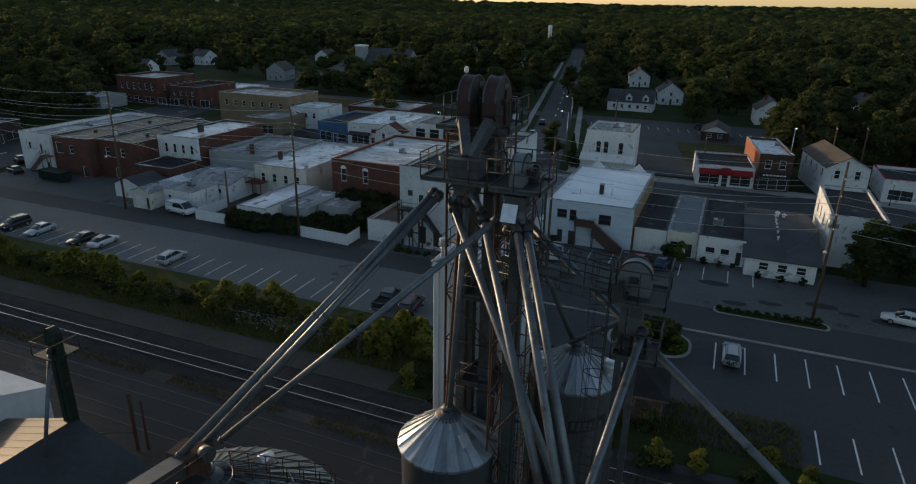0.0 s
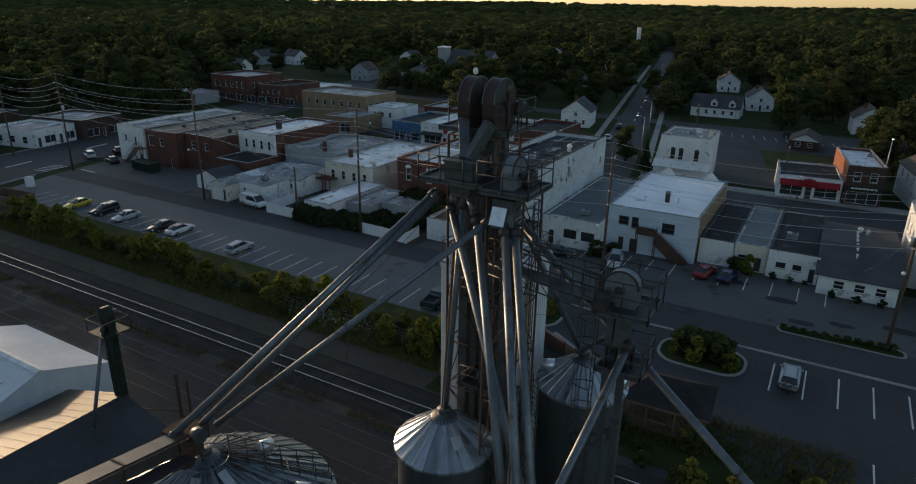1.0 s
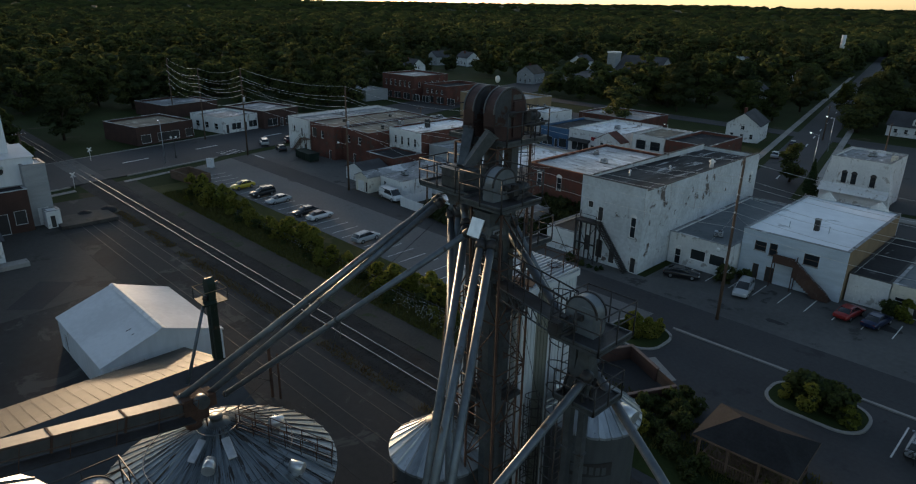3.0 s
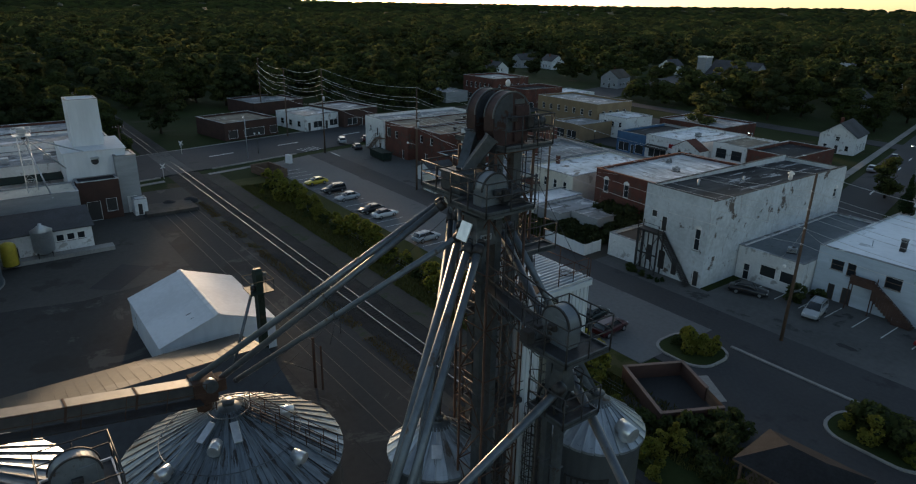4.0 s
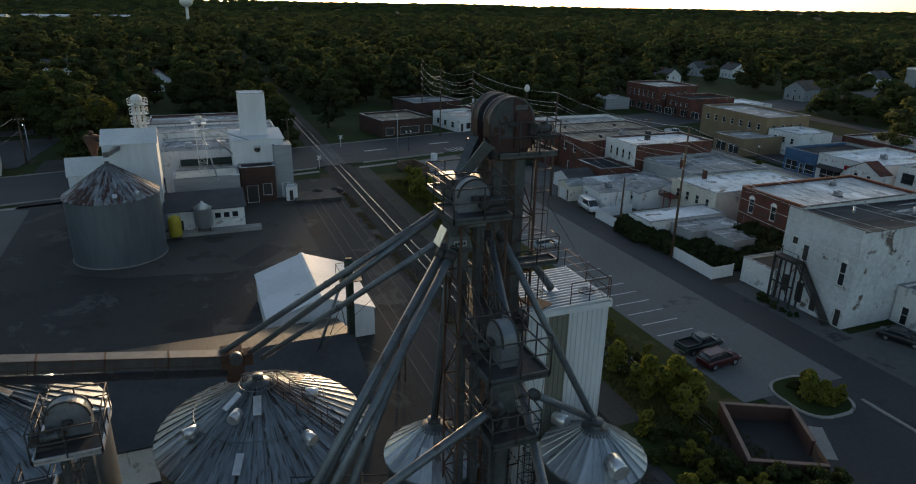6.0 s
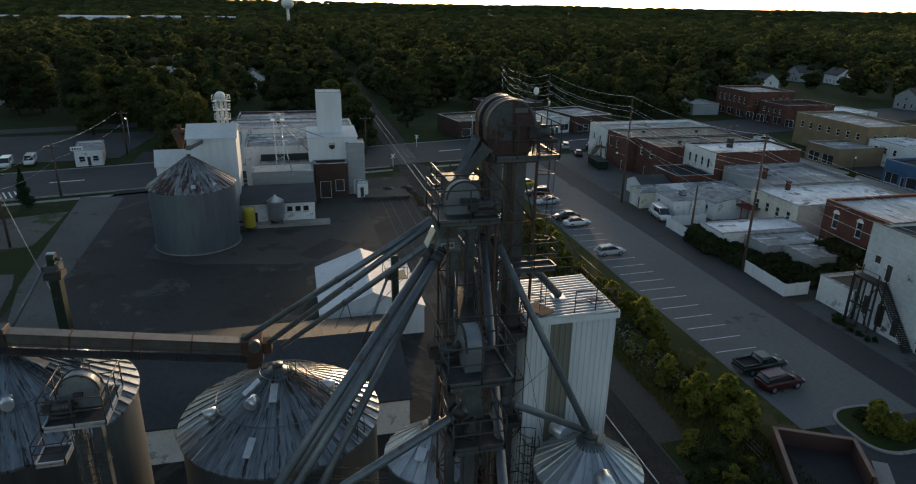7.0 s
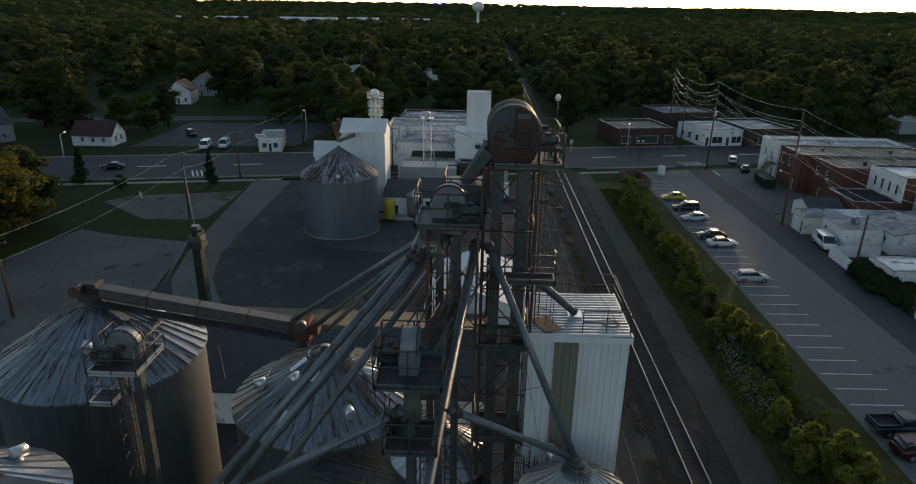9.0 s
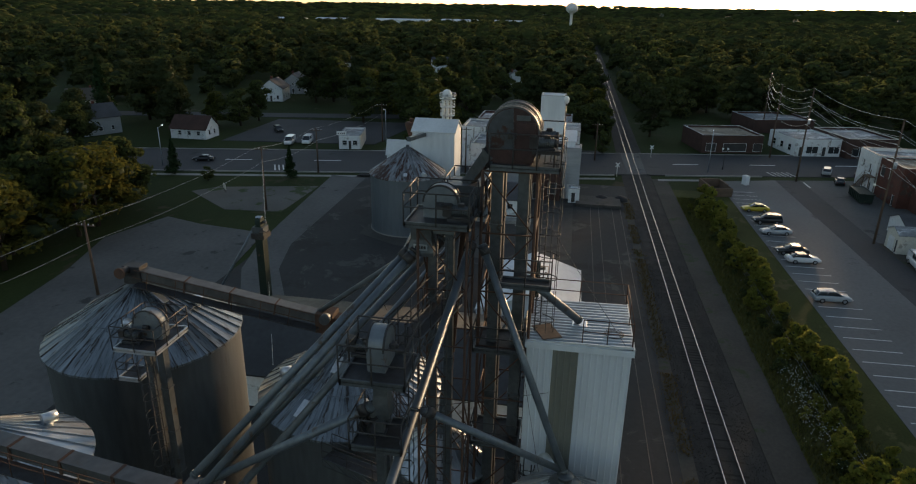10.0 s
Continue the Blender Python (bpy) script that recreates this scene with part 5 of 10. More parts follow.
e = thing("transfer_box", "rusty orange-brown conveyor box over the wide bin", "machine", (-16.35, 15.2, 16.7))
part("box", soft_box(-0.55, -0.5, 0.15, 0.55, 0.55, 1.35, 0.03, 1), M_RUST, e)
part("hood", soft_box(-0.4, 0.55, 0.5, 0.4, 1.0, 1.1, 0.03, 1), M_RUST, e)
part("drum", T(((0.55, 0.2, 1.2), (0.95, 0.2, 1.2), 0.3), seg=16), M_STEEL, e)
part("hopper", T(((0, 0, -0.35), (0, 0, 0.2), 0.35), seg=12), M_RUST, e)
for k in range(3):
    part("strut", T(((-0.5 + 0.5 * k, 0.4, -0.3), (-0.5 + 0.5 * k, 0.4, 0.2), 0.03), seg=5), M_RUST, e)
e = thing("conveyor_drive", "dark conveyor drive with motor over the tall bin", "machine", (-15.5, 4.2, 19.5))
part("box", soft_box(-0.4, -0.6, -0.35, 0.4, 0.5, 0.75, 0.03, 1), M_DARKSTEEL, e)
part("housing", T(((0.4, -0.3, 0.55), (0.95, -0.3, 0.55), 0.22), seg=14), M_DARKSTEEL, e)
part("pulley_guard", T(((0.95, -0.3, 0.55), (1.05, -0.3, 0.55), 0.32), seg=16), M_RUST, e)
part("hopper", T(((0.3, 0.6, -0.9), (0, 0.2, -0.3), 0.3), seg=12), M_RUST, e)

# ---- the white annex ----
AX0, AY0, AX1, AY1, AZ = -11.6, 27.05, -7.65, 31.05, 22.0
e = thing("annex_tower", "tall white corrugated annex with an olive stripe and railed roof", "building", (0, 0, 0))


def corrugated(name, a, b, z0, z1, m, parent, pitch=0.3, depth=0.035):
    """A ribbed wall sheet from a to b; its ribs stand out to the right of that way."""
    a, b = Vector((*a, 0)), Vector((*b, 0))
    d = (b - a).normalized()
    out = Vector((d.y, -d.x, 0))
    L = (b - a).length
    n = max(1, round(L / pitch))
    bm = bmesh.new()
    pts = []
    for i in range(n):
        for u, o in ((0.0, 0.0), (0.62, 0.0), (0.70, depth), (0.92, depth)):
            pts.append(a + d * (L * (i + u) / n) + out * o)
    pts.append(b)
    lo = [bm.verts.new(p + Vector((0, 0, z0))) for p in pts]
    hi = [bm.verts.new(p + Vector((0, 0, z1))) for p in pts]
    for i in range(len(pts) - 1):
        bm.faces.new((lo[i], lo[i + 1], hi[i + 1], hi[i]))
    return part(name, bm, m, parent)


corrugated("wall_sheet", (AX0, AY0), (AX1, AY0), 0, AZ, M_CORRWHITE, e)
for y0, y1, m in ((AY0, 28.05, M_CORRWHITE), (28.05, 29.05, M_CORROLIVE), (29.05, AY1, M_CORRWHITE)):
    corrugated("wall_sheet", (AX1, y0), (AX1, y1), 0, AZ, m, e, 0.25)
corrugated("wall_sheet", (AX1, AY1), (AX0, AY1), 0, AZ, M_CORRWHITE, e)
corrugated("wall_sheet", (AX0, AY1), (AX0, AY0), 0, AZ, M_CORRWHITE, e)
bm = bmesh.new()
n = 16
prof = []
for i in range(n):
    x0, dx = AX0 - 0.05 + (AX1 - AX0 + 0.1) * i / n, (AX1 - AX0 + 0.1) / n
    prof += [(x0, AZ + 0.06), (x0 + dx * 0.55, AZ + 0.06), (x0 + dx * 0.65, AZ + 0.16), (x0 + dx * 0.92, AZ + 0.16)]
prof.append((AX1 + 0.05, AZ + 0.06))
lo = [bm.verts.new((x, AY0 - 0.05, z)) for x, z in prof]
hi = [bm.verts.new((x, AY1 + 0.05, z + 0.1)) for x, z in prof]
for k in range(len(prof) - 1):
    bm.faces.new((lo[k], lo[k + 1], hi[k + 1], hi[k]))
part("roof", bm, M_GALV, e, "ribbed galvanised roof sheets")
for b in ((AX0 - 0.1, AY0 - 0.1, AZ - 0.14, AX1 + 0.1, AY0 - 0.03, AZ + 0.08), (AX0 - 0.1, AY1 + 0.04, AZ - 0.14, AX1 + 0.1, AY1 + 0.1, AZ + 0.2), (AX1 + 0.04, AY0 - 0.1, AZ - 0.141, AX1 + 0.12, AY1 + 0.1, AZ + 0.12), (AX0 - 0.12, AY0 - 0.1, AZ - 0.141, AX0 - 0.04, AY1 + 0.1, AZ + 0.12)):
    part("eave_trim", B(b), M_CORRWHITE, e)
platform_rail = thing("roof_handrail", "dark pipe handrail round the annex roof", "handrail", (0, 0, AZ + 0.1))
for (ax, ay), (bx, by) in (((AX0, AY1), (AX1, AY1)), ((AX0, AY0), (AX0, AY1)), ((AX1 - 0.15, AY1 - 1.9), (AX1 - 0.15, AY1))):
    for z in (0.55, 1.05):
        part("rail", T(((ax, ay, z), (bx, by, z), 0.022), seg=6), M_RUST, platform_rail)
    for i in range(3):
        px, py = ax + (bx - ax) * i / 2, ay + (by - ay) * i / 2
        part("post", T(((px, py, 0.0), (px, py, 1.05), 0.022), seg=6), M_RUST, platform_rail)
e = thing("plywood_sheet", "warped brown board lying on the annex roof", "board", (-8.35, 27.75, AZ + 0.22), 25)
part("board", soft_box(-0.6, -0.4, -0.02, 0.6, 0.4, 0.03, 0.01, 1), M_WOOD, e)
e = thing("cable_coil", "coil of thin dark cable on the annex roof", "cable", (-8.5, 30.4, AZ + 0.24))
bm = bent([((0.28 + 0.002 * i) * math.cos(math.pi * i / 10), (0.28 + 0.002 * i) * math.sin(math.pi * i / 10), 0.0015 * i) for i in range(61)], 0.012, 4)
part("coil", bm, M_DARKSTEEL, e)
e = thing("vent_stack", "small white vent pipe with a cap on the annex roof", "vent", (-11.3, 27.4, AZ))
part("pipe", T(((0, 0, 0), (0, 0, 0.9), 0.09)), M_CORRWHITE, e)
part("cap", T(((0, 0, 0.85), (0, 0, 1.2), 0.16)), M_CORRWHITE, e)
ladder((-7.3, 27.3, 12.0), (-7.3, 27.3, 16.5), (1, 0, 0), "short caged ladder beside the annex", 0.45, True)


# ---- guy wires ----
guys = thing("guy_wires", "thin steel stay wires bracing the leg towers", "stay wires")
for p, q in (((-7.6, 26.9, 21.0), (-5.0, 31.2, 0)), ((-5.6, 24.9, 26.8), (-12.0, 27.3, 22.4)), ((-10.2, 25.0, 26.0), (-30, 10, 0)), ((-7.6, 27.2, 27.5), (-7.7, 30.9, 22.1)), ((-1.0, 24.0, 23.0), (-7.4, 28.0, 20.0))):
    part("wire", T((p, q, 0.012), seg=4), M_DARKSTEEL, guys)


# ---- building kit ----
def wall_panel(bm, length, z0, z1, th, ops):
    """A wall along +x from 0 to length, its face at y = 0 and its body behind it, with openings (u0, u1, v0, v1)."""
    us = sorted({0.0, length, *[o[0] for o in ops], *[o[1] for o in ops]})
    vs = sorted({z0, z1, *[o[2] for o in ops], *[o[3] for o in ops]})
    us = [u for i, u in enumerate(us) if 0 <= u <= length and (i == 0 or u - us[i - 1] > 1e-4)]
    vs = [v for i, v in enumerate(vs) if z0 <= v <= z1 and (i == 0 or v - vs[i - 1] > 1e-4)]
    grid = {}

    def at(i, j, k):
        if (i, j, k) not in grid:
            grid[i, j, k] = bm.verts.new((us[i], th * k, vs[j]))
        return grid[i, j, k]

    def solid(i, j):
        if not (0 <= i < len(us) - 1 and 0 <= j < len(vs) - 1):
            return False
        u, v = (us[i] + us[i + 1]) / 2, (vs[j] + vs[j + 1]) / 2
        return not any(o[0] < u < o[1] and o[2] < v < o[3] for o in ops)

    for i in range(len(us) - 1):
        for j in range(len(vs) - 1):
            if not solid(i, j):
                continue
            bm.faces.new((at(i, j, 0), at(i + 1, j, 0), at(i + 1, j + 1, 0), at(i, j + 1, 0)))
            bm.faces.new((at(i, j, 1), at(i, j + 1, 1), at(i + 1, j + 1, 1), at(i + 1, j, 1)))
            for di, dj, a, b in ((-1, 0, (i, j + 1), (i, j)), (1, 0, (i + 1, j), (i + 1, j + 1)), (0, -1, (i, j), (i + 1, j)), (0, 1, (i + 1, j + 1), (i, j + 1))):
                if not solid(i + di, j + dj):
                    bm.faces.new((at(*a, 0), at(*a, 1), at(*b, 1), at(*b, 0)))
    return bm


def window_unit(parent, m, u0, u1, v0, v1, kind, trim):
    """A window or door filling an opening of a wall whose frame of reference is m."""
    w, h = u1 - u0, v1 - v0
    base = {"w": "window", "s": "shop_window", "a": "window", "d": "door", "g": "garage_door", "b": "boarded_window"}[kind]
    f = 0.07 if kind != "s" else 0.05
    bm = B((u0, 0.05, v0, u0 + f, 0.16, v1), (u1 - f, 0.05, v0, u1, 0.16, v1), (u0 + f, 0.05, v1 - f, u1 - f, 0.16, v1), (u0 + f, 0.05, v0, u1 - f, 0.16, v0 + f))
    if kind in "wa" and h > 1.0:
        box(bm, u0 + f, 0.06, v0 + h * 0.5 - 0.03, u1 - f, 0.15, v0 + h * 0.5 + 0.03)
    if kind == "s":
        n = max(1, round(w / 1.6))
        for i in range(1, n):
            box(bm, u0 + w * i / n - 0.03, 0.06, v0 + f, u0 + w * i / n + 0.03, 0.15, v1 - f)
    bmesh.ops.transform(bm, matrix=m, verts=bm.verts[:])
    wn_ = part(base, bm, trim, parent)
    if kind in "wsa":
        bm = B((u0 + f, 0.10, v0 + f, u1 - f, 0.115, v1 - f))
        bmesh.ops.transform(bm, matrix=m, verts=bm.verts[:])
        part("pane", bm, M_SHOPGLASS if kind == "s" else M_GLASS, wn_)
        if kind != "s":
            bm = B((u0 - 0.06, -0.07, v0 - 0.09, u1 + 0.06, 0.04, v0 - 0.004))
            bmesh.ops.transform(bm, matrix=m, verts=bm.verts[:])
            part("sill", bm, M_CONC, wn_)
        if kind == "a":
            bm = bmesh.new()
            prof = [(u0 - 0.08, v1 - 0.25)] + [((u0 + u1) / 2 + (w / 2 + 0.08) * math.cos(a), v1 - 0.25 + (w / 2 + 0.08) * math.sin(a)) for a in [math.pi - math.pi * i / 8 for i in range(9)]] + [(u1 + 0.08, v1 - 0.25)]
            extrude_y(bm, prof, -0.06, 0.03)
            bmesh.ops.transform(bm, matrix=m, verts=bm.verts[:])
            part("arch_hood", bm, trim, wn_)
    else:
        bm = B((u0 + f, 0.10, v0, u1 - f, 0.14, v1 - f))
        if kind == "g":
            n = max(2, round(h / 0.55))
            for i in range(1, n):
                box(bm, u0 + f, 0.085, v0 + h * i / n - 0.02, u1 - f, 0.10, v0 + h * i / n + 0.02)
        bmesh.ops.transform(bm, matrix=m, verts=bm.verts[:])
        part("leaf", bm, M_WHITEWALL if kind == "g" else M_DARKTRIM, wn_)
    return wn_


def building(label, x0, y0, x1, y1, h, walls, roof_m, para=0.45, ops=None, rz=0.0, trim=None, coping=None, slope=0.0, name="shop_building", category="building", th=0.28):
    """A flat-roofed block. walls: a material, or one for each of S, E, N, W. ops: side -> openings (u0, u1, v0, v1, kind), u from the left as seen from outside.
    slope: metres by which the roof falls towards the north."""
    ops, trim = ops or {}, trim or M_TRIM
    L, W = x1 - x0, y1 - y0
    e = thing(name, label, category, (x0, y0, 0), rz)
    sides = {"S": (L, pose(0, 0, 0)), "E": (W - 2 * th, pose(L, th, 0, 0, 0, 90)), "N": (L, pose(L, W, 0, 0, 0, 180)), "W": (W - 2 * th, pose(0, W - th, 0, 0, 0, 270))}
    for s, (length, m) in sides.items():
        top = h + para - (slope if s == "N" else slope * 0.5 if s in "EW" else 0)
        bm = bmesh.new()
        wall_panel(bm, length, 0, top, th, [o[:4] for o in ops.get(s, ())])
        bmesh.ops.transform(bm, matrix=m, verts=bm.verts[:])
        part("wall", bm, walls[s] if isinstance(walls, dict) else walls, e)
        for o in ops.get(s, ()):
            window_unit(e, m, *o, trim)
        bm = B((-0.05 if s in "SN" else 0.05, -0.05, top, length + (0.05 if s in "SN" else -0.05), th + 0.05, top + 0.07))
        bmesh.ops.transform(bm, matrix=m, verts=bm.verts[:])
        part("coping", bm, coping or M_ROOFGREY, e)
    bm = bmesh.new()
    v = [bm.verts.new(p) for p in ((th, th, h), (L - th, th, h), (L - th, W - th, h - slope), (th, W - th, h - slope), (th, th, h - 0.25), (L - th, th, h - 0.25), (L - th, W - th, h - slope - 0.25), (th, W - th, h - slope - 0.25))]
    for f in ((0, 1, 2, 3), (7, 6, 5, 4)):
        bm.faces.new([v[i] for i in f])
    part("roof", bm, roof_m, e)
    return e


def gabled(label, x0, y0, x1, y1, eave, ridge, walls, roof_m, along="x", ops=None, rz=0.0, over=0.35, trim=None, name="house", category="house", chimney=None, ridge_at=0.5, th=0.22):
    """A block with a gable roof whose ridge runs along x or y of its own frame."""
    ops, trim = ops or {}, trim or M_TRIM
    L, W = x1 - x0, y1 - y0
    e = thing(name, label, category, (x0, y0, 0), rz)
    sides = {"S": (L, pose(0, 0, 0)), "E": (W - 2 * th, pose(L, th, 0, 0, 0, 90)), "N": (L, pose(L, W, 0, 0, 0, 180)), "W": (W - 2 * th, pose(0, W - th, 0, 0, 0, 270))}
    for s, (length, m) in sides.items():
        bm = bmesh.new()
        wall_panel(bm, length, 0, eave, th, [o[:4] for o in ops.get(s, ())])
        bmesh.ops.transform(bm, matrix=m, verts=bm.verts[:])
        part("wall", bm, walls, e)
        for o in ops.get(s, ()):
            window_unit(e, m, *o, trim)
    if along == "x":
        c = W * ridge_at
        for xa, xb in ((0, th), (L - th, L)):
            part("gable", extrude_x(bmesh.new(), [(0, eave), (W, eave), (c, ridge)], xa, xb), walls, e)
        t = 0.14
        for ya, yb, za, zb in ((-over, c, eave - over * (ridge - eave) / c, ridge), (W + over, c, eave - over * (ridge - eave) / (W - c), ridge)):
            part("roof_slope", extrude_x(bmesh.new(), [(ya, za + 0.02), (yb, zb + 0.02), (yb, zb + t + 0.02), (ya, za + t + 0.02)], -over, L + over), roof_m, e)
    else:
        c = L * ridge_at
        for ya, yb in ((0, th), (W - th, W)):
            part("gable", extrude_y(bmesh.new(), [(0, eave), (L, eave), (c, ridge)], ya, yb), walls, e)
        t = 0.14
        for xa, xb, za, zb in ((-over, c, eave - over * (ridge - eave) / c, ridge), (L + over, c, eave - over * (ridge - eave) / (L - c), ridge)):
            part("roof_slope", extrude_y(bmesh.new(), [(xa, za + 0.02), (xb, zb + 0.02), (xb, zb + t + 0.02), (xa, za + t + 0.02)], -over, W + over), roof_m, e)
    if chimney:
        cx_, cy_ = chimney
        part("chimney", B((cx_ - 0.35, cy_ - 0.3, eave, cx_ + 0.35, cy_ + 0.3, ridge + 0.7)), M_BRICK, e)
    return e


def windows(u0, u1, n, w, v0, v1, kind="w"):
    """n like openings spread evenly from u0 to u1."""
    step = (u1 - u0) / n
    return [(u0 + step * (i + 0.5) - w / 2, u0 + step * (i + 0.5) + w / 2, v0, v1, kind) for i in range(n)]


# ---- yard buildings ----
e = gabled("white metal shed with a low gable roof in the yard", -61.9, 19.3, -48.5, 30.5, 3.2, 5.2, M_CORRWHITE, M_WHITEROOF, "x", {"E": [(0.6, 3.6, 0.0, 2.9, "g")], "S": [(1.5, 2.4, 0, 2.1, "d")]}, name="storage_shed", category="shed", over=0.12)
part("ridge_cap", extrude_x(bmesh.new(), [(5.25, 5.31), (5.6, 5.41), (5.95, 5.31), (5.6, 5.47)], -0.1, 13.5), M_TRIM, e)
e2 = thing("roof_ladder_hook", "small dark steel frame lying on the shed roof", "ladder", (-50.9, 23.1, 4.62))
part("frame", T(((-0.6, 0, 0.05), (0.5, 0.15, 0.1), 0.03), ((-0.6, -0.5, 0), (-0.6, 0, 0.1), 0.03), ((0.5, -0.35, 0), (0.5, 0.15, 0.1), 0.03), seg=5), M_DARKSTEEL, e2)

e = gabled("long low farm store, dark roof, west slope coloured tan as sunlit", -46.9, -6.0, -31.2, 25.9, 3.3, 5.6, M_WHITEWALL, M_DARKROOF, "y", {"E": [(20, 23, 0, 2.8, "g"), (10, 11, 0, 2.1, "d")]}, name="farm_store", category="building", over=0.25)
# west slope of the dark roof recoloured tan to show sun on it
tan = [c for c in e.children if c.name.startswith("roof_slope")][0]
tan.data.materials[0] = M_SUNSLOPE
bm = bmesh.new()
for i in range(1, 40):
    tube(bm, (-0.2, -0.2 + 0.82 * i, 3.5), (7.7, -0.2 + 0.82 * i, 5.74), 0.009, 4)
part("roof_seams", bm, M_SUNSLOPE, e)["kind"] = "stuff"


def green_leg(x, y, top, label, base=0.0, plat=True):
    e = thing("small_grain_leg", label, "grain leg", (x, y, base), group="dark green grain legs")
    h = top - base
    part("trunk", B((-0.45, -0.28, 0, -0.05, 0.28, h - 1.0), (0.05, -0.28, 0, 0.45, 0.28, h - 1.0)) if plat else B((-0.55, -0.42, 0, 0.55, 0.42, h - 1.0)), M_GREENSTEEL, e)
    part("head_casing", extrude_y(bmesh.new(), [(0.5 * math.cos(a), h - 0.5 + 0.5 * math.sin(a)) for a in [math.pi * i / 10 for i in range(11)]] + [(-0.5, h - 1.05), (0.5, h - 1.05)], -0.3, 0.3), M_GREENSTEEL, e)
    part("motor", T(((0, 0.3, h - 0.6), (0, 0.75, h - 0.6), 0.16), seg=12), M_STEEL, e)
    if plat:
        part("deck", B((-1.0, -1.0, h - 1.95, 1.0, 1.0, h - 1.87)), M_GREENSTEEL, e)
        for sx, sy in ((-1, -1), (1, -1), (1, 1), (-1, 1)):
            part("post", T(((sx, sy, h - 1.9), (sx, sy, h - 0.8), 0.03), seg=6), M_GREENSTEEL, e)
        for (ax, ay), (bx, by) in (((-1, -1), (1, -1)), ((1, -1), (1, 1)), ((1, 1), (-1, 1)), ((-1, 1), (-1, -1))):
            part("rail", T(((ax, ay, h - 0.8), (bx, by, h - 0.8), 0.03), seg=6), M_TANBRICK, e)
        part("bracket", T(((-1, 0, h - 1.9), (-0.4, 0, h - 2.9), 0.04), ((1, 0, h - 1.9), (0.4, 0, h - 2.9), 0.04), seg=6), M_GREENSTEEL, e)
    else:
        part("collar", B((-0.8, -0.72, h - 2.35, 0.8, 0.72, h - 1.75)), M_DARKSTEEL, e)
        part("spout_box", B((-0.62, -0.62, h - 1.72, 0.62, 0.62, h - 1.06)), M_STEEL, e)
        part("motor_arm", T(((0.5, 0.4, h - 1.5), (1.5, 0.9, h - 1.45), 0.07), ((0.5, 0.1, h - 1.3), (1.2, 0.9, h - 1.3), 0.05), seg=6), M_DARKSTEEL, e)
        part("gearbox", B((0.9, 0.55, h - 1.62, 1.5, 1.05, h - 1.25)), M_DARKSTEEL, e)
        part("head_cap", extrude_y(bmesh.new(), [(r * math.cos(a), h - 0.5 + r * math.sin(a)) for r, a in [(0.54, math.pi * i / 10) for i in range(3, 8)] + [(0.51, math.pi * i / 10) for i in range(7, 2, -1)]], -0.33, 0.33), M_GALV, e)
    return e


green_leg(-39.3, 26.0, 13.0, "dark green grain leg with a small railed platform")
spout((-39.3, 25.6, 11.6), (-37.6, 22.6, 5.2), "pale spout from the green leg to the farm store", 0.13)
green_leg(-46.2, -3.95, 12.9, "dark green grain leg standing at the farm store", plat=False)
spout((-46.35, -4.7, 11.6), (-47.9, -12.4, 0.1), "thin pale spout slanting down to the yard", 0.14)
e = thing("rail_signal_posts", "two rusty steel posts beside the yard rails", "post", (-38.8, 30.4, 0))
part("post", B((-0.2, -0.1, 0, 0.0, 0.1, 5.3)), M_RUST, e)
part("post", B((0.5, 0.35, 0, 0.64, 0.49, 4.6)), M_RUST, e)
part("bar", T(((-3.8, -1.6, 1.6), (-0.1, 0, 1.7), 0.04), seg=6), M_DARKSTEEL, e)

# ---- feed mill west of the yard ----
building("white metal mill tower block of the feed mill", -115.2, 22.0, -111.0, 26.6, 18.4, M_CORRWHITE, M_WHITEROOF, 0.12, name="mill_tower", th=0.15)
gabled("white metal lean-to round the mill tower", -117.5, 20.0, -107.8, 29.0, 10.6, 11.2, M_CORRWHITE, M_WHITEROOF, "y", {"E": [(0.5, 2.6, 1.6, 3.4, "w")]}, name="mill_building", category="building", over=0.2, ridge_at=0.15)
building("grey lower mill shed with weathered doors", -110.5, 27.0, -106.2, 30.2, 9.6, M_GREYWALL, M_WHITEROOF, 0.1, {"E": [(0.7, 2.2, 0, 2.8, "g")]}, name="mill_shed")
building("white low mill store with flat roof", -128.0, 8.0, -115.3, 29.5, 7.4, M_WHITEWALL, M_ROOFGREY, 0.5, {"E": [(3.0, 5.0, 0.2, 2.6, "g"), (14.0, 15.2, 4.6, 5.6, "w")]}, name="mill_store")
building("white wide mill warehouse behind the tower", -139.0, 4.0, -128.3, 30.0, 8.6, M_WHITEWALL, M_ROOFGREY, 0.4, name="mill_store")
building("brown brick low mill warehouse with a striped roof edge", -165.0, 4.0, -152.5, 28.0, 6.5, M_BRICK, M_ROOFGREY, 0.5, name="mill_store")
gabled("white tall elevator house with a metal roof", -99.5, 1.2, -93.2, 8.6, 13.9, 15.6, M_CORRWHITE, M_WHITEROOF, "y", name="elevator_house", category="building", over=0.2)
gabled("white metal side wing of the elevator house", -104.0, -4.5, -97.0, 1.0, 9.0, 11.2, M_CORRWHITE, M_WHITEROOF, "y", name="elevator_house", category="building", over=0.2, ridge_at=0.85)
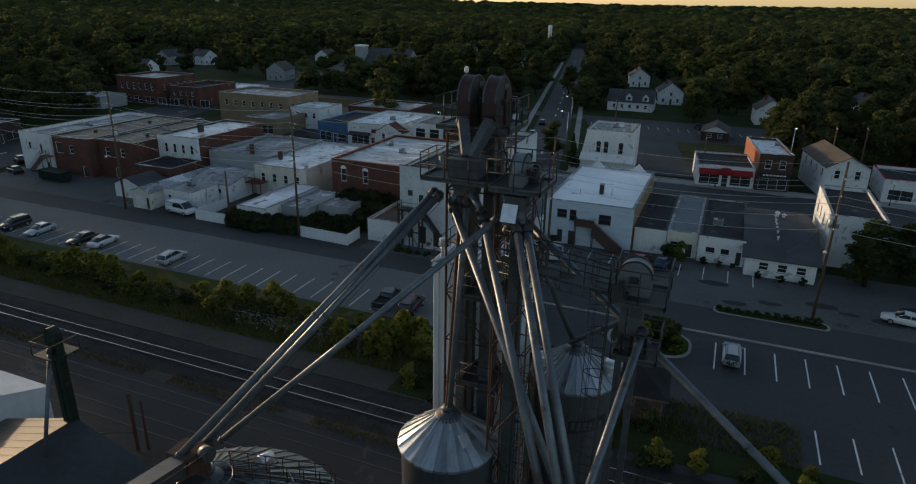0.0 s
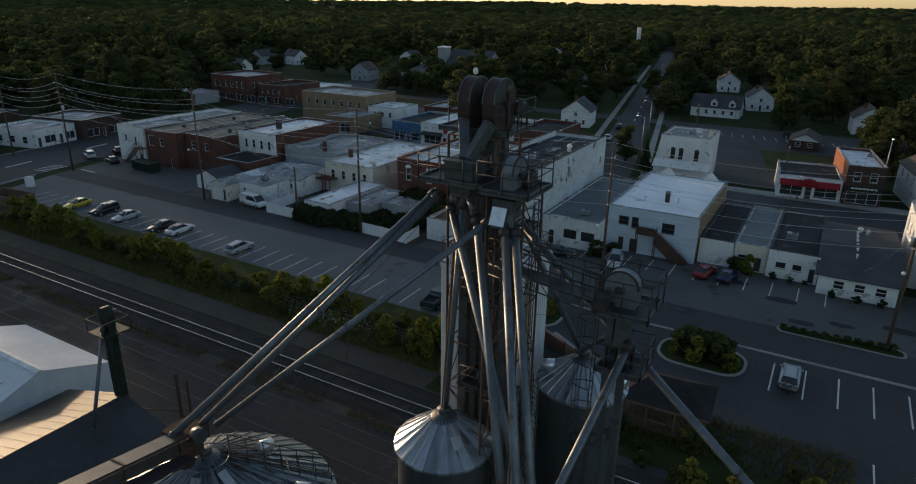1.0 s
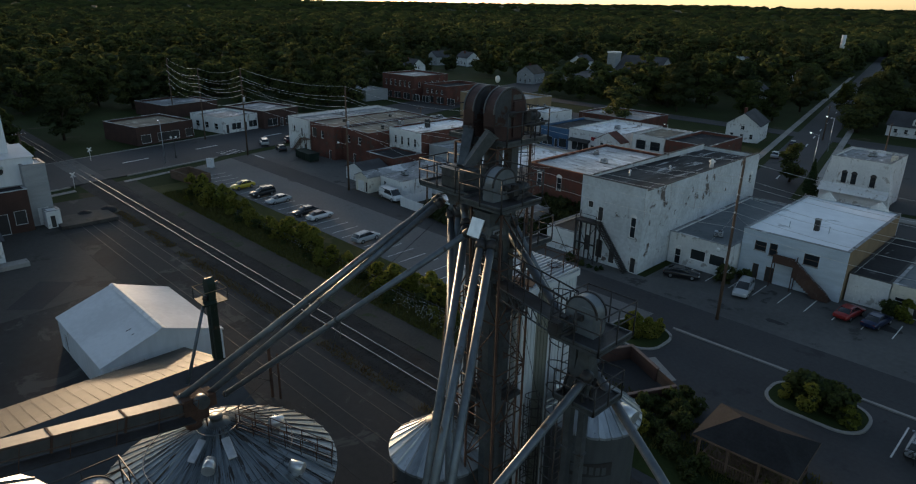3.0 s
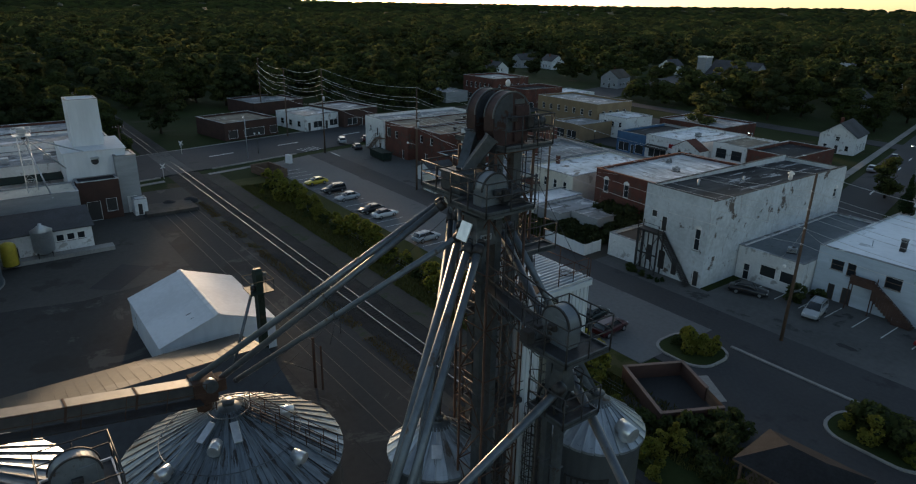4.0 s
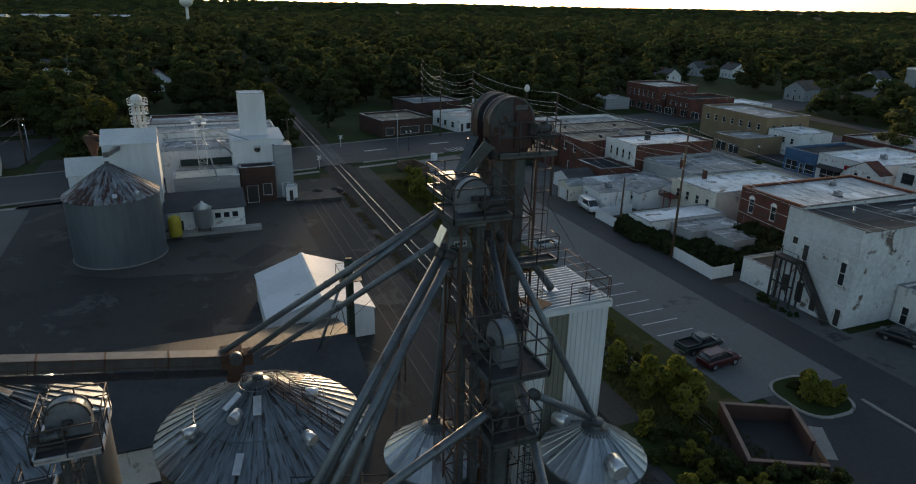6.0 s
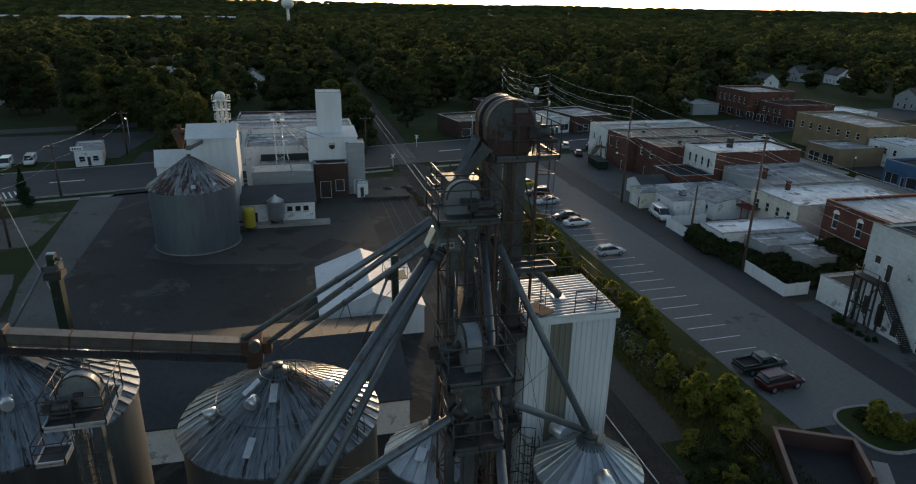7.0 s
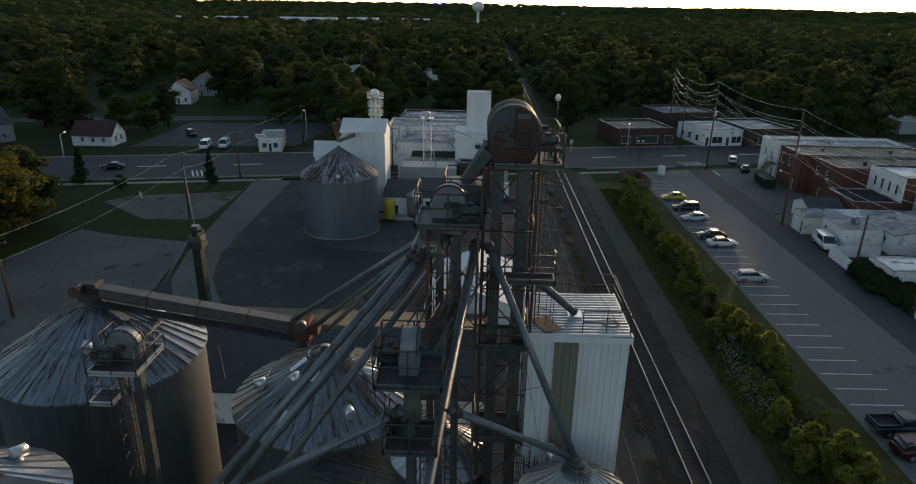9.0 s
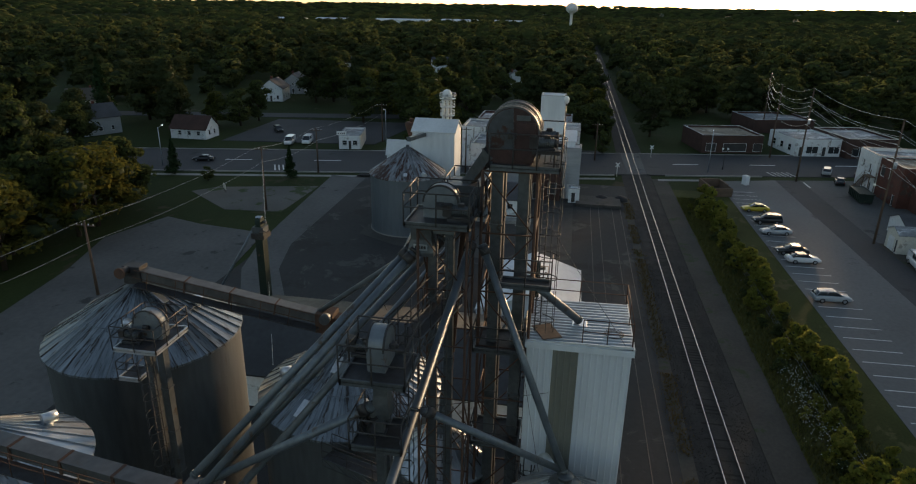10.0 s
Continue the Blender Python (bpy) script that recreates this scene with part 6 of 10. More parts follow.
gabled("low white mill office with a dark roof", -100.5, 8.8, -90.6, 20.2, 3.6, 5.2, M_WHITEWALL, M_SHINGLE, "y", {"E": windows(5.2, 10.4, 4, 1.0, 1.9, 2.9) + [(1.2, 2.1, 0, 2.1, "d")]}, name="mill_office", category="building")
# cream on this roof stands for the sunlight falling on it
building("loading bay of the mill, flat roof coloured cream as sunlit", -107.5, 10.0, -101.0, 20.5, 6.0, M_GREYWALL, M_CREAM, 0.12, name="loading_bay")
slab("loading_dock", rect(-90.4, 7.5, -88.6, 22.5), 0.55, M_CONC, "long concrete loading dock before the mill office", "dock", 0.65)
slab("loading_dock", rect(-107.5, 29.8, -101.5, 38.0), 0.5, M_APRON, "broken concrete loading platform by the rails", "dock", 0.6)
building("small white kiosk at the mill dock", -105.8, 28.4, -103.6, 30.4, 2.6, M_WHITEWALL, M_WHITEROOF, 0.1, {"E": [(0.2, 1.0, 0, 2.0, "d")]}, name="kiosk")
e = thing("storage_tank", "upright yellow cylindrical tank with a rounded top", "tank", (-88.0, 9.9, 0.53))
part("shell", (lambda b: (lathe(b, [(0.02, 3.3), (0.5, 3.22), (0.85, 2.95), (0.95, 2.6), (0.95, 0.2), (0.9, 0.0)], seg=20), b)[1])(bmesh.new()), M_YELLOW, e)
part("base", T(((0, 0, 0), (0, 0, 0.12), 0.98), seg=20), M_DARKSTEEL, e)
e = thing("feed_hopper", "grey galvanised feed hopper on legs", "hopper", (-89.4, 14.0, 0.53))
part("shell", (lambda b: (lathe(b, [(0.02, 4.75), (0.22, 4.7), (0.22, 4.5), (1.38, 3.75), (1.32, 3.7), (1.3, 0.9), (0.5, 0.35), (0.3, 0.35)], seg=20), b)[1])(bmesh.new()), M_GALV, e)
for k in range(4):
    a = math.pi / 4 + k * math.pi / 2
    part("leg", T(((1.2 * math.cos(a), 1.2 * math.sin(a), 0), (1.2 * math.cos(a), 1.2 * math.sin(a), 2.2), 0.06), seg=6), M_DARKSTEEL, e)
e = thing("feed_mill_elevator", "white multi-trunk grain leg with a domed head and railed platforms", "grain leg", (-97.0, 6.5, 14.6))
for x, y in ((-0.5, -0.6), (0.5, -0.6), (-0.5, 0.1), (0.5, 0.1), (0.1, 0.75)):
    part("trunk", T(((x, y, -0.8), (x, y, 4.9), 0.2), seg=10), M_TRIM, e)
part("head_casing", (lambda b: (lathe(b, [(0.02, 6.1), (0.45, 6.0), (0.78, 5.65), (0.82, 5.2), (0.78, 4.8), (0.4, 4.6)], seg=18), b)[1])(bmesh.new()), M_TRIM, e)
for z, r in ((1.6, 1.25), (3.1, 1.3), (4.5, 1.4)):
    part("deck", (lambda b: (lathe(b, [(0.3, z), (r, z), (r, z + 0.08), (0.3, z + 0.08)], (0, 0.1, 0), 14, False), b)[1])(bmesh.new()), M_GALV, e)
    for zz in (0.5, 0.95):
        part("rail", bent([(r * math.cos(math.pi * i / 8), 0.1 + r * math.sin(math.pi * i / 8), z + zz) for i in range(17)], 0.035, 5), M_TRIM, e)
    for i in range(8):
        part("post", T(((r * math.cos(math.pi * i / 4), 0.1 + r * math.sin(math.pi * i / 4), z), (r * math.cos(math.pi * i / 4), 0.1 + r * math.sin(math.pi * i / 4), z + 0.95), 0.03), seg=5), M_TRIM, e)
part("motor", T(((0.7, 0.1, 5.2), (1.3, 0.1, 5.2), 0.22), seg=10), M_GALV, e)
e = thing("blower_duct", "slanting pale duct beside the mill leg", "duct", (0, 0, 0))
part("duct", T(((-98.8, 6.2, 11.5), (-97.6, 6.4, 18.5), 0.16), seg=10), M_TRIM, e)
lattice(-105.2, 14.2, -103.8, 15.6, 6.1, 14.6, 1.7, "pale lattice leg tower over the mill's loading bay", 0.05, M_TRIM)
e = thing("leg_head", "pale railed leg head on the mill's lattice tower", "machine", (-104.5, 14.9, 14.6))
part("deck", B((-1.2, -1.2, 0, 1.2, 1.2, 0.1)), M_GALV, e)
part("casing", soft_box(-0.5, -0.6, 0.1, 0.5, 0.6, 1.3, 0.2, 3), M_GALV, e)
for z in (0.6, 1.1):
    for (ax, ay), (bx, by) in (((-1.2, -1.2), (1.2, -1.2)), ((1.2, -1.2), (1.2, 1.2)), ((1.2, 1.2), (-1.2, 1.2)), ((-1.2, 1.2), (-1.2, -1.2))):
        part("rail", T(((ax, ay, z), (bx, by, z), 0.03), seg=5), M_TRIM, e)
for q in ((-108.5, 24.5, 10.0), (-101, 17, 5.5), (-107, 20, 8.5)):
    spout((-104.5, 14.9, 14.5), q, "pale pipe fanning out from the mill's leg head", 0.11, 5.0, M_GALV)
e = thing("mill_awning", "dark green metal awning on the mill store wall", "awning", (-115.2, 11.0, 4.6))
part("canopy", extrude_y(bmesh.new(), [(0, 1.7), (0, 1.55), (2.2, 0.9), (2.2, 1.05)], 0, 9.0), M_GREENSTEEL, e)
for y in (0.2, 4.5, 8.8):
    part("bracket", T(((0, y, 0.6), (2.1, y, 0.9), 0.04), seg=6), M_DARKSTEEL, e)
building("dark brick lower front of the mill with deep openings", -107.6, 20.8, -104.4, 26.8, 6.4, M_DARKBRICK, M_ROOFDARK, 0.1, {"E": [(0.6, 2.6, 0.0, 3.2, "d"), (3.4, 5.0, 1.2, 3.4, "b")]}, name="mill_brick_block")
e = thing("wall_fan", "round dark exhaust fan on the white mill wall", "fan", (-107.7, 24.3, 9.0))
part("ring", T(((-0.1, 0, 0), (0.18, 0, 0), 0.55), seg=16), M_DARKSTEEL, e)
part("hood", soft_box(0.0, -0.6, 0.35, 0.5, 0.6, 0.75, 0.05, 1), M_GALV, e)
chute((-96.5, 3.6, 13.2), (-85.2, 2.6, 14.1), 0.7, "grey inclined conveyor from the elevator house to the rusty bin", w2=0.6)
e = thing("mill_stack", "rusty brown ventilator stack on the elevator house", "vent", (-101.5, -1.0, 11.0))
part("cone", (lambda b: (lathe(b, [(0.35, -0.6), (0.45, 0.2), (1.15, 2.3), (1.2, 2.9), (1.0, 3.0), (0.02, 3.1)], seg=16), b)[1])(bmesh.new()), M_RUST, e)
part("outlet", T(((0, 0, 3.0), (0, 0, 3.7), 0.35), seg=12), M_RUST, e)
part("inlet_duct", T(((0.6, 0.6, 2.4), (2.6, 2.6, 2.3), 0.3), seg=10), M_DARKSTEEL, e)
e = thing("roof_units", "row of small grey units on the mill's flat roof", "vent", (-121, 12, 7.45))
for k in range(5):
    part("unit", soft_box(-0.6 + (k % 2) * 3, 3.1 * k, -0.05, 0.4 + (k % 2) * 3, 3.1 * k + 1.2, 0.9, 0.05, 1), M_GALV, e)


# ---- the row of shops south of the main street ----
building("white two-storey brick block with badly peeling paint", -41.6, 80.9, -31.7, 117.0, 11.4, M_PEEL, M_ROOFSTREAK, 0.6,
         {"S": [(1.2, 2.1, 7.6, 8.6, "b"), (8.1, 8.95, 4.9, 8.0, "a"), (2.9, 3.8, 6.05, 8.1, "d"), (1.0, 2.0, 1.2, 3.6, "b"), (3.0, 4.2, 0.6, 3.4, "b"), (5.2, 6.2, 0.4, 2.8, "b"), (8.6, 9.5, 0, 2.2, "d")], "E": [(33, 34, 7, 8.6, "a")]}, slope=0.7, coping=M_DARKTRIM)
building("red brick block with a silver patched roof and arched windows", -60.5, 92.3, -41.75, 115.6, 8.3, {"S": M_BRICK, "E": M_BRICK, "N": M_BRICK, "W": M_BRICK}, M_ROOFSILVER, 0.35,
         {"S": [(1.8, 2.8, 5.0, 7.4, "a"), (6.0, 7.0, 5.0, 7.4, "a"), (14, 15, 5.0, 7.4, "a")], "W": windows(2, 20, 4, 1.0, 5.2, 7.2)}, coping=M_ORANGEBRICK_SUNWALL)
building("pink-plastered shop with a white coated roof", -78.0, 93.5, -66.8, 116.0, 5.3, M_CREAM, M_ROOFWHITE, 0.3, {"S": windows(0.6, 10.5, 4, 0.9, 2.6, 4.2)})
building("grey-roofed shop with low parapets", -92.5, 98.0, -78.2, 116.0, 5.4, M_GREYWALL, M_ROOFGREY, 0.45, {"S": windows(1, 13, 4, 1.1, 1.6, 3.2)})
building("low ivy-covered shop extension with a pale patched roof", -69.4, 78.4, -64.0, 93.3, 2.95, M_WHITEWALL, M_ROOFWHITE, 0.12, {"S": [(1.5, 3.9, 0, 2.3, "g")]})
building("low back room with a plain grey roof", -63.7, 82.2, -58.6, 92.2, 2.7, M_GREYWALL, M_ROOFGREY, 0.08)
building("low back room with a plain grey roof", -58.4, 84.6, -52.8, 92.2, 2.9, M_GREYWALL, M_ROOFGREY, 0.08)
building("white garage with a brown flat roof", -47.0, 80.7, -41.75, 92.2, 3.0, M_WHITEWALL, M_SHINGLEBR, 0.35, {"S": [(0.4, 4.6, 0.0, 2.4, "g")]})
building("one-storey white shop with an arched door and grey roof", -31.55, 88.8, -22.85, 115.4, 4.2, M_WHITEWALL, M_ROOFSLATE, 0.3,
         {"S": [(1.0, 1.9, 0.0, 2.5, "a"), (3.3, 5.4, 1.3, 2.8, "s"), (6.0, 8.1, 1.3, 2.8, "s")]})
building("pale blue two-storey shop with a white roof", -22.7, 91.8, -9.9, 115.2, 6.5, {"S": M_BLUEWALL, "E": M_TANBRICK, "N": M_BLUEWALL, "W": M_BLUEWALL}, M_ROOFCLEAN, 0.12,
         {"S": [(1.7, 3.2, 4.0, 5.3, "w"), (3.6, 4.6, 3.7, 5.4, "w"), (7.9, 9.7, 3.7, 5.2, "w"), (1.9, 2.7, 0, 2.1, "d"), (3.6, 4.6, 0.0, 2.1, "d")]}, trim=M_WOOD)
building("low shop with a black tar roof", -9.7, 93.2, -5.2, 113.6, 3.5, M_WHITEWALL, M_ROOFDARK, 0.15, {"S": [(1.0, 3.4, 0, 2.4, "g")]}, coping=M_DARKTRIM)
building("low shop with a grey metal roof", -5.1, 93.4, -0.9, 113.6, 3.6, M_CREAM, M_ROOFSLATE, 0.12, {"S": [(2.6, 3.6, 0, 2.1, "d"), (0.5, 1.6, 1.2, 2.2, "w")]})
building("low white shop with a dark roof", -0.8, 92.8, 5.3, 113.2, 3.7, M_WHITEWALL, M_ROOFDARK, 0.15, {"S": [(1.0, 2.3, 1.4, 2.3, "w"), (3.0, 4.2, 1.4, 2.3, "w"), (5.0, 5.8, 0, 2.1, "d")]}, coping=M_DARKTRIM)
e = gabled("low white office with a dark shingled roof and shrubs", 5.4, 90.2, 14.0, 113.8, 2.7, 4.6, M_WHITEWALL, M_SHINGLE, "x", {"S": windows(1.2, 8.0, 3, 1.2, 1.0, 2.1)}, name="office_building", category="building", over=0.5, ridge_at=0.32)
building("white stucco two-storey shop with a warm lit side", 15.6, 98.4, 22.4, 116.0, 6.9, M_WHITEWALL, M_ROOFDARK, 0.5, {"S": [(3.6, 4.7, 3.4, 5.4, "a"), (5.4, 6.4, 4.6, 5.3, "b")], "W": windows(1, 16, 4, 1.0, 4.0, 5.8)})
building("small white rear shed of a shop", -87.0, 80.6, -80.6, 86.8, 3.0, M_WHITEWALL, M_ROOFGREY, 0.1, {"S": [(0.9, 1.6, 1.6, 2.2, "w")], "E": [(2.0, 5.0, 0, 2.5, "g")]})
gabled("low grey-roofed workshop with a white garage door", -91.2, 77.8, -87.2, 98.0, 2.9, 3.7, M_CREAM, M_ROOFGREY, "y", {"S": [(0.7, 2.7, 0.0, 2.2, "g"), (3.0, 3.7, 0, 2.1, "d")]}, name="workshop", category="building", over=0.15)
gabled("low grey-roofed workshop wing", -87.1, 87.0, -78.4, 97.6, 3.0, 4.0, M_WHITEWALL, M_ROOFGREY, "x", {"S": [(6.0, 6.8, 1.4, 2.2, "w")]}, name="workshop", category="building", over=0.15)
gabled("little white gabled store", -99.5, 81.5, -93.4, 87.5, 2.4, 3.6, M_WHITEWALL, M_SHINGLE, "y", name="store_shed", category="shed", over=0.2)
building("low brick rear annex with a flat tar roof", -101.5, 88.2, -92.6, 96.0, 3.9, M_BRICK, M_ROOFDARK, 0.3, {"S": [(1.2, 2.2, 0, 2.1, "d"), (5.5, 6.5, 1.2, 2.2, "w")]})
building("white-fronted two-storey brick shop with a pale roof", -103.6, 96.2, -93.3, 115.8, 7.9, {"S": M_WHITEWALL, "E": M_BRICK, "N": M_BRICK, "W": M_BRICK}, M_ROOFWHITE, 0.35,
         {"S": windows(1.0, 9.6, 4, 0.8, 5.0, 6.8)})
building("brick store with a tan gravel roof", -113.6, 90.6, -103.8, 115.8, 7.2, M_BRICK, M_ROOFTAN, 0.2, {"S": [(2, 3, 4.4, 6.0, "w"), (6, 7, 4.4, 6.0, "w"), (4, 5, 0, 2.1, "d")]})
building("brick store with a tan and grey roof", -123.6, 88.6, -113.8, 115.6, 7.4, M_BRICK, M_ROOFTAN, 0.2, {"S": [(0.8, 2.6, 4.2, 6.4, "b"), (4.5, 5.5, 4.4, 6.0, "w"), (7.4, 8.4, 0, 2.1, "d")]})
building("white corner store with a grey roof and wooden stair", -132.6, 88.2, -123.8, 115.4, 7.2, M_WHITEWALL, M_ROOFGREY, 0.6, {"S": [(2.2, 3.0, 4.4, 5.8, "w"), (5.4, 6.2, 3.6, 5.6, "d"), (6.8, 7.6, 0, 2.1, "d")], "W": windows(2, 25, 6, 1.1, 4.2, 5.9)})


def pediment(x, y, z, w, h):
    e = thing("pediment", "small white triangular pediment on a roof edge", "trim", (x, y, z))
    part("triangle", extrude_y(bmesh.new(), [(-w / 2, 0), (w / 2, 0), (0, h)], -0.15, 0.15), M_TRIM, e)


pediment(-19.7, 115.0, 6.6, 2.6, 1.3)
pediment(-12.6, 115.0, 6.6, 2.6, 1.3)


def stair(x, y, z0, z1, run, width, label, direction=1, m=None, landing=1.2, boarded=False):
    """An outside stair along x with a landing at its top, posts and handrails."""
    m = m or M_WOOD
    e = thing("outside_stair", label, "stair", (x, y, 0))
    n = max(3, round((z1 - z0) / 0.185))
    for i in range(n):
        part("tread", B((direction * run * i / n - 0.14, -width, z0 + (z1 - z0) * (i + 1) / n - 0.05, direction * run * i / n + 0.16, 0, z0 + (z1 - z0) * (i + 1) / n)), m, e)
    for yy in (-width, -0.06):
        bm = bmesh.new()
        q = [(0, z0), (direction * run, z1 - 0.02), (direction * run, z1 - 0.3), (0, z0 - 0.28 if z0 > 0.3 else 0.0)]
        extrude_y(bm, q, yy, yy + 0.06)
        part("stringer", bm, m, e)
    x2 = direction * run
    if boarded:
        k = 14
        for i in range(k):
            xa, xb = x2 * i / k, x2 * (i + 0.94) / k
            za = z0 + (z1 - z0) * i / k
            part("side_board", B((min(xa, xb), -width - 0.05, max(0.05, za - 1.2), max(xa, xb), -width - 0.01, za + 1.0)), m, e)
        for i in range(9):
            xa = x2 + landing * i / 9
            part("side_board", B((min(xa, xa + landing / 9.5), -width - 0.05, z1 - 0.15, max(xa, xa + landing / 9.5), -width - 0.01, z1 + 1.0)), m, e)
    part("landing", B((min(x2, x2 + direction * landing), -width, z1 - 0.1, max(x2, x2 + direction * landing), 0, z1 + 0.002)), m, e)
    for px in (x2, x2 + direction * landing):
        for yy in (-width + 0.05, -0.1):
            part("post", B((px - 0.05, yy - 0.05, 0, px + 0.05, yy + 0.05, z1 + 1.0)), m, e)
    for dz in (0.5, 1.0):
        part("handrail", T(((0, -width + 0.03, z0 + dz), (x2, -width + 0.03, z1 + dz), 0.035), ((x2, -width + 0.03, z1 + dz), (x2 + direction * landing, -width + 0.03, z1 + dz), 0.035), seg=6), m, e)
    return e


stair(-33.1, 80.8, 0.0, 6.0, -4.9, 1.25, "black steel fire stair against the peeling wall", 1, M_DARKSTEEL, -3.3)
e = thing("stair_frame", "black steel frame carrying the fire stair landing", "frame", (-39.5, 80.2, 0))
for x in (-1.6, 0.0, 1.6):
    for y in (-0.6, 0.5):
        part("upright", B((x - 0.07, y - 0.07, 0, x + 0.07, y + 0.07, 5.9)), M_DARKSTEEL, e)
for z in (2.6, 5.7):
    part("beam", B((-1.6, -0.64, z, 1.6, -0.56, z + 0.2)), M_DARKSTEEL, e)
part("brace", T(((-1.6, -0.6, 0.2), (1.6, -0.6, 5.6), 0.05), ((1.6, -0.6, 0.2), (-1.6, -0.6, 5.6), 0.05), seg=6), M_DARKSTEEL, e)
stair(-10.8, 91.7, 0.0, 3.5, -4.6, 1.2, "brown wooden rear stair up to a shop flat", 1, M_STAIRWOOD, -2.6, True)
stair(-129.6, 88.1, 0.0, 3.6, 4.2, 1.3, "weathered wooden rear stair of the corner store", 1, M_WOOD, 2.6)
e = thing("rear_deck", "red-stained wooden deck on a shop's rear", "deck", (-80.5, 93.3, 0))
part("floor", B((0, -2.2, 2.6, 5.5, 4.6, 2.75)), M_BRICK, e)
for k in range(4):
    part("post", B((0.1 + 1.75 * k, -2.15, 0, 0.22 + 1.75 * k, -2.03, 3.7)), M_REDAWN, e)
for k in range(22):
    part("baluster", B((0.1 + 0.245 * k, -2.2, 2.75, 0.16 + 0.245 * k, -2.15, 3.65)), M_BRICK, e)
part("rail", B((0, -2.22, 3.65, 5.5, -2.12, 3.72)), M_BRICK, e)

# ---- north side of the main street ----
e = building("white plastered hall with arched windows and sloping wings", -27.0, 139.2, -17.4, 151.0, 8.5, M_WHITEWALL, M_ROOFGREY, 0.4, {"S": [(2.3, 3.2, 4.2, 6.3, "a"), (3.9, 4.8, 4.2, 6.3, "a"), (7.0, 7.9, 4.2, 6.3, "a")], "W": windows(1, 10, 3, 0.8, 4.2, 6.0, "a")}, trim=M_DARKTRIM)
part("skirt_roof", extrude_x(bmesh.new(), [(-1.4, 2.6), (0.0, 3.9), (0.0, 3.6), (-1.4, 2.45)], -0.9, 10.4), M_WHITEWALL, e)
for xa, xb in ((-0.9, 0.0), (9.6, 10.5)):
    s = -1 if xa < 0 else 1
    x_in, x_out = (xb, xa) if s < 0 else (xa, xb)
    part("buttress", extrude_y(bmesh.new(), [(x_in, 0), (x_out, 0), (x_out, 3.0), (x_in, 8.3)], 0.0, 2.2), M_WHITEWALL, e)
part("chimney", B((8.6, 4, 7.5, 9.5, 5.0, 9.6)), M_CREAM, e)
building("low white shop with a red awning and dark roof", -3.8, 136.7, 7.0, 150.0, 3.95, M_WHITEWALL, M_ROOFDARK, 0.3, {"S": [(0.6, 4.4, 0.4, 2.6, "s"), (4.8, 6.0, 0, 2.4, "d"), (6.4, 10.2, 0.4, 2.6, "s")]}, rz=6.0)
e = thing("shop_awning", "red canvas awning with a rounded centre over shop windows", "awning", (-3.8, 136.7, 0), 6.0)
part("canopy", extrude_x(bmesh.new(), [(0, 3.6), (-1.1, 2.8), (-1.1, 2.6), (0, 2.7)], 0.4, 10.4), M_REDAWN, e)
part("arch", extrude_y(bmesh.new(), [(5.4 + 1.5 * math.cos(a), 3.0 + 1.0 * math.sin(a)) for a in [math.pi * i / 10 for i in range(11)]], -1.15, -0.1), M_REDAWN, e)
# the west wall's orange is low sunlight put into the brick colour
building("two-storey dark brick shop, west side coloured orange as sunlit", 7.25, 137.3, 13.35, 155.0, 6.9, {"S": M_DARKBRICK, "E": M_DARKBRICK, "N": M_BRICK, "W": M_ORANGEBRICK_SUNWALL}, M_ROOFWHITE, 0.45, {"S": [(1.1, 2.3, 4.5, 6.2, "w"), (3.7, 4.9, 4.5, 6.2, "w"), (0.5, 5.6, 0.4, 2.6, "s")]}, rz=8.0)
e = thing("shop_sign", "dark green shop sign board with pale bars", "sign", (7.25 + 0.02, 137.3 - 0.15, 2.9), 8.0)
part("board", soft_box(0.2, -0.12, 0.0, 5.9, 0.1, 0.75, 0.02, 1), M_GREENSTEEL, e)
for k in range(7):
    part("bar", B((1.0 + 0.62 * k, -0.135, 0.25, 1.45 + 0.62 * k, -0.121, 0.52)), M_TRIM, e)
gabled("white two-storey gabled house on the main street", 18.9, 136.6, 26.3, 153.5, 6.1, 8.1, M_WHITEWALL, M_SHINGLEBR, "y", {"S": [(1.4, 2.4, 4.0, 5.6, "w"), (4.9, 5.9, 4.0, 5.6, "w"), (1.0, 6.4, 0.5, 2.6, "s")], "W": windows(1, 16, 4, 0.9, 4.0, 5.4)}, category="house", rz=10.0)
building("low shop with a maroon fascia", 29.0, 139.3, 46.0, 152.0, 3.8, M_WHITEWALL, M_ROOFDARK, 0.6, {"S": [(1, 5, 0.5, 2.5, "s"), (6, 7.2, 0, 2.3, "d"), (8, 14, 0.5, 2.5, "s")]}, coping=M_REDAWN)
building("blue-fronted shop with a dark flat roof", -95.2, 139.2, -86.6, 158.0, 4.6, {"S": M_BLUEPAINT, "E": M_GREYWALL, "N": M_GREYWALL, "W": M_BLUEPAINT}, M_ROOFDARK, 0.5, {"S": [(0.6, 3.8, 0.4, 2.6, "s"), (4.4, 5.4, 0, 2.3, "d"), (5.8, 8.2, 0.4, 2.6, "s")]})
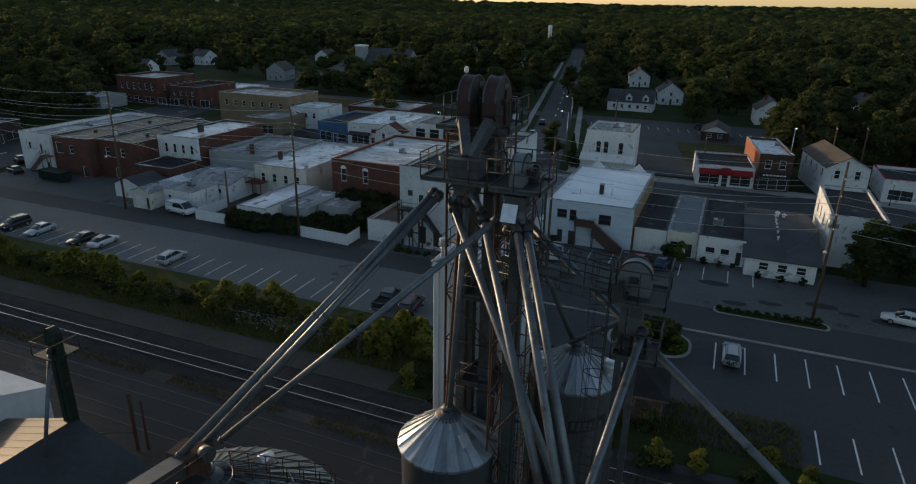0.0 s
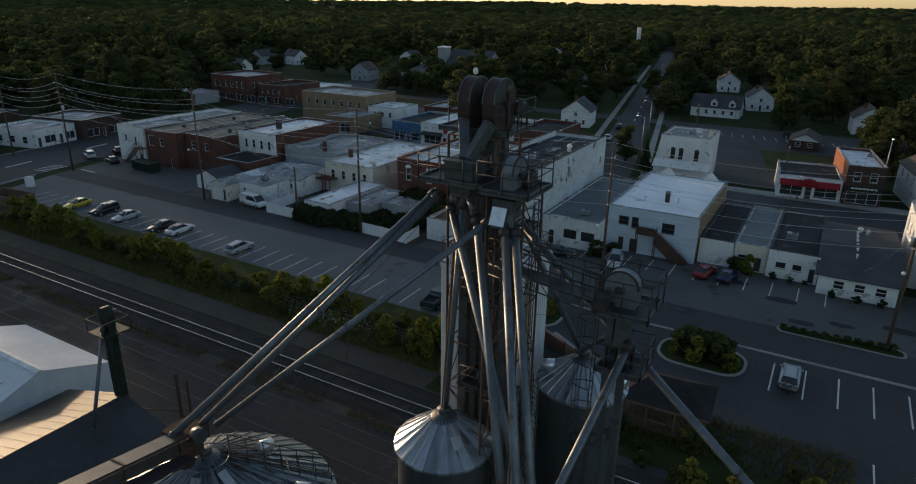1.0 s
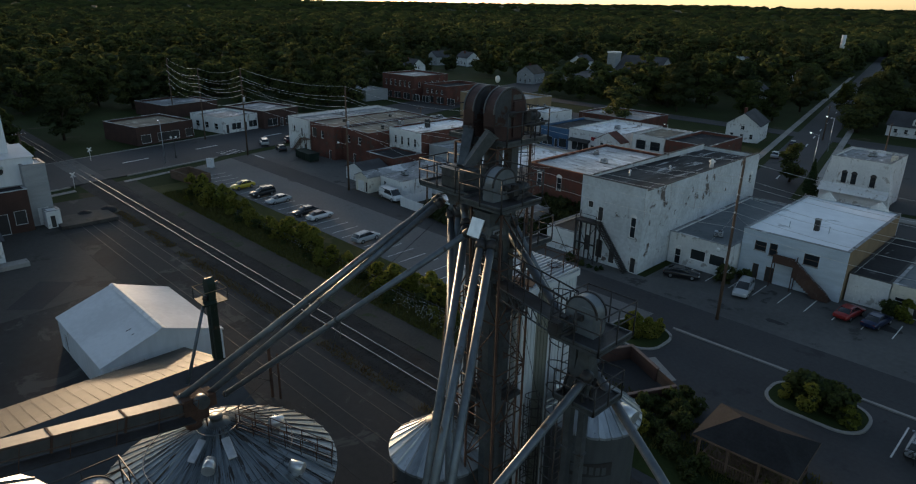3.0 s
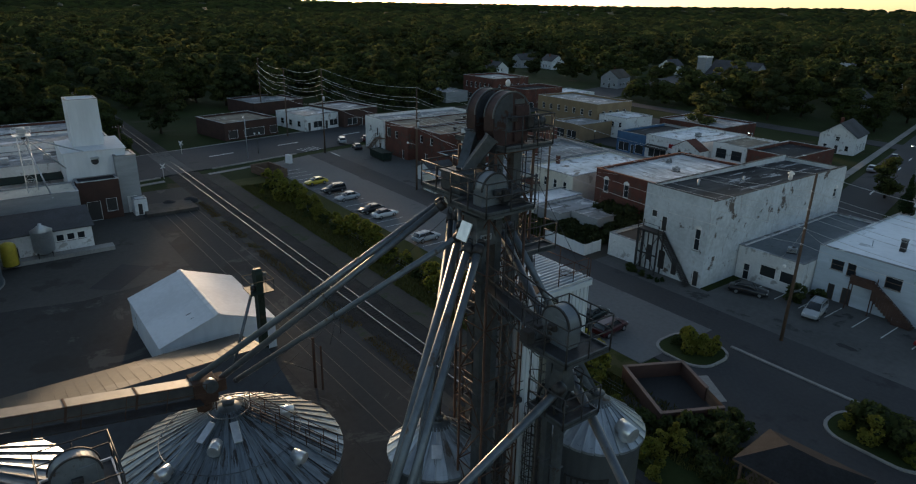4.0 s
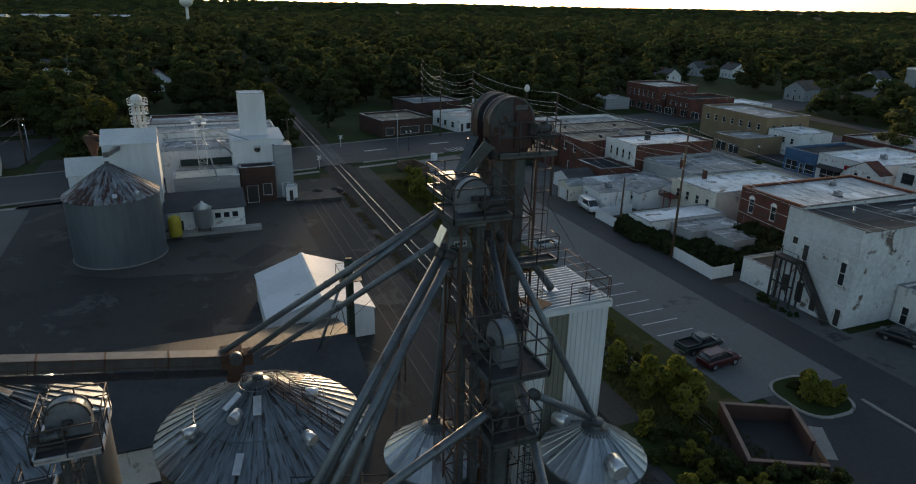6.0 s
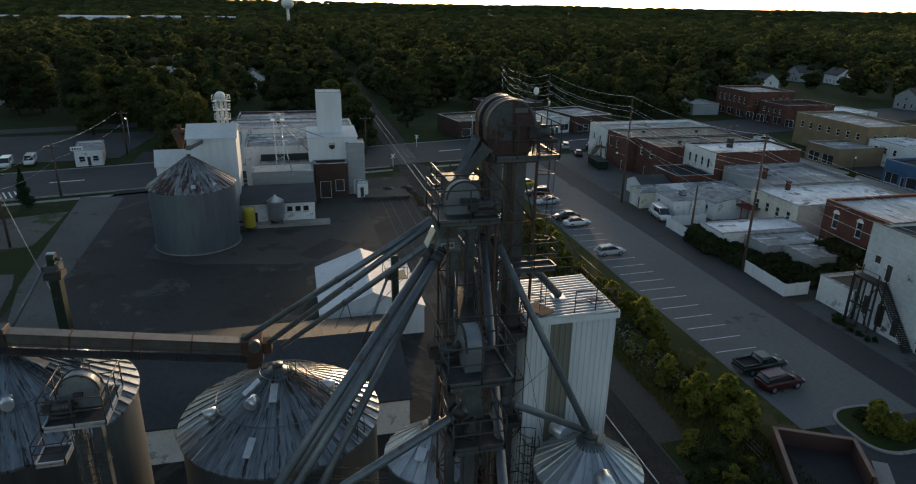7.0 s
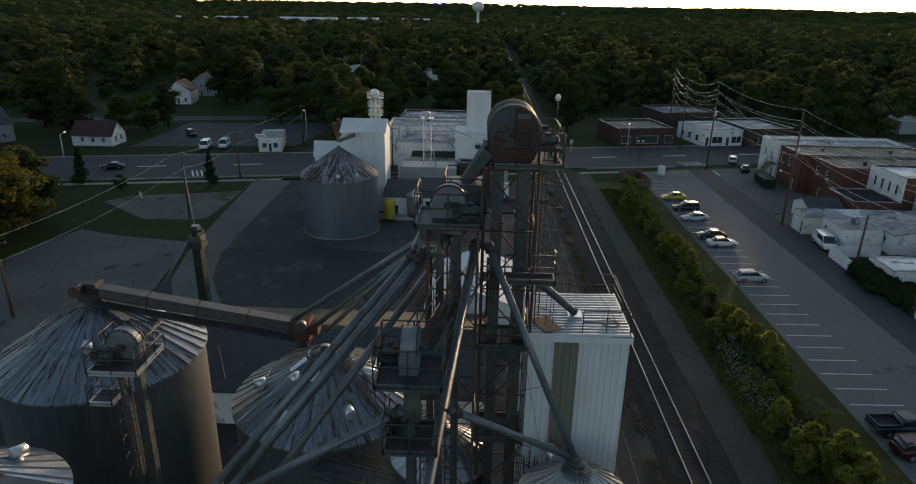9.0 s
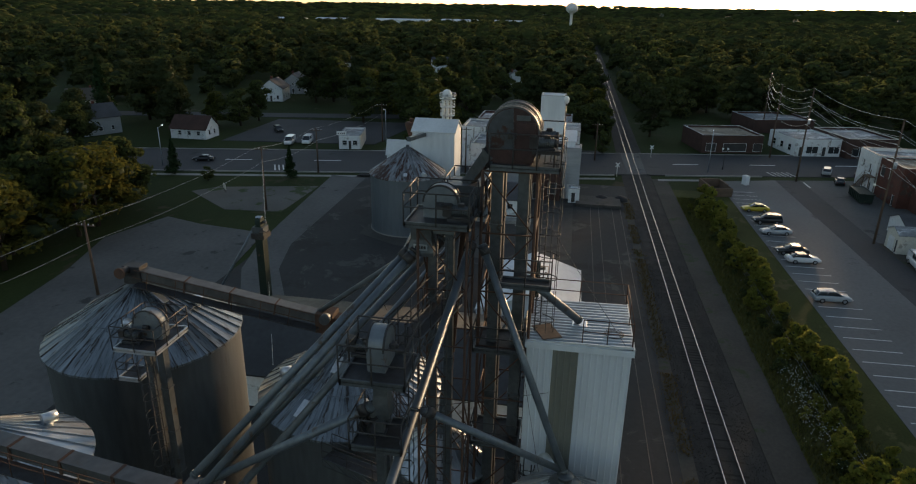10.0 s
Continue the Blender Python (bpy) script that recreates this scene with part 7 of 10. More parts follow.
building("white long shop with a pale roof and dark awning", -86.4, 139.2, -72.6, 160.0, 5.0, M_WHITEWALL, M_ROOFWHITE, 0.5, {"S": [(1, 6, 0.4, 2.6, "s"), (6.5, 7.6, 0, 2.3, "d"), (8, 13, 0.4, 2.6, "s")]})
gabled("white gabled shop front with two small windows", -76.6, 135.8, -69.4, 139.1, 4.6, 6.6, M_WHITEWALL, M_BRICK, "y", {"S": [(1.6, 2.5, 3.0, 4.2, "w"), (4.4, 5.3, 3.0, 4.2, "w")]}, name="shop_building", category="building", over=0.1)
building("white shop with two tall windows and a tan roof", -68.6, 139.2, -60.6, 152.0, 6.4, M_WHITEWALL, M_ROOFTAN, 0.4, {"S": [(1.0, 3.4, 3.6, 5.6, "w"), (4.6, 7.0, 3.6, 5.6, "w"), (1, 7, 0.4, 2.6, "s")]}, trim=M_DARKTRIM)
building("dark brown brick shop with stepped parapet", -60.4, 139.2, -50.4, 156.0, 6.0, M_BRICK, M_ROOFDARK, 0.6)
building("low tan brick store with a grey roof", -118.0, 139.2, -108.0, 153.0, 4.0, M_TANBRICK, M_ROOFGREY, 0.4, {"S": [(1, 4.4, 0.4, 2.6, "s"), (5.4, 8.8, 0.4, 2.6, "s")]})
building("tan brick block with a grey roof", -137.0, 151.2, -113.0, 166.0, 7.8, M_TANBRICK, M_ROOFGREY, 0.5, {"S": windows(1, 23, 7, 1.1, 4.8, 6.4), "E": windows(1, 13, 4, 1.1, 4.6, 6.2)})
building("white rear wing with a balcony", -112.8, 152.0, -103.0, 163.0, 5.4, M_WHITEWALL, M_ROOFWHITE, 0.3, {"S": windows(1, 9, 3, 1.0, 3.0, 4.4)})
building("two-storey brick main street block with white upper windows", -192.0, 164.0, -174.0, 181.0, 8.2, M_BRICK, M_ROOFGREY, 0.6, {"S": windows(1, 17, 6, 1.0, 4.8, 6.8) + windows(1, 27, 5, 3.6, 0.4, 2.6, "s"), "E": windows(1, 16, 5, 1.0, 4.8, 6.6)})
building("brick corner block with dark shopfront", -171.0, 166.0, -159.0, 184.0, 5.6, M_BRICK, M_ROOFDARK, 0.9, {"S": windows(1, 11, 4, 1.0, 3.6, 4.9) + windows(1, 17, 3, 3.6, 0.4, 2.6, "s")})
building("low white shop with a flat pale roof", -200.0, 150.0, -184.0, 160.0, 3.4, M_GREYWALL, M_ROOFGREY, 0.4, {"S": windows(1, 15, 3, 3.2, 0.6, 2.6, "s")})
building("low pale store with a white roof", -170.0, 186.0, -156.0, 198.0, 3.8, M_WHITEWALL, M_ROOFWHITE, 0.4)
building("low shop with a flat grey roof", -104.0, 168.0, -84.0, 184.0, 4.2, M_BRICK, M_ROOFGREY, 0.4)

# ---- west of the cross road ----
SL = math.degrees(math.atan(0.2))
building("dark brick store with pale shop windows", -171.0, 58.0, -156.4, 73.5, 4.0, M_DARKBRICK, M_ROOFTAN, 0.5, {"E": [(0.8, 3.4, 0.4, 2.5, "b"), (5.2, 11.2, 0.4, 2.5, "b"), (12.9, 15.3, 0.4, 2.5, "b")]}, rz=SL, trim=M_TRIM)
building("low white store with dark shop windows", -172.0, 80.75, -158.0, 92.25, 3.8, M_WHITEWALL, M_ROOFGREY, 0.5, {"E": [(0.7, 1.7, 0.0, 2.4, "d"), (2.6, 5.6, 0.7, 2.5, "s"), (6.6, 7.6, 0.0, 2.4, "d"), (8.2, 11.0, 0.7, 2.5, "s")], "S": windows(1, 13, 3, 1.6, 1.0, 2.6)}, rz=SL)
building("low brown brick store with a pale fascia", -174.6, 92.4, -158.2, 105.0, 4.4, M_DARKBRICK, M_ROOFGREY, 0.5, {"E": [(1.0, 4.6, 0.5, 2.5, "s"), (5.6, 6.6, 0.0, 2.3, "d"), (7.6, 11.4, 0.5, 2.5, "s")]}, rz=SL, coping=M_CREAM)
building("long low store with a flat roof", -206.0, 78.0, -190.0, 96.0, 3.4, M_DARKBRICK, M_ROOFGREY, 0.5, rz=SL)
# north wall is cream instead of white to carry the sun's warmth
building("small white drive-up kiosk, north side coloured cream as sunlit", -149.5, -31.0, -138.0, -25.6, 3.0, {"S": M_WHITEWALL, "E": M_WHITEWALL, "N": M_CREAM, "W": M_WHITEWALL}, M_ROOFGREY, 0.4, {"E": [(0.5, 1.7, 1.0, 2.2, "w"), (2.0, 2.8, 0, 2.1, "d"), (3.1, 4.3, 1.0, 2.2, "w")]}, rz=SL)
e = thing("roof_sign", "small white sign board with dark bars on a kiosk roof", "sign", (-138.6, -29.4, 3.4), SL)
part("board", soft_box(-0.1, 0, 0, 0.1, 2.4, 0.9, 0.02, 1), M_TRIM, e)
for k in range(4):
    part("bar", B((0.101, 0.3 + 0.48 * k, 0.25, 0.11, 0.62 + 0.48 * k, 0.65)), M_DARKTRIM, e)

# white far sheds and the water tower
for x, y, w in ((-1030, -470, 70), (-1090, -300, 90), (-1130, -200, 60), (-1130, -110, 50), (-1060, -390, 50)):
    gabled("far white factory hall with a pale roof", x, y, x + 30, y + w, 9, 11, M_WHITEWALL, M_WHITEROOF, "y", name="factory_hall", category="building")
e = thing("water_tower", "pale round water tower on a slim stem beyond the trees", "water tower", (-880, 16.5, 0))
part("stem", (lambda b: (lathe(b, [(3.6, 0), (2.2, 3), (1.7, 8), (1.7, 24), (2.6, 27)], seg=20), b)[1])(bmesh.new()), M_WHITEWALL, e)
bm = bmesh.new()
bmesh.ops.create_uvsphere(bm, u_segments=28, v_segments=16, radius=7.6)
bmesh.ops.transform(bm, matrix=Matrix.Translation((0, 0, 32.2)) @ Matrix.Diagonal((1, 1, 0.86, 1)), verts=bm.verts[:])
for f in bm.faces:
    f.smooth = True
part("tank", bm, M_WHITEWALL, e)

# ---- houses among the trees ----
def house(x, y, rz, wall_m, roof_m, label, w=8.5, d=11.0, eave=4.6, ridge=7.6):
    e = gabled(label, 0, 0, w, d, eave, ridge, wall_m, roof_m, "y", {"S": [(1.2, 2.1, 0.9, 2.2, "w"), (w - 2.3, w - 1.4, 0.9, 2.2, "w"), (w / 2 - 0.5, w / 2 + 0.5, 3.2, 4.3, "w"), (w / 2 - 0.45, w / 2 + 0.45, 0, 2.1, "d")], "E": windows(1, d - 1, 3, 0.9, 1.0, 2.2), "W": windows(1, d - 1, 3, 0.9, 1.0, 2.2)}, chimney=(w * 0.35, d * 0.6))
    e.matrix_basis = pose(x, y, 0, 0, 0, rz)
    return e


HOUSES = [(-66.5, 184, 10, M_WHITEWALL, M_SHINGLE, "white gabled house with a dark roof"), (-42, 300, 12, M_WHITEWALL, M_SHINGLEBR, "white house half hidden by trees"),
          (-217, 317, 5, M_WHITEWALL, M_SHINGLE, "white two-gabled house among trees"), (-260, 278, 80, M_WHITEWALL, M_SHINGLE, "white house among dark trees"), (-283, 268, 0, M_GREYWALL, M_SHINGLE, "grey house among dark trees"),
          (-172, -131, 30, M_CREAM, M_SHINGLEBR, "cream house catching evening sun"), (-210, -85, 100, M_WHITEWALL, M_SHINGLE, "white house by the road"),
          (-232, -86, 100, M_GREYWALL, M_SHINGLE, "pale house by the road"), (-139, -106, 60, M_GREYWALL, M_SHINGLE, "grey house behind trees"), (-272, -2, 95, M_WHITEWALL, M_SHINGLE, "white house near the railway"),
          (-343, -50, 20, M_WHITEWALL, M_SHINGLE, "white house far among trees"), (-326, -102, 40, M_WHITEWALL, M_SHINGLE, "white house far among trees"), (-250, -60, 80, M_CREAM, M_SHINGLEBR, "cream house among trees"),
          (-96, 262, 15, M_GREYWALL, M_SHINGLE, "grey house on a tree-lined street"), (-24, 250, 12, M_WHITEWALL, M_SHINGLE, "white house on a tree-lined street"), (8, 220, 5, M_WHITEWALL, M_SHINGLEBR, "white house behind the church lot"),
          (40, 245, 20, M_CREAM, M_SHINGLE, "pale house among trees"), (70, 190, 0, M_WHITEWALL, M_SHINGLE, "white house among trees"), (-104, 330, 15, M_WHITEWALL, M_SHINGLE, "white house on a tree-lined street"),
          (-190, 240, 12, M_GREYWALL, M_SHINGLEBR, "grey house behind the shops"), (-240, 220, 90, M_WHITEWALL, M_SHINGLE, "white house behind the shops"), (-310, 190, 80, M_WHITEWALL, M_SHINGLE, "white house in the west of town"),
          (-8, 330, 10, M_WHITEWALL, M_SHINGLE, "white house far along the street"), (-170, 420, 15, M_WHITEWALL, M_SHINGLE, "white house far among trees")]
for h in HOUSES:
    house(*h)
HOUSES.append((-146, -76))
gabled("white house with a dark red-brown roof", -147.1, -76.1, -140.5, -66.1, 2.7, 5.6, M_WHITEWALL, M_DARKBRICK, "y", {"E": windows(1, 9, 3, 1.0, 1.0, 2.1), "N": windows(0.8, 5.8, 2, 0.9, 1.0, 2.2)}, over=0.35, name="house", category="house")
gabled("long white house with dormers and a dark roof", -38.5, 228.5, -23.5, 237.0, 3.2, 6.6, M_WHITEWALL, M_SHINGLE, "x", {"S": windows(1, 14, 5, 1.0, 1.0, 2.2)}, over=0.4)
for x in (-32.5, -27.0):
    gabled("white dormer on a dark roof", x, 228.7, x + 2.0, 231.8, 4.9, 5.9, M_WHITEWALL, M_SHINGLE, "y", {"S": [(0.45, 1.55, 3.7, 4.7, "w")]}, over=0.15, name="dormer", category="dormer")
e = gabled("brick bungalow with a white gable", -5.6, 187.0, 1.2, 197.0, 2.3, 4.0, M_DARKBRICK, M_SHINGLEBR, "y", {"S": windows(0.6, 6, 2, 1.2, 0.8, 1.9)}, name="bungalow", category="house")
part("gable_boards", extrude_y(bmesh.new(), [(0.0, 2.3), (6.8, 2.3), (3.4, 3.95)], -0.06, -0.004), M_WHITEWALL, e)
e = gabled("grey stone church with a square tower", -162.0, 276.0, -140.0, 292.0, 6.5, 12.5, M_GREYWALL, M_SHINGLE, "x", {"S": windows(3, 20, 5, 1.2, 2.0, 5.0, "a")}, name="church", category="church")
part("tower", B((-4.2, 0, 0, 0.1, 4.6, 13.5)), M_GREYWALL, e)
part("belfry", B((-4.4, -0.2, 13.5, 0.3, 4.8, 14.1)), M_TRIM, e)
e = gabled("white chapel with a small steeple", -134.0, 486.0, -124.0, 502.0, 6.0, 10.0, M_WHITEWALL, M_SHINGLE, "y", name="chapel", category="church")
part("steeple", T(((5, 1, 8.0), (5, 1, 19.0), 1.6), seg=4), M_WHITEWALL, e)
building("long brick school with a pale roof", -186.0, 632.0, -132.0, 660.0, 8.0, M_BRICK, M_ROOFGREY, 0.6, {"S": windows(1, 53, 12, 2.4, 1.6, 3.2) + windows(1, 53, 12, 2.4, 4.8, 6.6)}, name="school")


# ---- on the roofs ----
def ac_unit(x, y, z, label, s=1.0, rz=0):
    e = thing("air_conditioner", label, "air conditioner", (x, y, z), rz, group="roof air conditioners")
    part("cabinet", soft_box(-0.7 * s, -0.45 * s, 0.1, 0.7 * s, 0.45 * s, 0.95 * s, 0.03, 1), M_GALV, e)
    part("fan_ring", T(((0.2 * s, 0, 0.95 * s), (0.2 * s, 0, 1.02 * s), 0.36 * s), seg=16), M_DARKSTEEL, e)
    for k in range(5):
        part("louvre", B((-0.6 * s, -0.46 * s - 0.015, 0.25 * s + 0.12 * s * k, 0.6 * s, -0.46 * s + 0.01, 0.29 * s + 0.12 * s * k)), M_DARKSTEEL, e)
    part("skid", B((-0.75 * s, -0.5 * s, 0.0, 0.75 * s, 0.5 * s, 0.1)), M_DARKTRIM, e)


def flue(x, y, z, h, label, r=0.12, m=None):
    e = thing("roof_flue", label, "vent", (x, y, z), group="roof flues")
    part("pipe", T(((0, 0, -0.1), (0, 0, h), r)), m or M_GALV, e)
    part("cap", (lambda b: (lathe(b, [(r * 1.7, h - 0.02), (r * 1.7, h + 0.06), (0.02, h + r * 1.6)], seg=12), b)[1])(bmesh.new()), m or M_GALV, e)


def stack(x, y, z, h, label, w=0.55, m=None):
    e = thing("chimney_stack", label, "chimney", (x, y, z), group="chimney stacks")
    part("shaft", B((-w / 2, -w / 2, -0.1, w / 2, w / 2, h)), m or M_BRICK, e)
    part("cap", B((-w / 2 - 0.06, -w / 2 - 0.06, h, w / 2 + 0.06, w / 2 + 0.06, h + 0.12)), M_CONC, e)


ac_unit(-26.3, 92.5, 4.22, "small grey air conditioner on a flat roof", 0.8, 20)
ac_unit(1.4, 99.0, 3.72, "pale air conditioner on a dark roof")
ac_unit(-84.4, 84.4, 3.02, "air conditioner on a shed roof", 0.9)
ac_unit(-86.5, 103.0, 5.42, "twin-fan unit on a grey roof")
ac_unit(-52.5, 103.0, 8.32, "grey unit on a silver roof", 0.8)
ac_unit(-57.5, 108.0, 8.32, "grey unit on a silver roof", 0.7, 30)
ac_unit(-109, 104, 7.22, "grey unit on a tan roof", 0.9)
ac_unit(-128, 101, 7.22, "grey unit on a grey roof", 0.9)
ac_unit(10.5, 147, 7.42, "grey unit on a white roof", 0.7)
ac_unit(-79.5, 150, 5.02, "grey unit on a white roof", 0.9)
ac_unit(-22, 146, 8.52, "grey unit on a hall roof", 0.9)
flue(-33.6, 103.5, 10.85, 1.0, "pale vent with a white hood on a tar roof", 0.3, M_TRIM)
flue(-36.5, 96.0, 10.95, 0.8, "thin vent pipe on a tar roof")
flue(-38.5, 88.0, 11.1, 0.9, "thin vent pipe on a tar roof")
flue(-14.2, 98, 6.5, 0.9, "thin vent pipe on a white roof", 0.05)
flue(-18.8, 97, 6.5, 0.7, "thin vent pipe on a white roof", 0.05)
stack(-15.8, 98.2, 6.5, 1.5, "dark brick chimney on a white roof", 0.6, M_DARKTRIM)
stack(-99.2, 103.5, 7.9, 1.9, "dark chimney on a pale roof", 0.9, M_DARKTRIM)
stack(-76.6, 99.5, 5.3, 1.6, "brown chimney beside a white roof", 0.6)
stack(-84.0, 100.5, 5.4, 2.0, "brown chimney on a grey roof", 0.6)
for k in range(6):
    flue(9.2, 94.6 + 1.9 * k, 4.35 + (0 if k else -0.25), 0.35, "small pale ridge vent on a shingle roof", 0.11, M_TRIM)
flue(9.6, 107.0, 3.6, 0.8, "cluster of bright round ventilators on a roof", 0.22, M_BRIGHT)
flue(10.5, 106.6, 3.6, 0.7, "cluster of bright round ventilators on a roof", 0.2, M_BRIGHT)
for x, y in ((-119, 95), (-107, 97), (-118, 108)):
    stack(x, y, 7.2, 0.8, "short square roof stack", 0.5, M_DARKTRIM)


# ---- trees ----
def crown_mesh(seed, height, spread, lobes, leaves, leaf, base_frac=0.16, conical=False, fine=1, lobe=1.0, loose=0.5):
    """Leaf clumps scattered over overlapping lobes, with a core inside each lobe, coloured dark for shade."""
    rng = random.Random(seed)
    lv, lf, cv, cf = [], [], [], []
    ico = bmesh.new()
    bmesh.ops.create_icosphere(ico, subdivisions=fine, radius=1.0)
    iv = [v.co.copy() for v in ico.verts]
    ifs = [[v.index for v in f.verts] for f in ico.faces]
    ico.free()
    L = []
    for i in range(lobes):
        if conical:
            t = i / max(1, lobes - 1)
            r = spread * (1.0 - 0.88 * t) * 0.55
            a = rng.uniform(0, 6.28)
            L.append((Vector((math.cos(a) * r * 0.5, math.sin(a) * r * 0.5, height * (0.12 + 0.84 * t))), Vector((r * 1.3, r * 1.3, height * 0.11))))
        else:
            t = rng.uniform(0, 1)
            z = height * (base_frac + (0.93 - base_frac) * t)
            ring = spread * 0.62 * math.sqrt(max(0.05, 1 - (2 * t - 0.85) ** 2))
            a, q = rng.uniform(0, 6.28), rng.uniform(0.25, 1.0)
            s = rng.uniform(0.26, 0.46) * spread * lobe
            L.append((Vector((math.cos(a) * ring * q, math.sin(a) * ring * q, z)), Vector((s, s, s * rng.uniform(0.6, 0.85)))))
    for c, s in L:
        n0 = len(cv)
        for v in iv:
            k = 0.74 + 0.22 * noise.noise(v * 1.7 + c)
            cv.append((c.x + v.x * s.x * k, c.y + v.y * s.y * k, c.z + v.z * s.z * k))
        cf += [[n0 + i for i in f] for f in ifs]
        for k in range(leaves // lobes):
            d = Vector((rng.gauss(0, 1), rng.gauss(0, 1), rng.gauss(0.25, 1))).normalized()
            rr = rng.uniform(0.72, 1.08) + 0.18 * noise.noise(d * 2.3 + c)
            p = c + Vector((d.x * s.x, d.y * s.y, d.z * s.z)) * rr
            w = leaf * rng.uniform(0.6, 1.3)
            nn = (d + Vector((rng.gauss(0, loose), rng.gauss(0, loose), rng.gauss(0.3, loose)))).normalized()
            u = nn.orthogonal().normalized()
            u = (Matrix.Rotation(rng.uniform(0, 6.28), 3, nn) @ u)
            v2 = nn.cross(u)
            n0 = len(lv)
            for su, sv, bend in ((-1, -0.5, -0.25), (0.1, -0.9, 0.1), (1, 0.2, -0.3), (0.2, 1.0, 0.05)):
                q = p + u * (su * w) + v2 * (sv * w) + nn * (bend * w)
                lv.append(tuple(q))
            lf.append((n0, n0 + 1, n0 + 2, n0 + 3))
    return lv, lf, cv, cf


def mesh_from(name, v, f, m):
    me = bpy.data.meshes.new(name)
    me.from_pydata(v, [], f)
    me.materials.append(m)
    return me


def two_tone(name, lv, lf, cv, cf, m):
    """Leaves over an inner mass whose darker colour holds the crown's shade, in one mesh."""
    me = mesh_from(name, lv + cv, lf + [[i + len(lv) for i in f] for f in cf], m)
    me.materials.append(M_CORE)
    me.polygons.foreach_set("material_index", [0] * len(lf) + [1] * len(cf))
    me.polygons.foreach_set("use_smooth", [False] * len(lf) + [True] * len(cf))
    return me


def tree_kind(seed, height, spread, lobes, leaves, leaf, leaf_m, label, category="tree", conical=False, trunk=0.3, base_frac=0.16):
    lv, lf, cv, cf = crown_mesh(seed, height, spread, lobes if conical else int(lobes * 1.8), leaves * 2, leaf * 0.72, base_frac, conical, lobe=1.0 if conical else 0.86, loose=0.42)
    e = thing("tree", label, category, (0, 0, -80))
    rng = random.Random(seed + 99)
    bm = bmesh.new()
    if trunk:
        tube(bm, (0, 0, -0.2), (0.1, 0.05, height * 0.45), trunk, 8, trunk * 0.55)
        for k in range(5):
            a = rng.uniform(0, 6.28)
            z = height * rng.uniform(0.25, 0.45)
            tube(bm, (0.06, 0.03, z), (math.cos(a) * spread * 0.4, math.sin(a) * spread * 0.4, z + height * rng.uniform(0.15, 0.3)), trunk * 0.35, 6, trunk * 0.1)
        part("trunk", bm, M_BARK, e)
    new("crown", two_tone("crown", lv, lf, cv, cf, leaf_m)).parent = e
    return e


KINDS = [
    tree_kind(1, 13.0, 5.2, 13, 1116, 0.43, M_LEAF, "broad green deciduous tree in late summer leaf"),
    tree_kind(2, 15.5, 5.8, 15, 1260, 0.46, M_LEAFDEEP, "tall dark green deciduous tree with a full crown"),
    tree_kind(3, 11.0, 4.6, 11, 936, 0.41, M_LEAF, "rounded green street tree"),
    tree_kind(4, 17.0, 5.0, 15, 1224, 0.45, M_LEAF, "tall narrow green tree"),
    tree_kind(5, 12.0, 5.4, 12, 1080, 0.42, M_LEAFGOLD, "tree with yellowing late summer leaves"),
    tree_kind(6, 14.0, 3.4, 12, 1008, 0.35, M_LEAFDARK, "dark pointed conifer among garden trees", conical=True),
    tree_kind(7, 10.0, 5.0, 11, 936, 0.39, M_LEAFPALE, "low spreading pale green tree"),
]
for k in KINDS:
    k.matrix_basis = pose(60 + 3 * KINDS.index(k), -60, 0)

rngt = random.Random(77)
KEEP = []   # clear of these: (x0, y0, x1, y1)
for r in ((-138, -24, 70, 139), (-100, 139, -45, 172), (-47, 139, 52, 160), (-206, 144, -136, 206), (-140, 139, -98, 200), (-210, 54, -150, 104), (-175, -62, -120, -14), (-172, 0, -105, 32), (-160, 262, -120, 296), (-41, 214, -19, 240), (-8, 188, 10, 210), (-190, 622, -128, 664), (-154, -86, -136, -62), (-138, -78, -114, -58)):
    KEEP.append(r)


def clear(x, y):
    if any(a <= x <= c and b <= y <= d for a, b, c, d in KEEP):
        return False
    if 36 < y < 50 and x > -1500:
        return False
    xs = x + 0.2 * y
    if -146 < xs < -116 and y < 430:
        return False
    if y > 135 and -17 < xs < -2:
        return False
    if 140 < y < 206 and -2 < xs < 46:
        return False
    if 203 < y < 215 and -300 < x < 160:
        return False
    if y < 40 and -203 < xs < -189:
        return False
    if any(-14 < x - h[0] < 20 and -24 < y - h[1] < 15 for h in HOUSES):
        return False
    return True


def plant(x, y, kind=None, s=None):
    k = kind if kind is not None else rngt.choices(range(7), (5, 5, 4, 3, 1.1, 0.9, 3))[0]
    s = s or rngt.uniform(0.9, 1.25)
    copy_thing(KINDS[k], pose(x, y, -0.08, 0, 0, rngt.uniform(0, 360)) @ Matrix.Diagonal((s * rngt.uniform(1.1, 1.35), s * rngt.uniform(1.1, 1.35), s, 1)))


# woods and gardens round the town: the nearest as trees of their own, the rest joined
spots = []
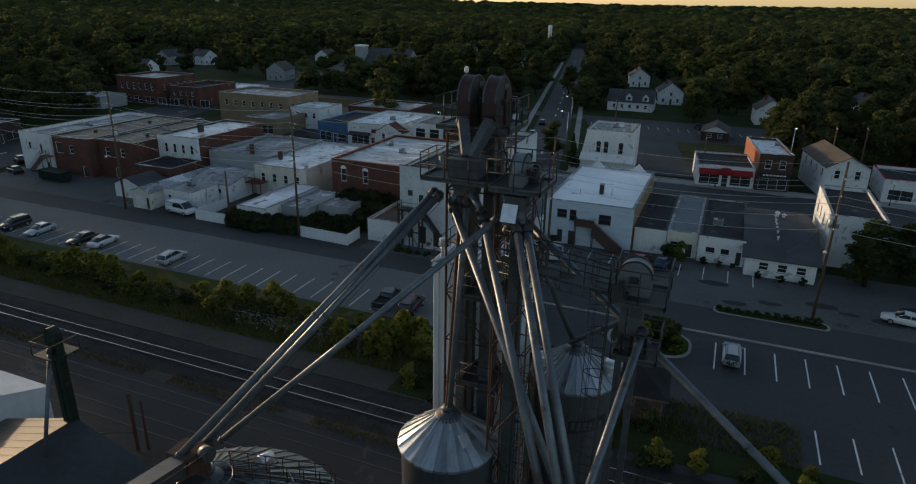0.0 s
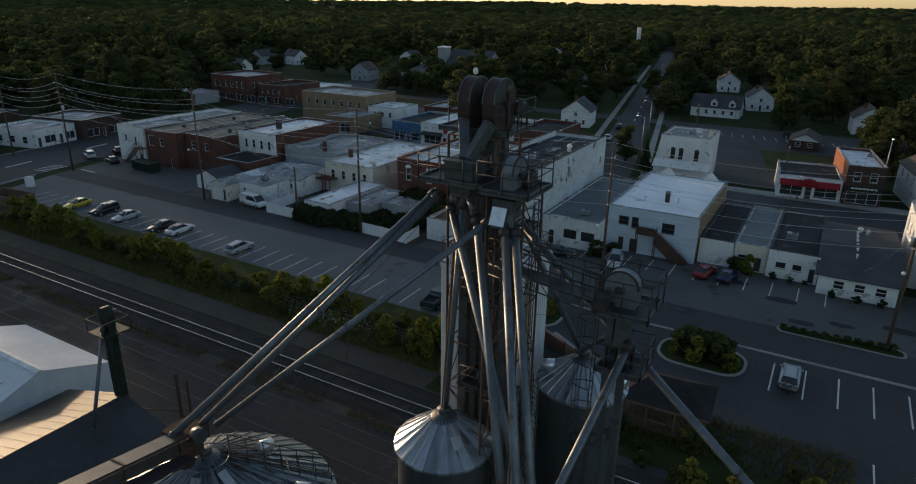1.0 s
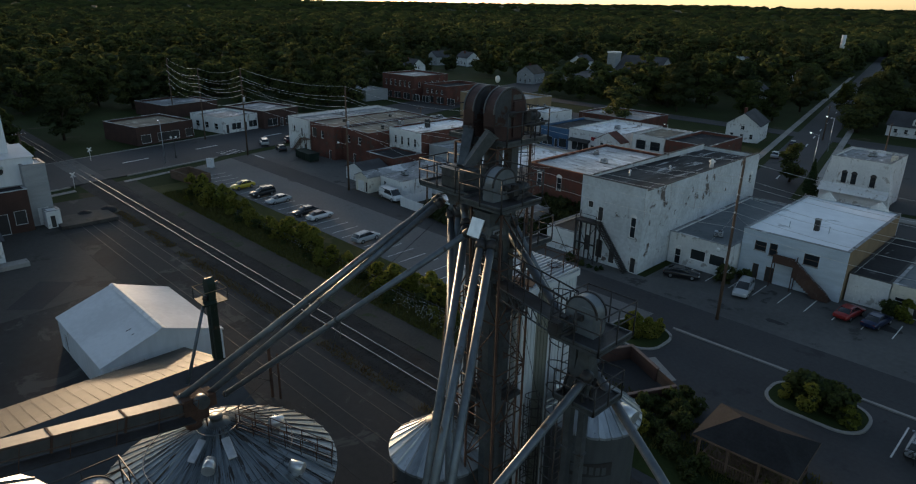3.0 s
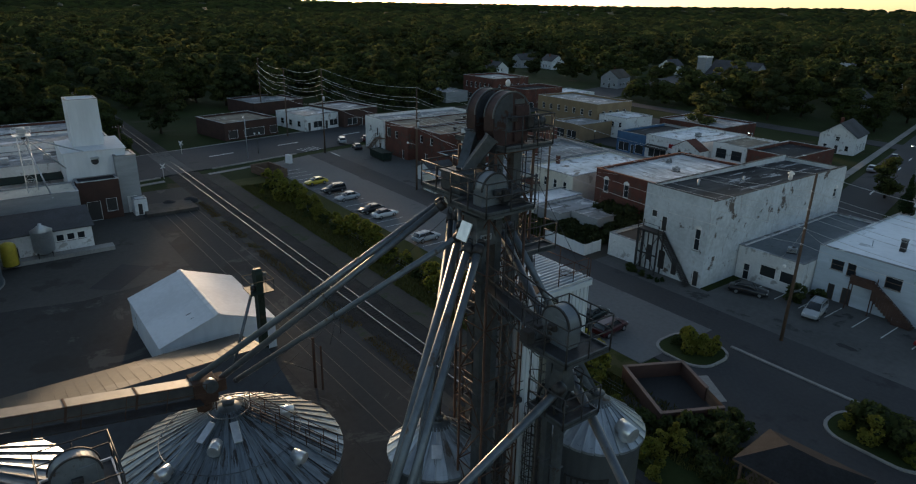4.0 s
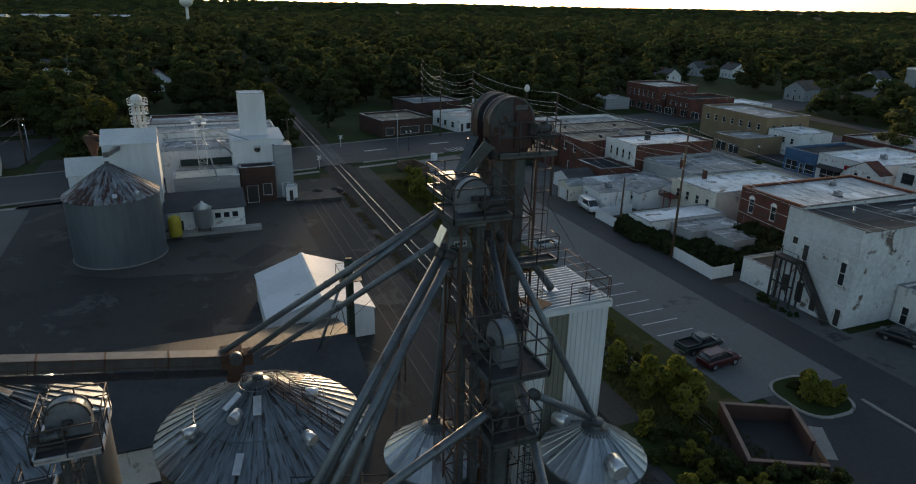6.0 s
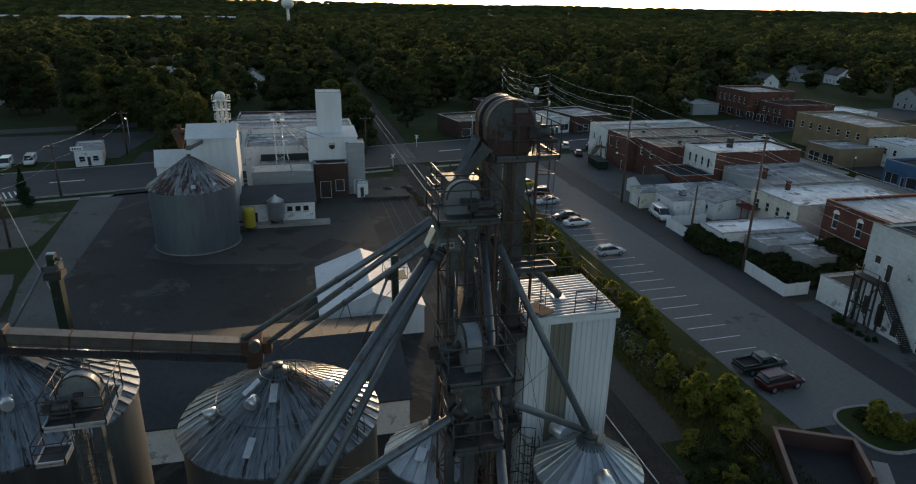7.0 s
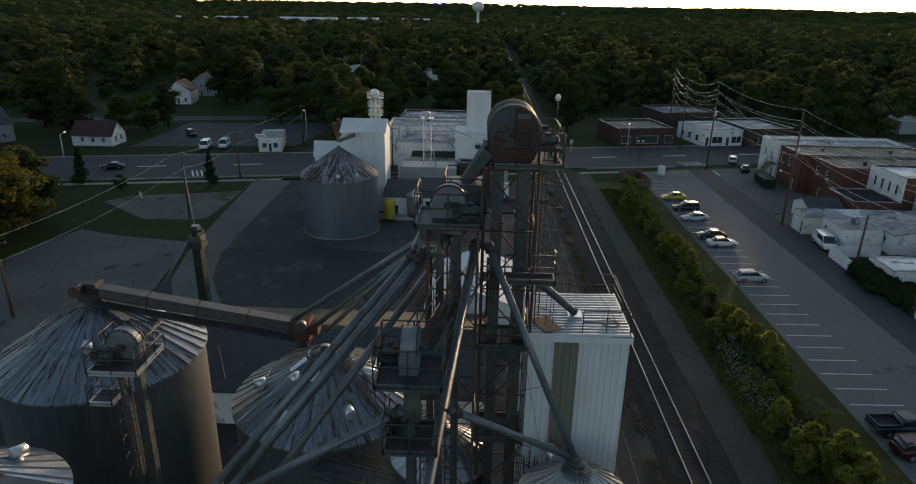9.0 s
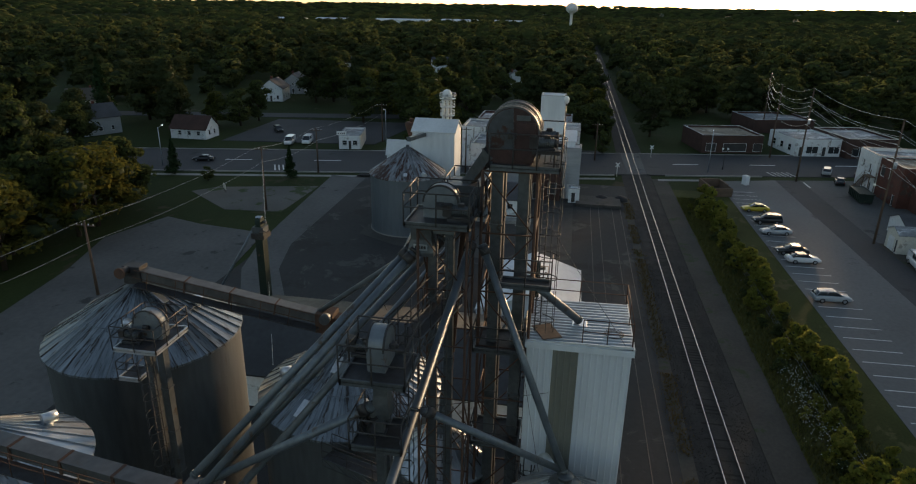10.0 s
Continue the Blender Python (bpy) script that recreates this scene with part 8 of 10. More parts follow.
for k in range(16000):
    a = radians(rngt.uniform(-16, 142))
    d = 125 + 560 * rngt.random()
    x, y = 8 - math.sin(a) * d, 10 + math.cos(a) * d
    if not clear(x, y) or d > 685:
        continue
    want = (1 / 165 if d < 330 else 1 / 185) * 158 / 360 * 2 * math.pi * d * 560 / 16000
    if -30 < x < 160 and y > 215 and d < 330:
        want *= 1.25
    if rngt.random() < want:
        spots.append((math.hypot(x - 8, y - 10), x, y))
spots.sort()
for d, x, y in spots[:120]:
    plant(x, y)
WOODS = spots[120:]
# rows and single trees that stand apart
for x, y, k, s in ((-36.7, 149.5, 2, 0.75), (-30.0, 140.6, 5, 0.5), (-106.8, 248, 1, 1.0), (-98, 238, 0, 1.0), (-92, 252, 1, 1.05), (-112, 232, 2, 1.0), (-82, 240, 6, 1.1), (-72, 256, 1, 1.0), (-60, 262, 4, 0.9), (-78, 222, 0, 0.95), (-48, 240, 1, 1.0), (-46, 262, 0, 1.0),
                   (-73, -46.0, 4, 1.05), (-68, -45.5, 4, 1.1), (-78, -48, 4, 1.0), (-66, -51, 0, 1.0), (-54, -45.5, 4, 1.05), (-59, -49, 4, 1.0), (-120, -88, 0, 0.9), (-128, -93, 1, 0.9), (-113, -96, 0, 1.0), (-106, -84, 1, 0.9), (-50, -50, 0, 1.0), (-62, -55, 4, 0.9), (-48, -58, 1, 1.0), (-38, -50, 4, 0.9), (-92, -66, 7 - 1, 1.0), (-86, -50, 0, 0.9), (-106.1, -53.4, 5, 0.5), (-103.0, -44.0, 6, 0.3), (-109.0, -28.8, 5, 0.46),
                   (20, 92.5, 0, 0.7), (27, 88, 1, 0.6), (34, 92, 0, 0.75), (25, 98, 2, 0.7), (33, 101, 1, 0.7), (42, 96, 0, 0.9), (24, 178, 1, 1.1), (32, 170, 0, 1.0), (40, 182, 1, 1.0), (50, 172, 0, 1.1), (22, 196, 1, 1.1), (36, 205, 0, 1.0), (58, 190, 1, 1.1), (64, 170, 0, 1.0), (54, 160, 1, 0.9), (14, 176, 2, 0.8),
                   (-160, -34 - 40, 4, 0.8), (-150, -80, 1, 0.9), (-188, -26, 4, 0.8), (-194, -32, 0, 0.8), (-120, 128, 2, 0.35), (-104, 118.0, 2, 0.3), (-88, 124, 2, 0.42), (-92, 121, 2, 0.4), (-214, 84, 1, 1.0), (-216, 60, 0, 1.0), (-176, 50, 1, 0.9), (-168, 36, 0, 0.8), (-150, 36, 2, 0.5)):
    plant(x, y, k, s)
# the dense grove south of the yard
for k in range(44):
    t = rngt.random()
    x, y = -30 - 70 * t + rngt.uniform(-5, 5), -56 - 44 * rngt.random() - 12 * t
    plant(x, y, rngt.choice((0, 1, 1, 4, 6, 2)), rngt.uniform(0.75, 1.05))
# trees along the railway going west
for k in range(14):
    x = -172 - 8.5 * k + rngt.uniform(-3, 3)
    plant(x, 31 - rngt.uniform(0, 6), None, rngt.uniform(0.6, 0.9))
    if x < -215 or not 45 < 56 < 50:
        plant(x - 44, 57 + rngt.uniform(0, 8), None, rngt.uniform(0.6, 0.95))
for k in range(120):
    x = -290 - 8.0 * k + rngt.uniform(-3, 3)
    WOODS.append((abs(x), x, 31 - rngt.uniform(0, 10)))
    WOODS.append((abs(x), x, 55.5 + rngt.uniform(0, 10)))
for k in KINDS:
    for o in (*k.children_recursive, k):
        bpy.data.objects.remove(o)

# the joined woods
LITE = []
for k, (h, sp, q) in enumerate(((13, 5.6, 0), (15.5, 6.0, 1), (11, 5.2, 2), (16.5, 5.2, 3), (12.5, 5.8, 4))):
    lv, lf, cv, cf = crown_mesh(200 + k, h, sp, 9, 300, 0.72, 0.12, False, 1, 1.05, 0.28)
    n0 = len(lv)
    LITE.append((np.array(lv + cv), lf, [[i + n0 for i in f] for f in cf]))
wv, wf, wm, base = [], [], [], 0
for d, x, y in WOODS:
    v, lf, cf = LITE[rngt.randrange(5)]
    a, sc = rngt.uniform(0, 6.28), rngt.choice((rngt.uniform(0.6, 0.85), rngt.uniform(0.85, 1.1), rngt.uniform(0.9, 1.3)))
    tone = rngt.choices((0, 2, 3), (5, 4, 2))[0]
    c_, s_ = math.cos(a) * sc * 1.28, math.sin(a) * sc * 1.28
    p = np.stack([v[:, 0] * c_ - v[:, 1] * s_ + x, v[:, 0] * s_ + v[:, 1] * c_ + y, v[:, 2] * sc - 0.1], 1)
    wv.append(p)
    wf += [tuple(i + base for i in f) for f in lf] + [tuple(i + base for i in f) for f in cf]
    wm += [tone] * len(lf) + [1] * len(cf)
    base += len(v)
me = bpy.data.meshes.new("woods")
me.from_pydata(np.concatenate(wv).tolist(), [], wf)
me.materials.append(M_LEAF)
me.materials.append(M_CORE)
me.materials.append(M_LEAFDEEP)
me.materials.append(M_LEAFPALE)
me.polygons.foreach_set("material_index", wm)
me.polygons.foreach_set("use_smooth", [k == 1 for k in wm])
tagged(new("woods", me), "dense late summer trees round the town", "woods", kind="stuff")

# far woods: one crowd of simple crowns to the horizon
lv, lf, lm = [], [], []
ico = bmesh.new()
bmesh.ops.create_icosphere(ico, subdivisions=1, radius=1.0)
iv = [v.co.copy() for v in ico.verts if v.co.z > -0.5]
keep = {v.index: i for i, v in enumerate([v for v in ico.verts if v.co.z > -0.5])}
ifs = [[keep[v.index] for v in f.verts] for f in ico.faces if all(v.co.z > -0.5 for v in f.verts)]
ico.free()
rngf = random.Random(31)
for k in range(9500):
    a = radians(rngf.uniform(-18, 146))
    d = 560 + 3300 * rngf.random() ** 1.7
    x, y = 8 - math.sin(a) * d, 10 + math.cos(a) * d
    if (-1260 < x < -880 and -1010 < y < -550) or (230 < x < 910 and 880 < y < 1190) or (36 < y < 50 and x > -1500) or (y < 1000 and -17 < x + 0.2 * y < -2):
        continue
    if -1140 < x < -990 and -480 < y < -40 and d < 1250:
        continue
    s = rngf.uniform(5.0, 8.5) * (1 + d / 1300)
    h = rngf.uniform(9, 14) * (1 + 0.25 * d / 3800) 
    n0 = len(lv)
    o = Vector((x, y, 0))
    hz = hill(x, y) - (3 if d > 1400 else 0)
    for v in iv:
        q = 1 + 0.42 * noise.noise(v * 2.6 + o * 0.37) + 0.15 * noise.noise(v * 6.0 + o)
        lv.append((x + v.x * s * q, y + v.y * s * q, hz + h * (0.55 + 0.5 * v.z * q)))
    lf += [[n0 + i for i in f] for f in ifs]
    tone = rngf.choices((0, 1, 2), (4, 4, 2))[0]
    lm += [tone] * len(ifs)
    if d < 1500:
        for j in range(26):
            dd = Vector((rngf.gauss(0, 1), rngf.gauss(0, 1), abs(rngf.gauss(0.4, 0.8)))).normalized()
            p = Vector((x + dd.x * s * 1.02, y + dd.y * s * 1.02, h * (0.55 + 0.52 * dd.z)))
            u = dd.orthogonal().normalized() * rngf.uniform(0.8, 1.7)
            w = dd.cross(u).normalized() * rngf.uniform(0.8, 1.7)
            n0 = len(lv)
            lv += [tuple(p - u - w * 0.4), tuple(p + u * 0.2 - w), tuple(p + u + w * 0.3), tuple(p - u * 0.1 + w + dd * 0.6)]
            lf.append((n0, n0 + 1, n0 + 2, n0 + 3))
            lm.append(tone)
far = mesh_from("far_woods", lv, lf, M_LEAF)
far.materials.append(M_LEAFDEEP)
far.materials.append(M_LEAFPALE)
far.polygons.foreach_set("material_index", lm)
far.polygons.foreach_set("use_smooth", [True] * len(lm))
tagged(new("far_woods", far), "dark green woods reaching to the horizon", "woods", kind="stuff")


# ---- shrubs ----
def bush_kind(seed, h, spread, leaves, leaf, m, label):
    lv, lf, cv, cf = crown_mesh(seed, h, spread, 18, leaves, leaf, 0.12, lobe=0.62)
    e = thing("shrub", label, "shrub", (0, 0, 0))
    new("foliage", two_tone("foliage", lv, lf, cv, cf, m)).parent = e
    return e


# yellow-green leaves, brightened towards gold to hold the low sun
M_BUSHGOLD = leaf_mat("sunlit_shrub_leaves", (0.115, 0.135, 0.025), (0.25, 0.23, 0.05), 0.5)
BUSH = [bush_kind(51, 2.6, 1.7, 980, 0.14, M_BUSHGOLD, "yellow-green wild shrub on the railway verge"), bush_kind(52, 1.5, 1.4, 560, 0.12, M_LEAF, "low dark green shrub"), bush_kind(53, 1.1, 0.75, 320, 0.1, M_LEAFDARK, "clipped round shrub by a wall"), bush_kind(54, 3.2, 2.2, 1300, 0.16, M_BUSHGOLD, "big yellow-green shrub on the railway verge")]
rngb = random.Random(8)


def bush(x, y, k, s=1.0):
    copy_thing(BUSH[k], pose(x, y, -0.08, 0, 0, rngb.uniform(0, 360)) @ Matrix.Diagonal((s, s, s * rngb.uniform(0.85, 1.1), 1)))


for k in range(26):
    x = -112 + 92 * rngb.random()
    y = 51.9 + 0.7 * math.sin(x * 0.12) + rngb.gauss(0, 0.8)
    bush(x, y, rngb.choice((1, 1, 0)), rngb.uniform(0.3, 0.5))
for x, y, s in ((-108, 53.2, 1.1), (-104, 53.4, 1.2), (-99, 52.6, 1.2), (-96.5, 53.6, 1.1), (-92, 53.3, 1.1), (-89.5, 54.2, 0.8), (-83, 53.4, 0.6), (-75, 53.9, 1.1), (-72.5, 54.6, 1.0), (-68.5, 54.2, 1.05), (-60, 54.0, 0.6), (-54, 53.8, 0.75), (-50.5, 54.3, 1.05), (-48.3, 55.0, 0.95), (-44, 54.6, 1.15), (-42.6, 55.6, 0.8), (-38, 52.6, 0.6), (-33.2, 51.6, 0.9), (-29.2, 52.2, 1.1), (-27.2, 53.6, 1.15), (-25.4, 54.6, 1.0), (-24.5, 52.4, 0.9)):
    bush(x, y, 3, s * 1.08)
    for k in range(3):
        bush(x + rngb.gauss(0, 1.2), y + rngb.gauss(0, 0.7), rngb.choice((0, 3, 1)), s * rngb.uniform(0.55, 0.9))
for k in range(60):
    x = -110 + 86 * rngb.random()
    bush(x, 53.3 + rngb.gauss(0, 1.1), rngb.choice((1, 1, 0)), rngb.uniform(0.5, 1.0))
for k in range(34):
    bush(rngb.uniform(-24, -12), rngb.uniform(45.8, 51.5), rngb.choice((0, 1, 1)), rngb.uniform(0.5, 1.0))
for k in range(22):
    bush(rngb.uniform(-11, 14), rngb.uniform(44.5, 50.5), rngb.choice((0, 1, 1)), rngb.uniform(0.6, 1.1))
for x, y, s in ((-5.5, 66.2, 1.2), (-3.6, 66.4, 1.35), (-2.0, 65.6, 1.2), (-4.4, 64.6, 1.1), (-1.0, 64.4, 0.9), (-6.6, 65.2, 0.7)):
    bush(x, y, 1 if s > 1.15 else 3, s * (1.5 if s > 1.15 else 0.8))
for k in range(12):
    bush(rngb.uniform(-24.9, -20.4), rngb.uniform(64.0, 68.2), rngb.choice((0, 1)), rngb.uniform(0.5, 0.85))
for k in range(11):
    bush(2.8 + 1.05 * k, 77.0 + 0.05 * k, 1, rngb.uniform(0.45, 0.6))
for x, y, k, s in ((7.2, 89.4, 2, 1.0), (9.9, 89.4, 2, 1.1), (12.6, 89.4, 2, 1.2), (-22.6, 87.6, 1, 1.5), (-21.0, 90.2, 1, 1.2), (-4.6, 92.4, 1, 1.3), (-3.0, 92.2, 3, 0.9), (0.2, 91.9, 2, 1.2), (2.3, 92.1, 1, 0.5), (4.0, 92.2, 1, 0.4)):
    bush(x, y, k, s)
for k in range(9):
    bush(rngb.uniform(-41.5, -34.5), rngb.uniform(77.9, 79.1), rngb.choice((1, 2)), rngb.uniform(0.45, 0.8))
# ivy over the low extension and the garden behind the white fence, joined
iv_v, iv_f, iv_m = [], [], []
lv, lf, cv, cf = crown_mesh(61, 1.5, 1.3, 6, 330, 0.15, 0.1)
src = [Vector(p) for p in lv + cv]
for n, x0, y0, x1, y1, s0, s1 in ((44, -69.9, 77.2, -63.6, 78.6, 1.2, 1.9), (50, -63.9, 77.6, -57.6, 82.0, 0.9, 1.5), (26, -63.9, 79, -63.3, 93, 0.9, 1.5), (40, -57, 79.0, -48.8, 91, 0.7, 1.3), (14, -58.2, 83.2, -52.5, 84.5, 1.0, 1.6), (14, -52.5, 88.0, -47.0, 92, 1.6, 2.6), (16, -60, 90.6, -46.8, 91.9, 2.2, 3.2), (12, -52.6, 84.0, -47.2, 88.0, 1.0, 1.8)):
    for k in range(n):
        x, y, s, a = rngb.uniform(x0, x1), rngb.uniform(y0, y1), rngb.uniform(s0, s1), rngb.uniform(0, 6.28)
        m = pose(x, y, -0.05, 0, 0, math.degrees(a)) @ Matrix.Diagonal((s, s, s, 1))
        n0 = len(iv_v)
        iv_v += [tuple(m @ p) for p in src]
        iv_f += [tuple(i + n0 for i in f) for f in lf] + [tuple(i + n0 + len(lv) for i in f) for f in cf]
        iv_m += [0] * len(lf) + [1] * len(cf)
me = mesh_from("ivy", iv_v, iv_f, M_LEAFDEEP)
me.materials.append(M_CORE)
me.polygons.foreach_set("material_index", iv_m)
tagged(new("ivy", me), "dark ivy and creeper covering low back walls", "ivy", kind="stuff")
for x, y, s in ((-15.6, 51.9, 1.1), (-14.6, 53.2, 1.2), (-13.9, 54.5, 1.1), (-13.0, 55.6, 1.2), (-12.5, 57.6, 1.0), (-11.0, 56.6, 1.1), (-10.8, 53.4, 1.2), (-12.2, 53.6, 1.0), (-10.6, 50.6, 1.1), (-9.6, 49.6, 1.0), (-16.8, 50.8, 1.2), (-13.4, 51.6, 1.1), (-12.0, 51.4, 0.9), (-11.6, 55.0, 1.2)):
    bush(x, y, 1, s)
for x, y, s in ((-22.4, 65.6, 0.85), (-21.6, 66.3, 0.7), (-23.3, 66.6, 0.7)):
    bush(x, y, 3, s)
for k in BUSH:
    for o in (*k.children_recursive, k):
        bpy.data.objects.remove(o)

# rough grass and white blossom on the verge
verts, faces = [], []
rngg = random.Random(4)
for k in range(26000):
    x, y = rngg.uniform(-112, 10), rngg.choice((rngg.uniform(49.0, 55.6), rngg.uniform(49.0, 55.0)))
    h, a = rngg.uniform(0.15, 0.55), rngg.uniform(0, 6.28)
    n0 = len(verts)
    w = rngg.uniform(0.04, 0.12)
    verts += [(x - w * math.cos(a), y - w * math.sin(a), -0.1), (x + w * math.cos(a), y + w * math.sin(a), -0.1), (x + rngg.uniform(-0.2, 0.2), y + rngg.uniform(-0.2, 0.2), h)]
    faces.append((n0, n0 + 1, n0 + 2))
dry_v, dry_f = [], []
for k in range(9000):
    x = rngg.uniform(-108, 30)
    if noise.noise(Vector((x * 0.25, 3.0, 0))) < -0.15:
        continue
    y, h, a = rngg.gauss(39.3, 0.42), rngg.uniform(0.08, 0.32), rngg.uniform(0, 6.28)
    n0, w = len(dry_v), rngg.uniform(0.03, 0.08)
    dry_v += [(x - w * math.cos(a), y - w * math.sin(a), -0.05), (x + w * math.cos(a), y + w * math.sin(a), -0.05), (x + rngg.uniform(-0.15, 0.15), y + rngg.uniform(-0.15, 0.15), h)]
    dry_f.append((n0, n0 + 1, n0 + 2))
tagged(new("dry_grass", mesh_from("dry_grass", dry_v, dry_f, M_DRYGRASS)), "thin golden dry grass along the edge of the ballast", "grass", kind="stuff")
M_WEED = leaf_mat("dry_weeds", (0.08, 0.085, 0.025), (0.19, 0.15, 0.055), 0.3)
tagged(new("verge_weeds", mesh_from("verge_weeds", verts, faces, M_WEED)), "tall dry weeds and grass along the railway verge", "grass", kind="stuff")
verts, faces = [], []
for cx_, cy_, n in ((-45, 51.3, 110), (-41, 51.2, 150), (-37.5, 50.9, 120), (-33.5, 52.0, 60), (-66, 52.0, 30)):
    for k in range(n):
        x, y, z = cx_ + rngg.gauss(0, 2.2), cy_ + rngg.gauss(0, 0.7), rngg.uniform(0.7, 1.35)
        s = rngg.uniform(0.02, 0.045)
        n0 = len(verts)
        verts += [(x - s, y - s, z), (x + s, y - s, z + s), (x + s, y + s, z), (x - s, y + s, z + s)]
        faces.append((n0, n0 + 1, n0 + 2, n0 + 3))
tagged(new("blossom", mesh_from("blossom", verts, faces, M_BLOOM)), "small white flower heads above the verge weeds", "flowers", kind="stuff")


# ---- vehicles ----
def paint(name, col):
    m = mat(name, col, tuple(c * 0.9 for c in col), 0.3, 0.1, big=0.6, small=3.0, bump=0.0)
    m.node_tree.nodes["Principled BSDF"].inputs["Coat Weight"].default_value = 0.6
    return m


P = {"white": paint("white_car_paint", (0.62, 0.63, 0.64)), "silver": paint("silver_car_paint", (0.36, 0.38, 0.4)), "black": paint("black_car_paint", (0.015, 0.016, 0.018)), "yellow": paint("yellow_car_paint", (0.5, 0.38, 0.03)),
     "maroon": paint("maroon_car_paint", (0.055, 0.008, 0.01)), "blue": paint("dark_blue_car_paint", (0.012, 0.02, 0.06)), "green": paint("dark_green_car_paint", (0.02, 0.03, 0.026)), "red": paint("red_car_paint", (0.22, 0.02, 0.02))}
SHAPES = {   # stations along the length: (x, underside, shoulder, half width); cabin: (x, roof height, half width)
    "sedan": dict(L=4.7, body=[(-2.35, 0.45, 0.72, 0.70), (-2.25, 0.3, 0.88, 0.84), (-1.5, 0.24, 0.98, 0.89), (0.0, 0.22, 0.95, 0.90), (1.2, 0.24, 0.90, 0.89), (2.1, 0.3, 0.74, 0.82), (2.35, 0.42, 0.58, 0.66)],
                  cabin=[(-1.75, 0.96, 0.74), (-1.05, 1.40, 0.62), (0.15, 1.45, 0.62), (1.05, 0.94, 0.74)]),
    "suv": dict(L=4.7, body=[(-2.35, 0.5, 0.95, 0.78), (-2.28, 0.35, 1.05, 0.88), (-1.5, 0.3, 1.08, 0.92), (0.0, 0.28, 1.06, 0.92), (1.2, 0.3, 1.04, 0.92), (2.1, 0.35, 0.9, 0.86), (2.35, 0.48, 0.72, 0.72)],
                cabin=[(-2.25, 1.06, 0.80), (-2.0, 1.68, 0.70), (0.2, 1.74, 0.70), (1.15, 1.06, 0.80)]),
    "wagon": dict(L=4.6, body=[(-2.3, 0.45, 0.82, 0.72), (-2.22, 0.3, 0.92, 0.85), (-1.5, 0.24, 0.96, 0.89), (0.0, 0.22, 0.95, 0.90), (1.2, 0.24, 0.92, 0.89), (2.05, 0.3, 0.78, 0.83), (2.3, 0.42, 0.6, 0.68)],
                  cabin=[(-2.15, 0.95, 0.76), (-1.75, 1.45, 0.64), (0.2, 1.52, 0.64), (1.2, 0.95, 0.76)]),
    "van": dict(L=5.6, body=[(-2.8, 0.5, 1.1, 0.92), (-2.72, 0.35, 1.2, 0.98), (-1.5, 0.3, 1.2, 1.0), (0.8, 0.3, 1.2, 1.0), (2.0, 0.32, 1.15, 0.98), (2.6, 0.36, 0.98, 0.92), (2.8, 0.48, 0.8, 0.8)],
                cabin=[(-2.74, 1.2, 0.95), (-2.66, 2.02, 0.86), (1.0, 2.08, 0.86), (2.0, 1.16, 0.92)]),
    "pickup": dict(L=5.6, body=[(-2.8, 0.55, 0.98, 0.86), (-2.72, 0.4, 1.05, 0.94), (-1.5, 0.36, 1.05, 0.95), (0.0, 0.34, 1.04, 0.95), (1.6, 0.36, 1.06, 0.95), (2.55, 0.4, 0.95, 0.9), (2.8, 0.5, 0.78, 0.78)],
                   cabin=[(-0.6, 1.06, 0.82), (-0.45, 1.72, 0.70), (0.7, 1.76, 0.70), (1.55, 1.06, 0.82)]),
}


def loft(rings):
    bm = bmesh.new()
    vs = [[bm.verts.new(p) for p in r] for r in rings]
    n = len(vs[0])
    for a, b in zip(vs, vs[1:]):
        for i in range(n):
            bm.faces.new((a[i], a[(i + 1) % n], b[(i + 1) % n], b[i])).smooth = True
    bm.faces.new(vs[0][::-1])
    bm.faces.new(vs[-1])
    bmesh.ops.recalc_face_normals(bm, faces=bm.faces[:])
    return bm


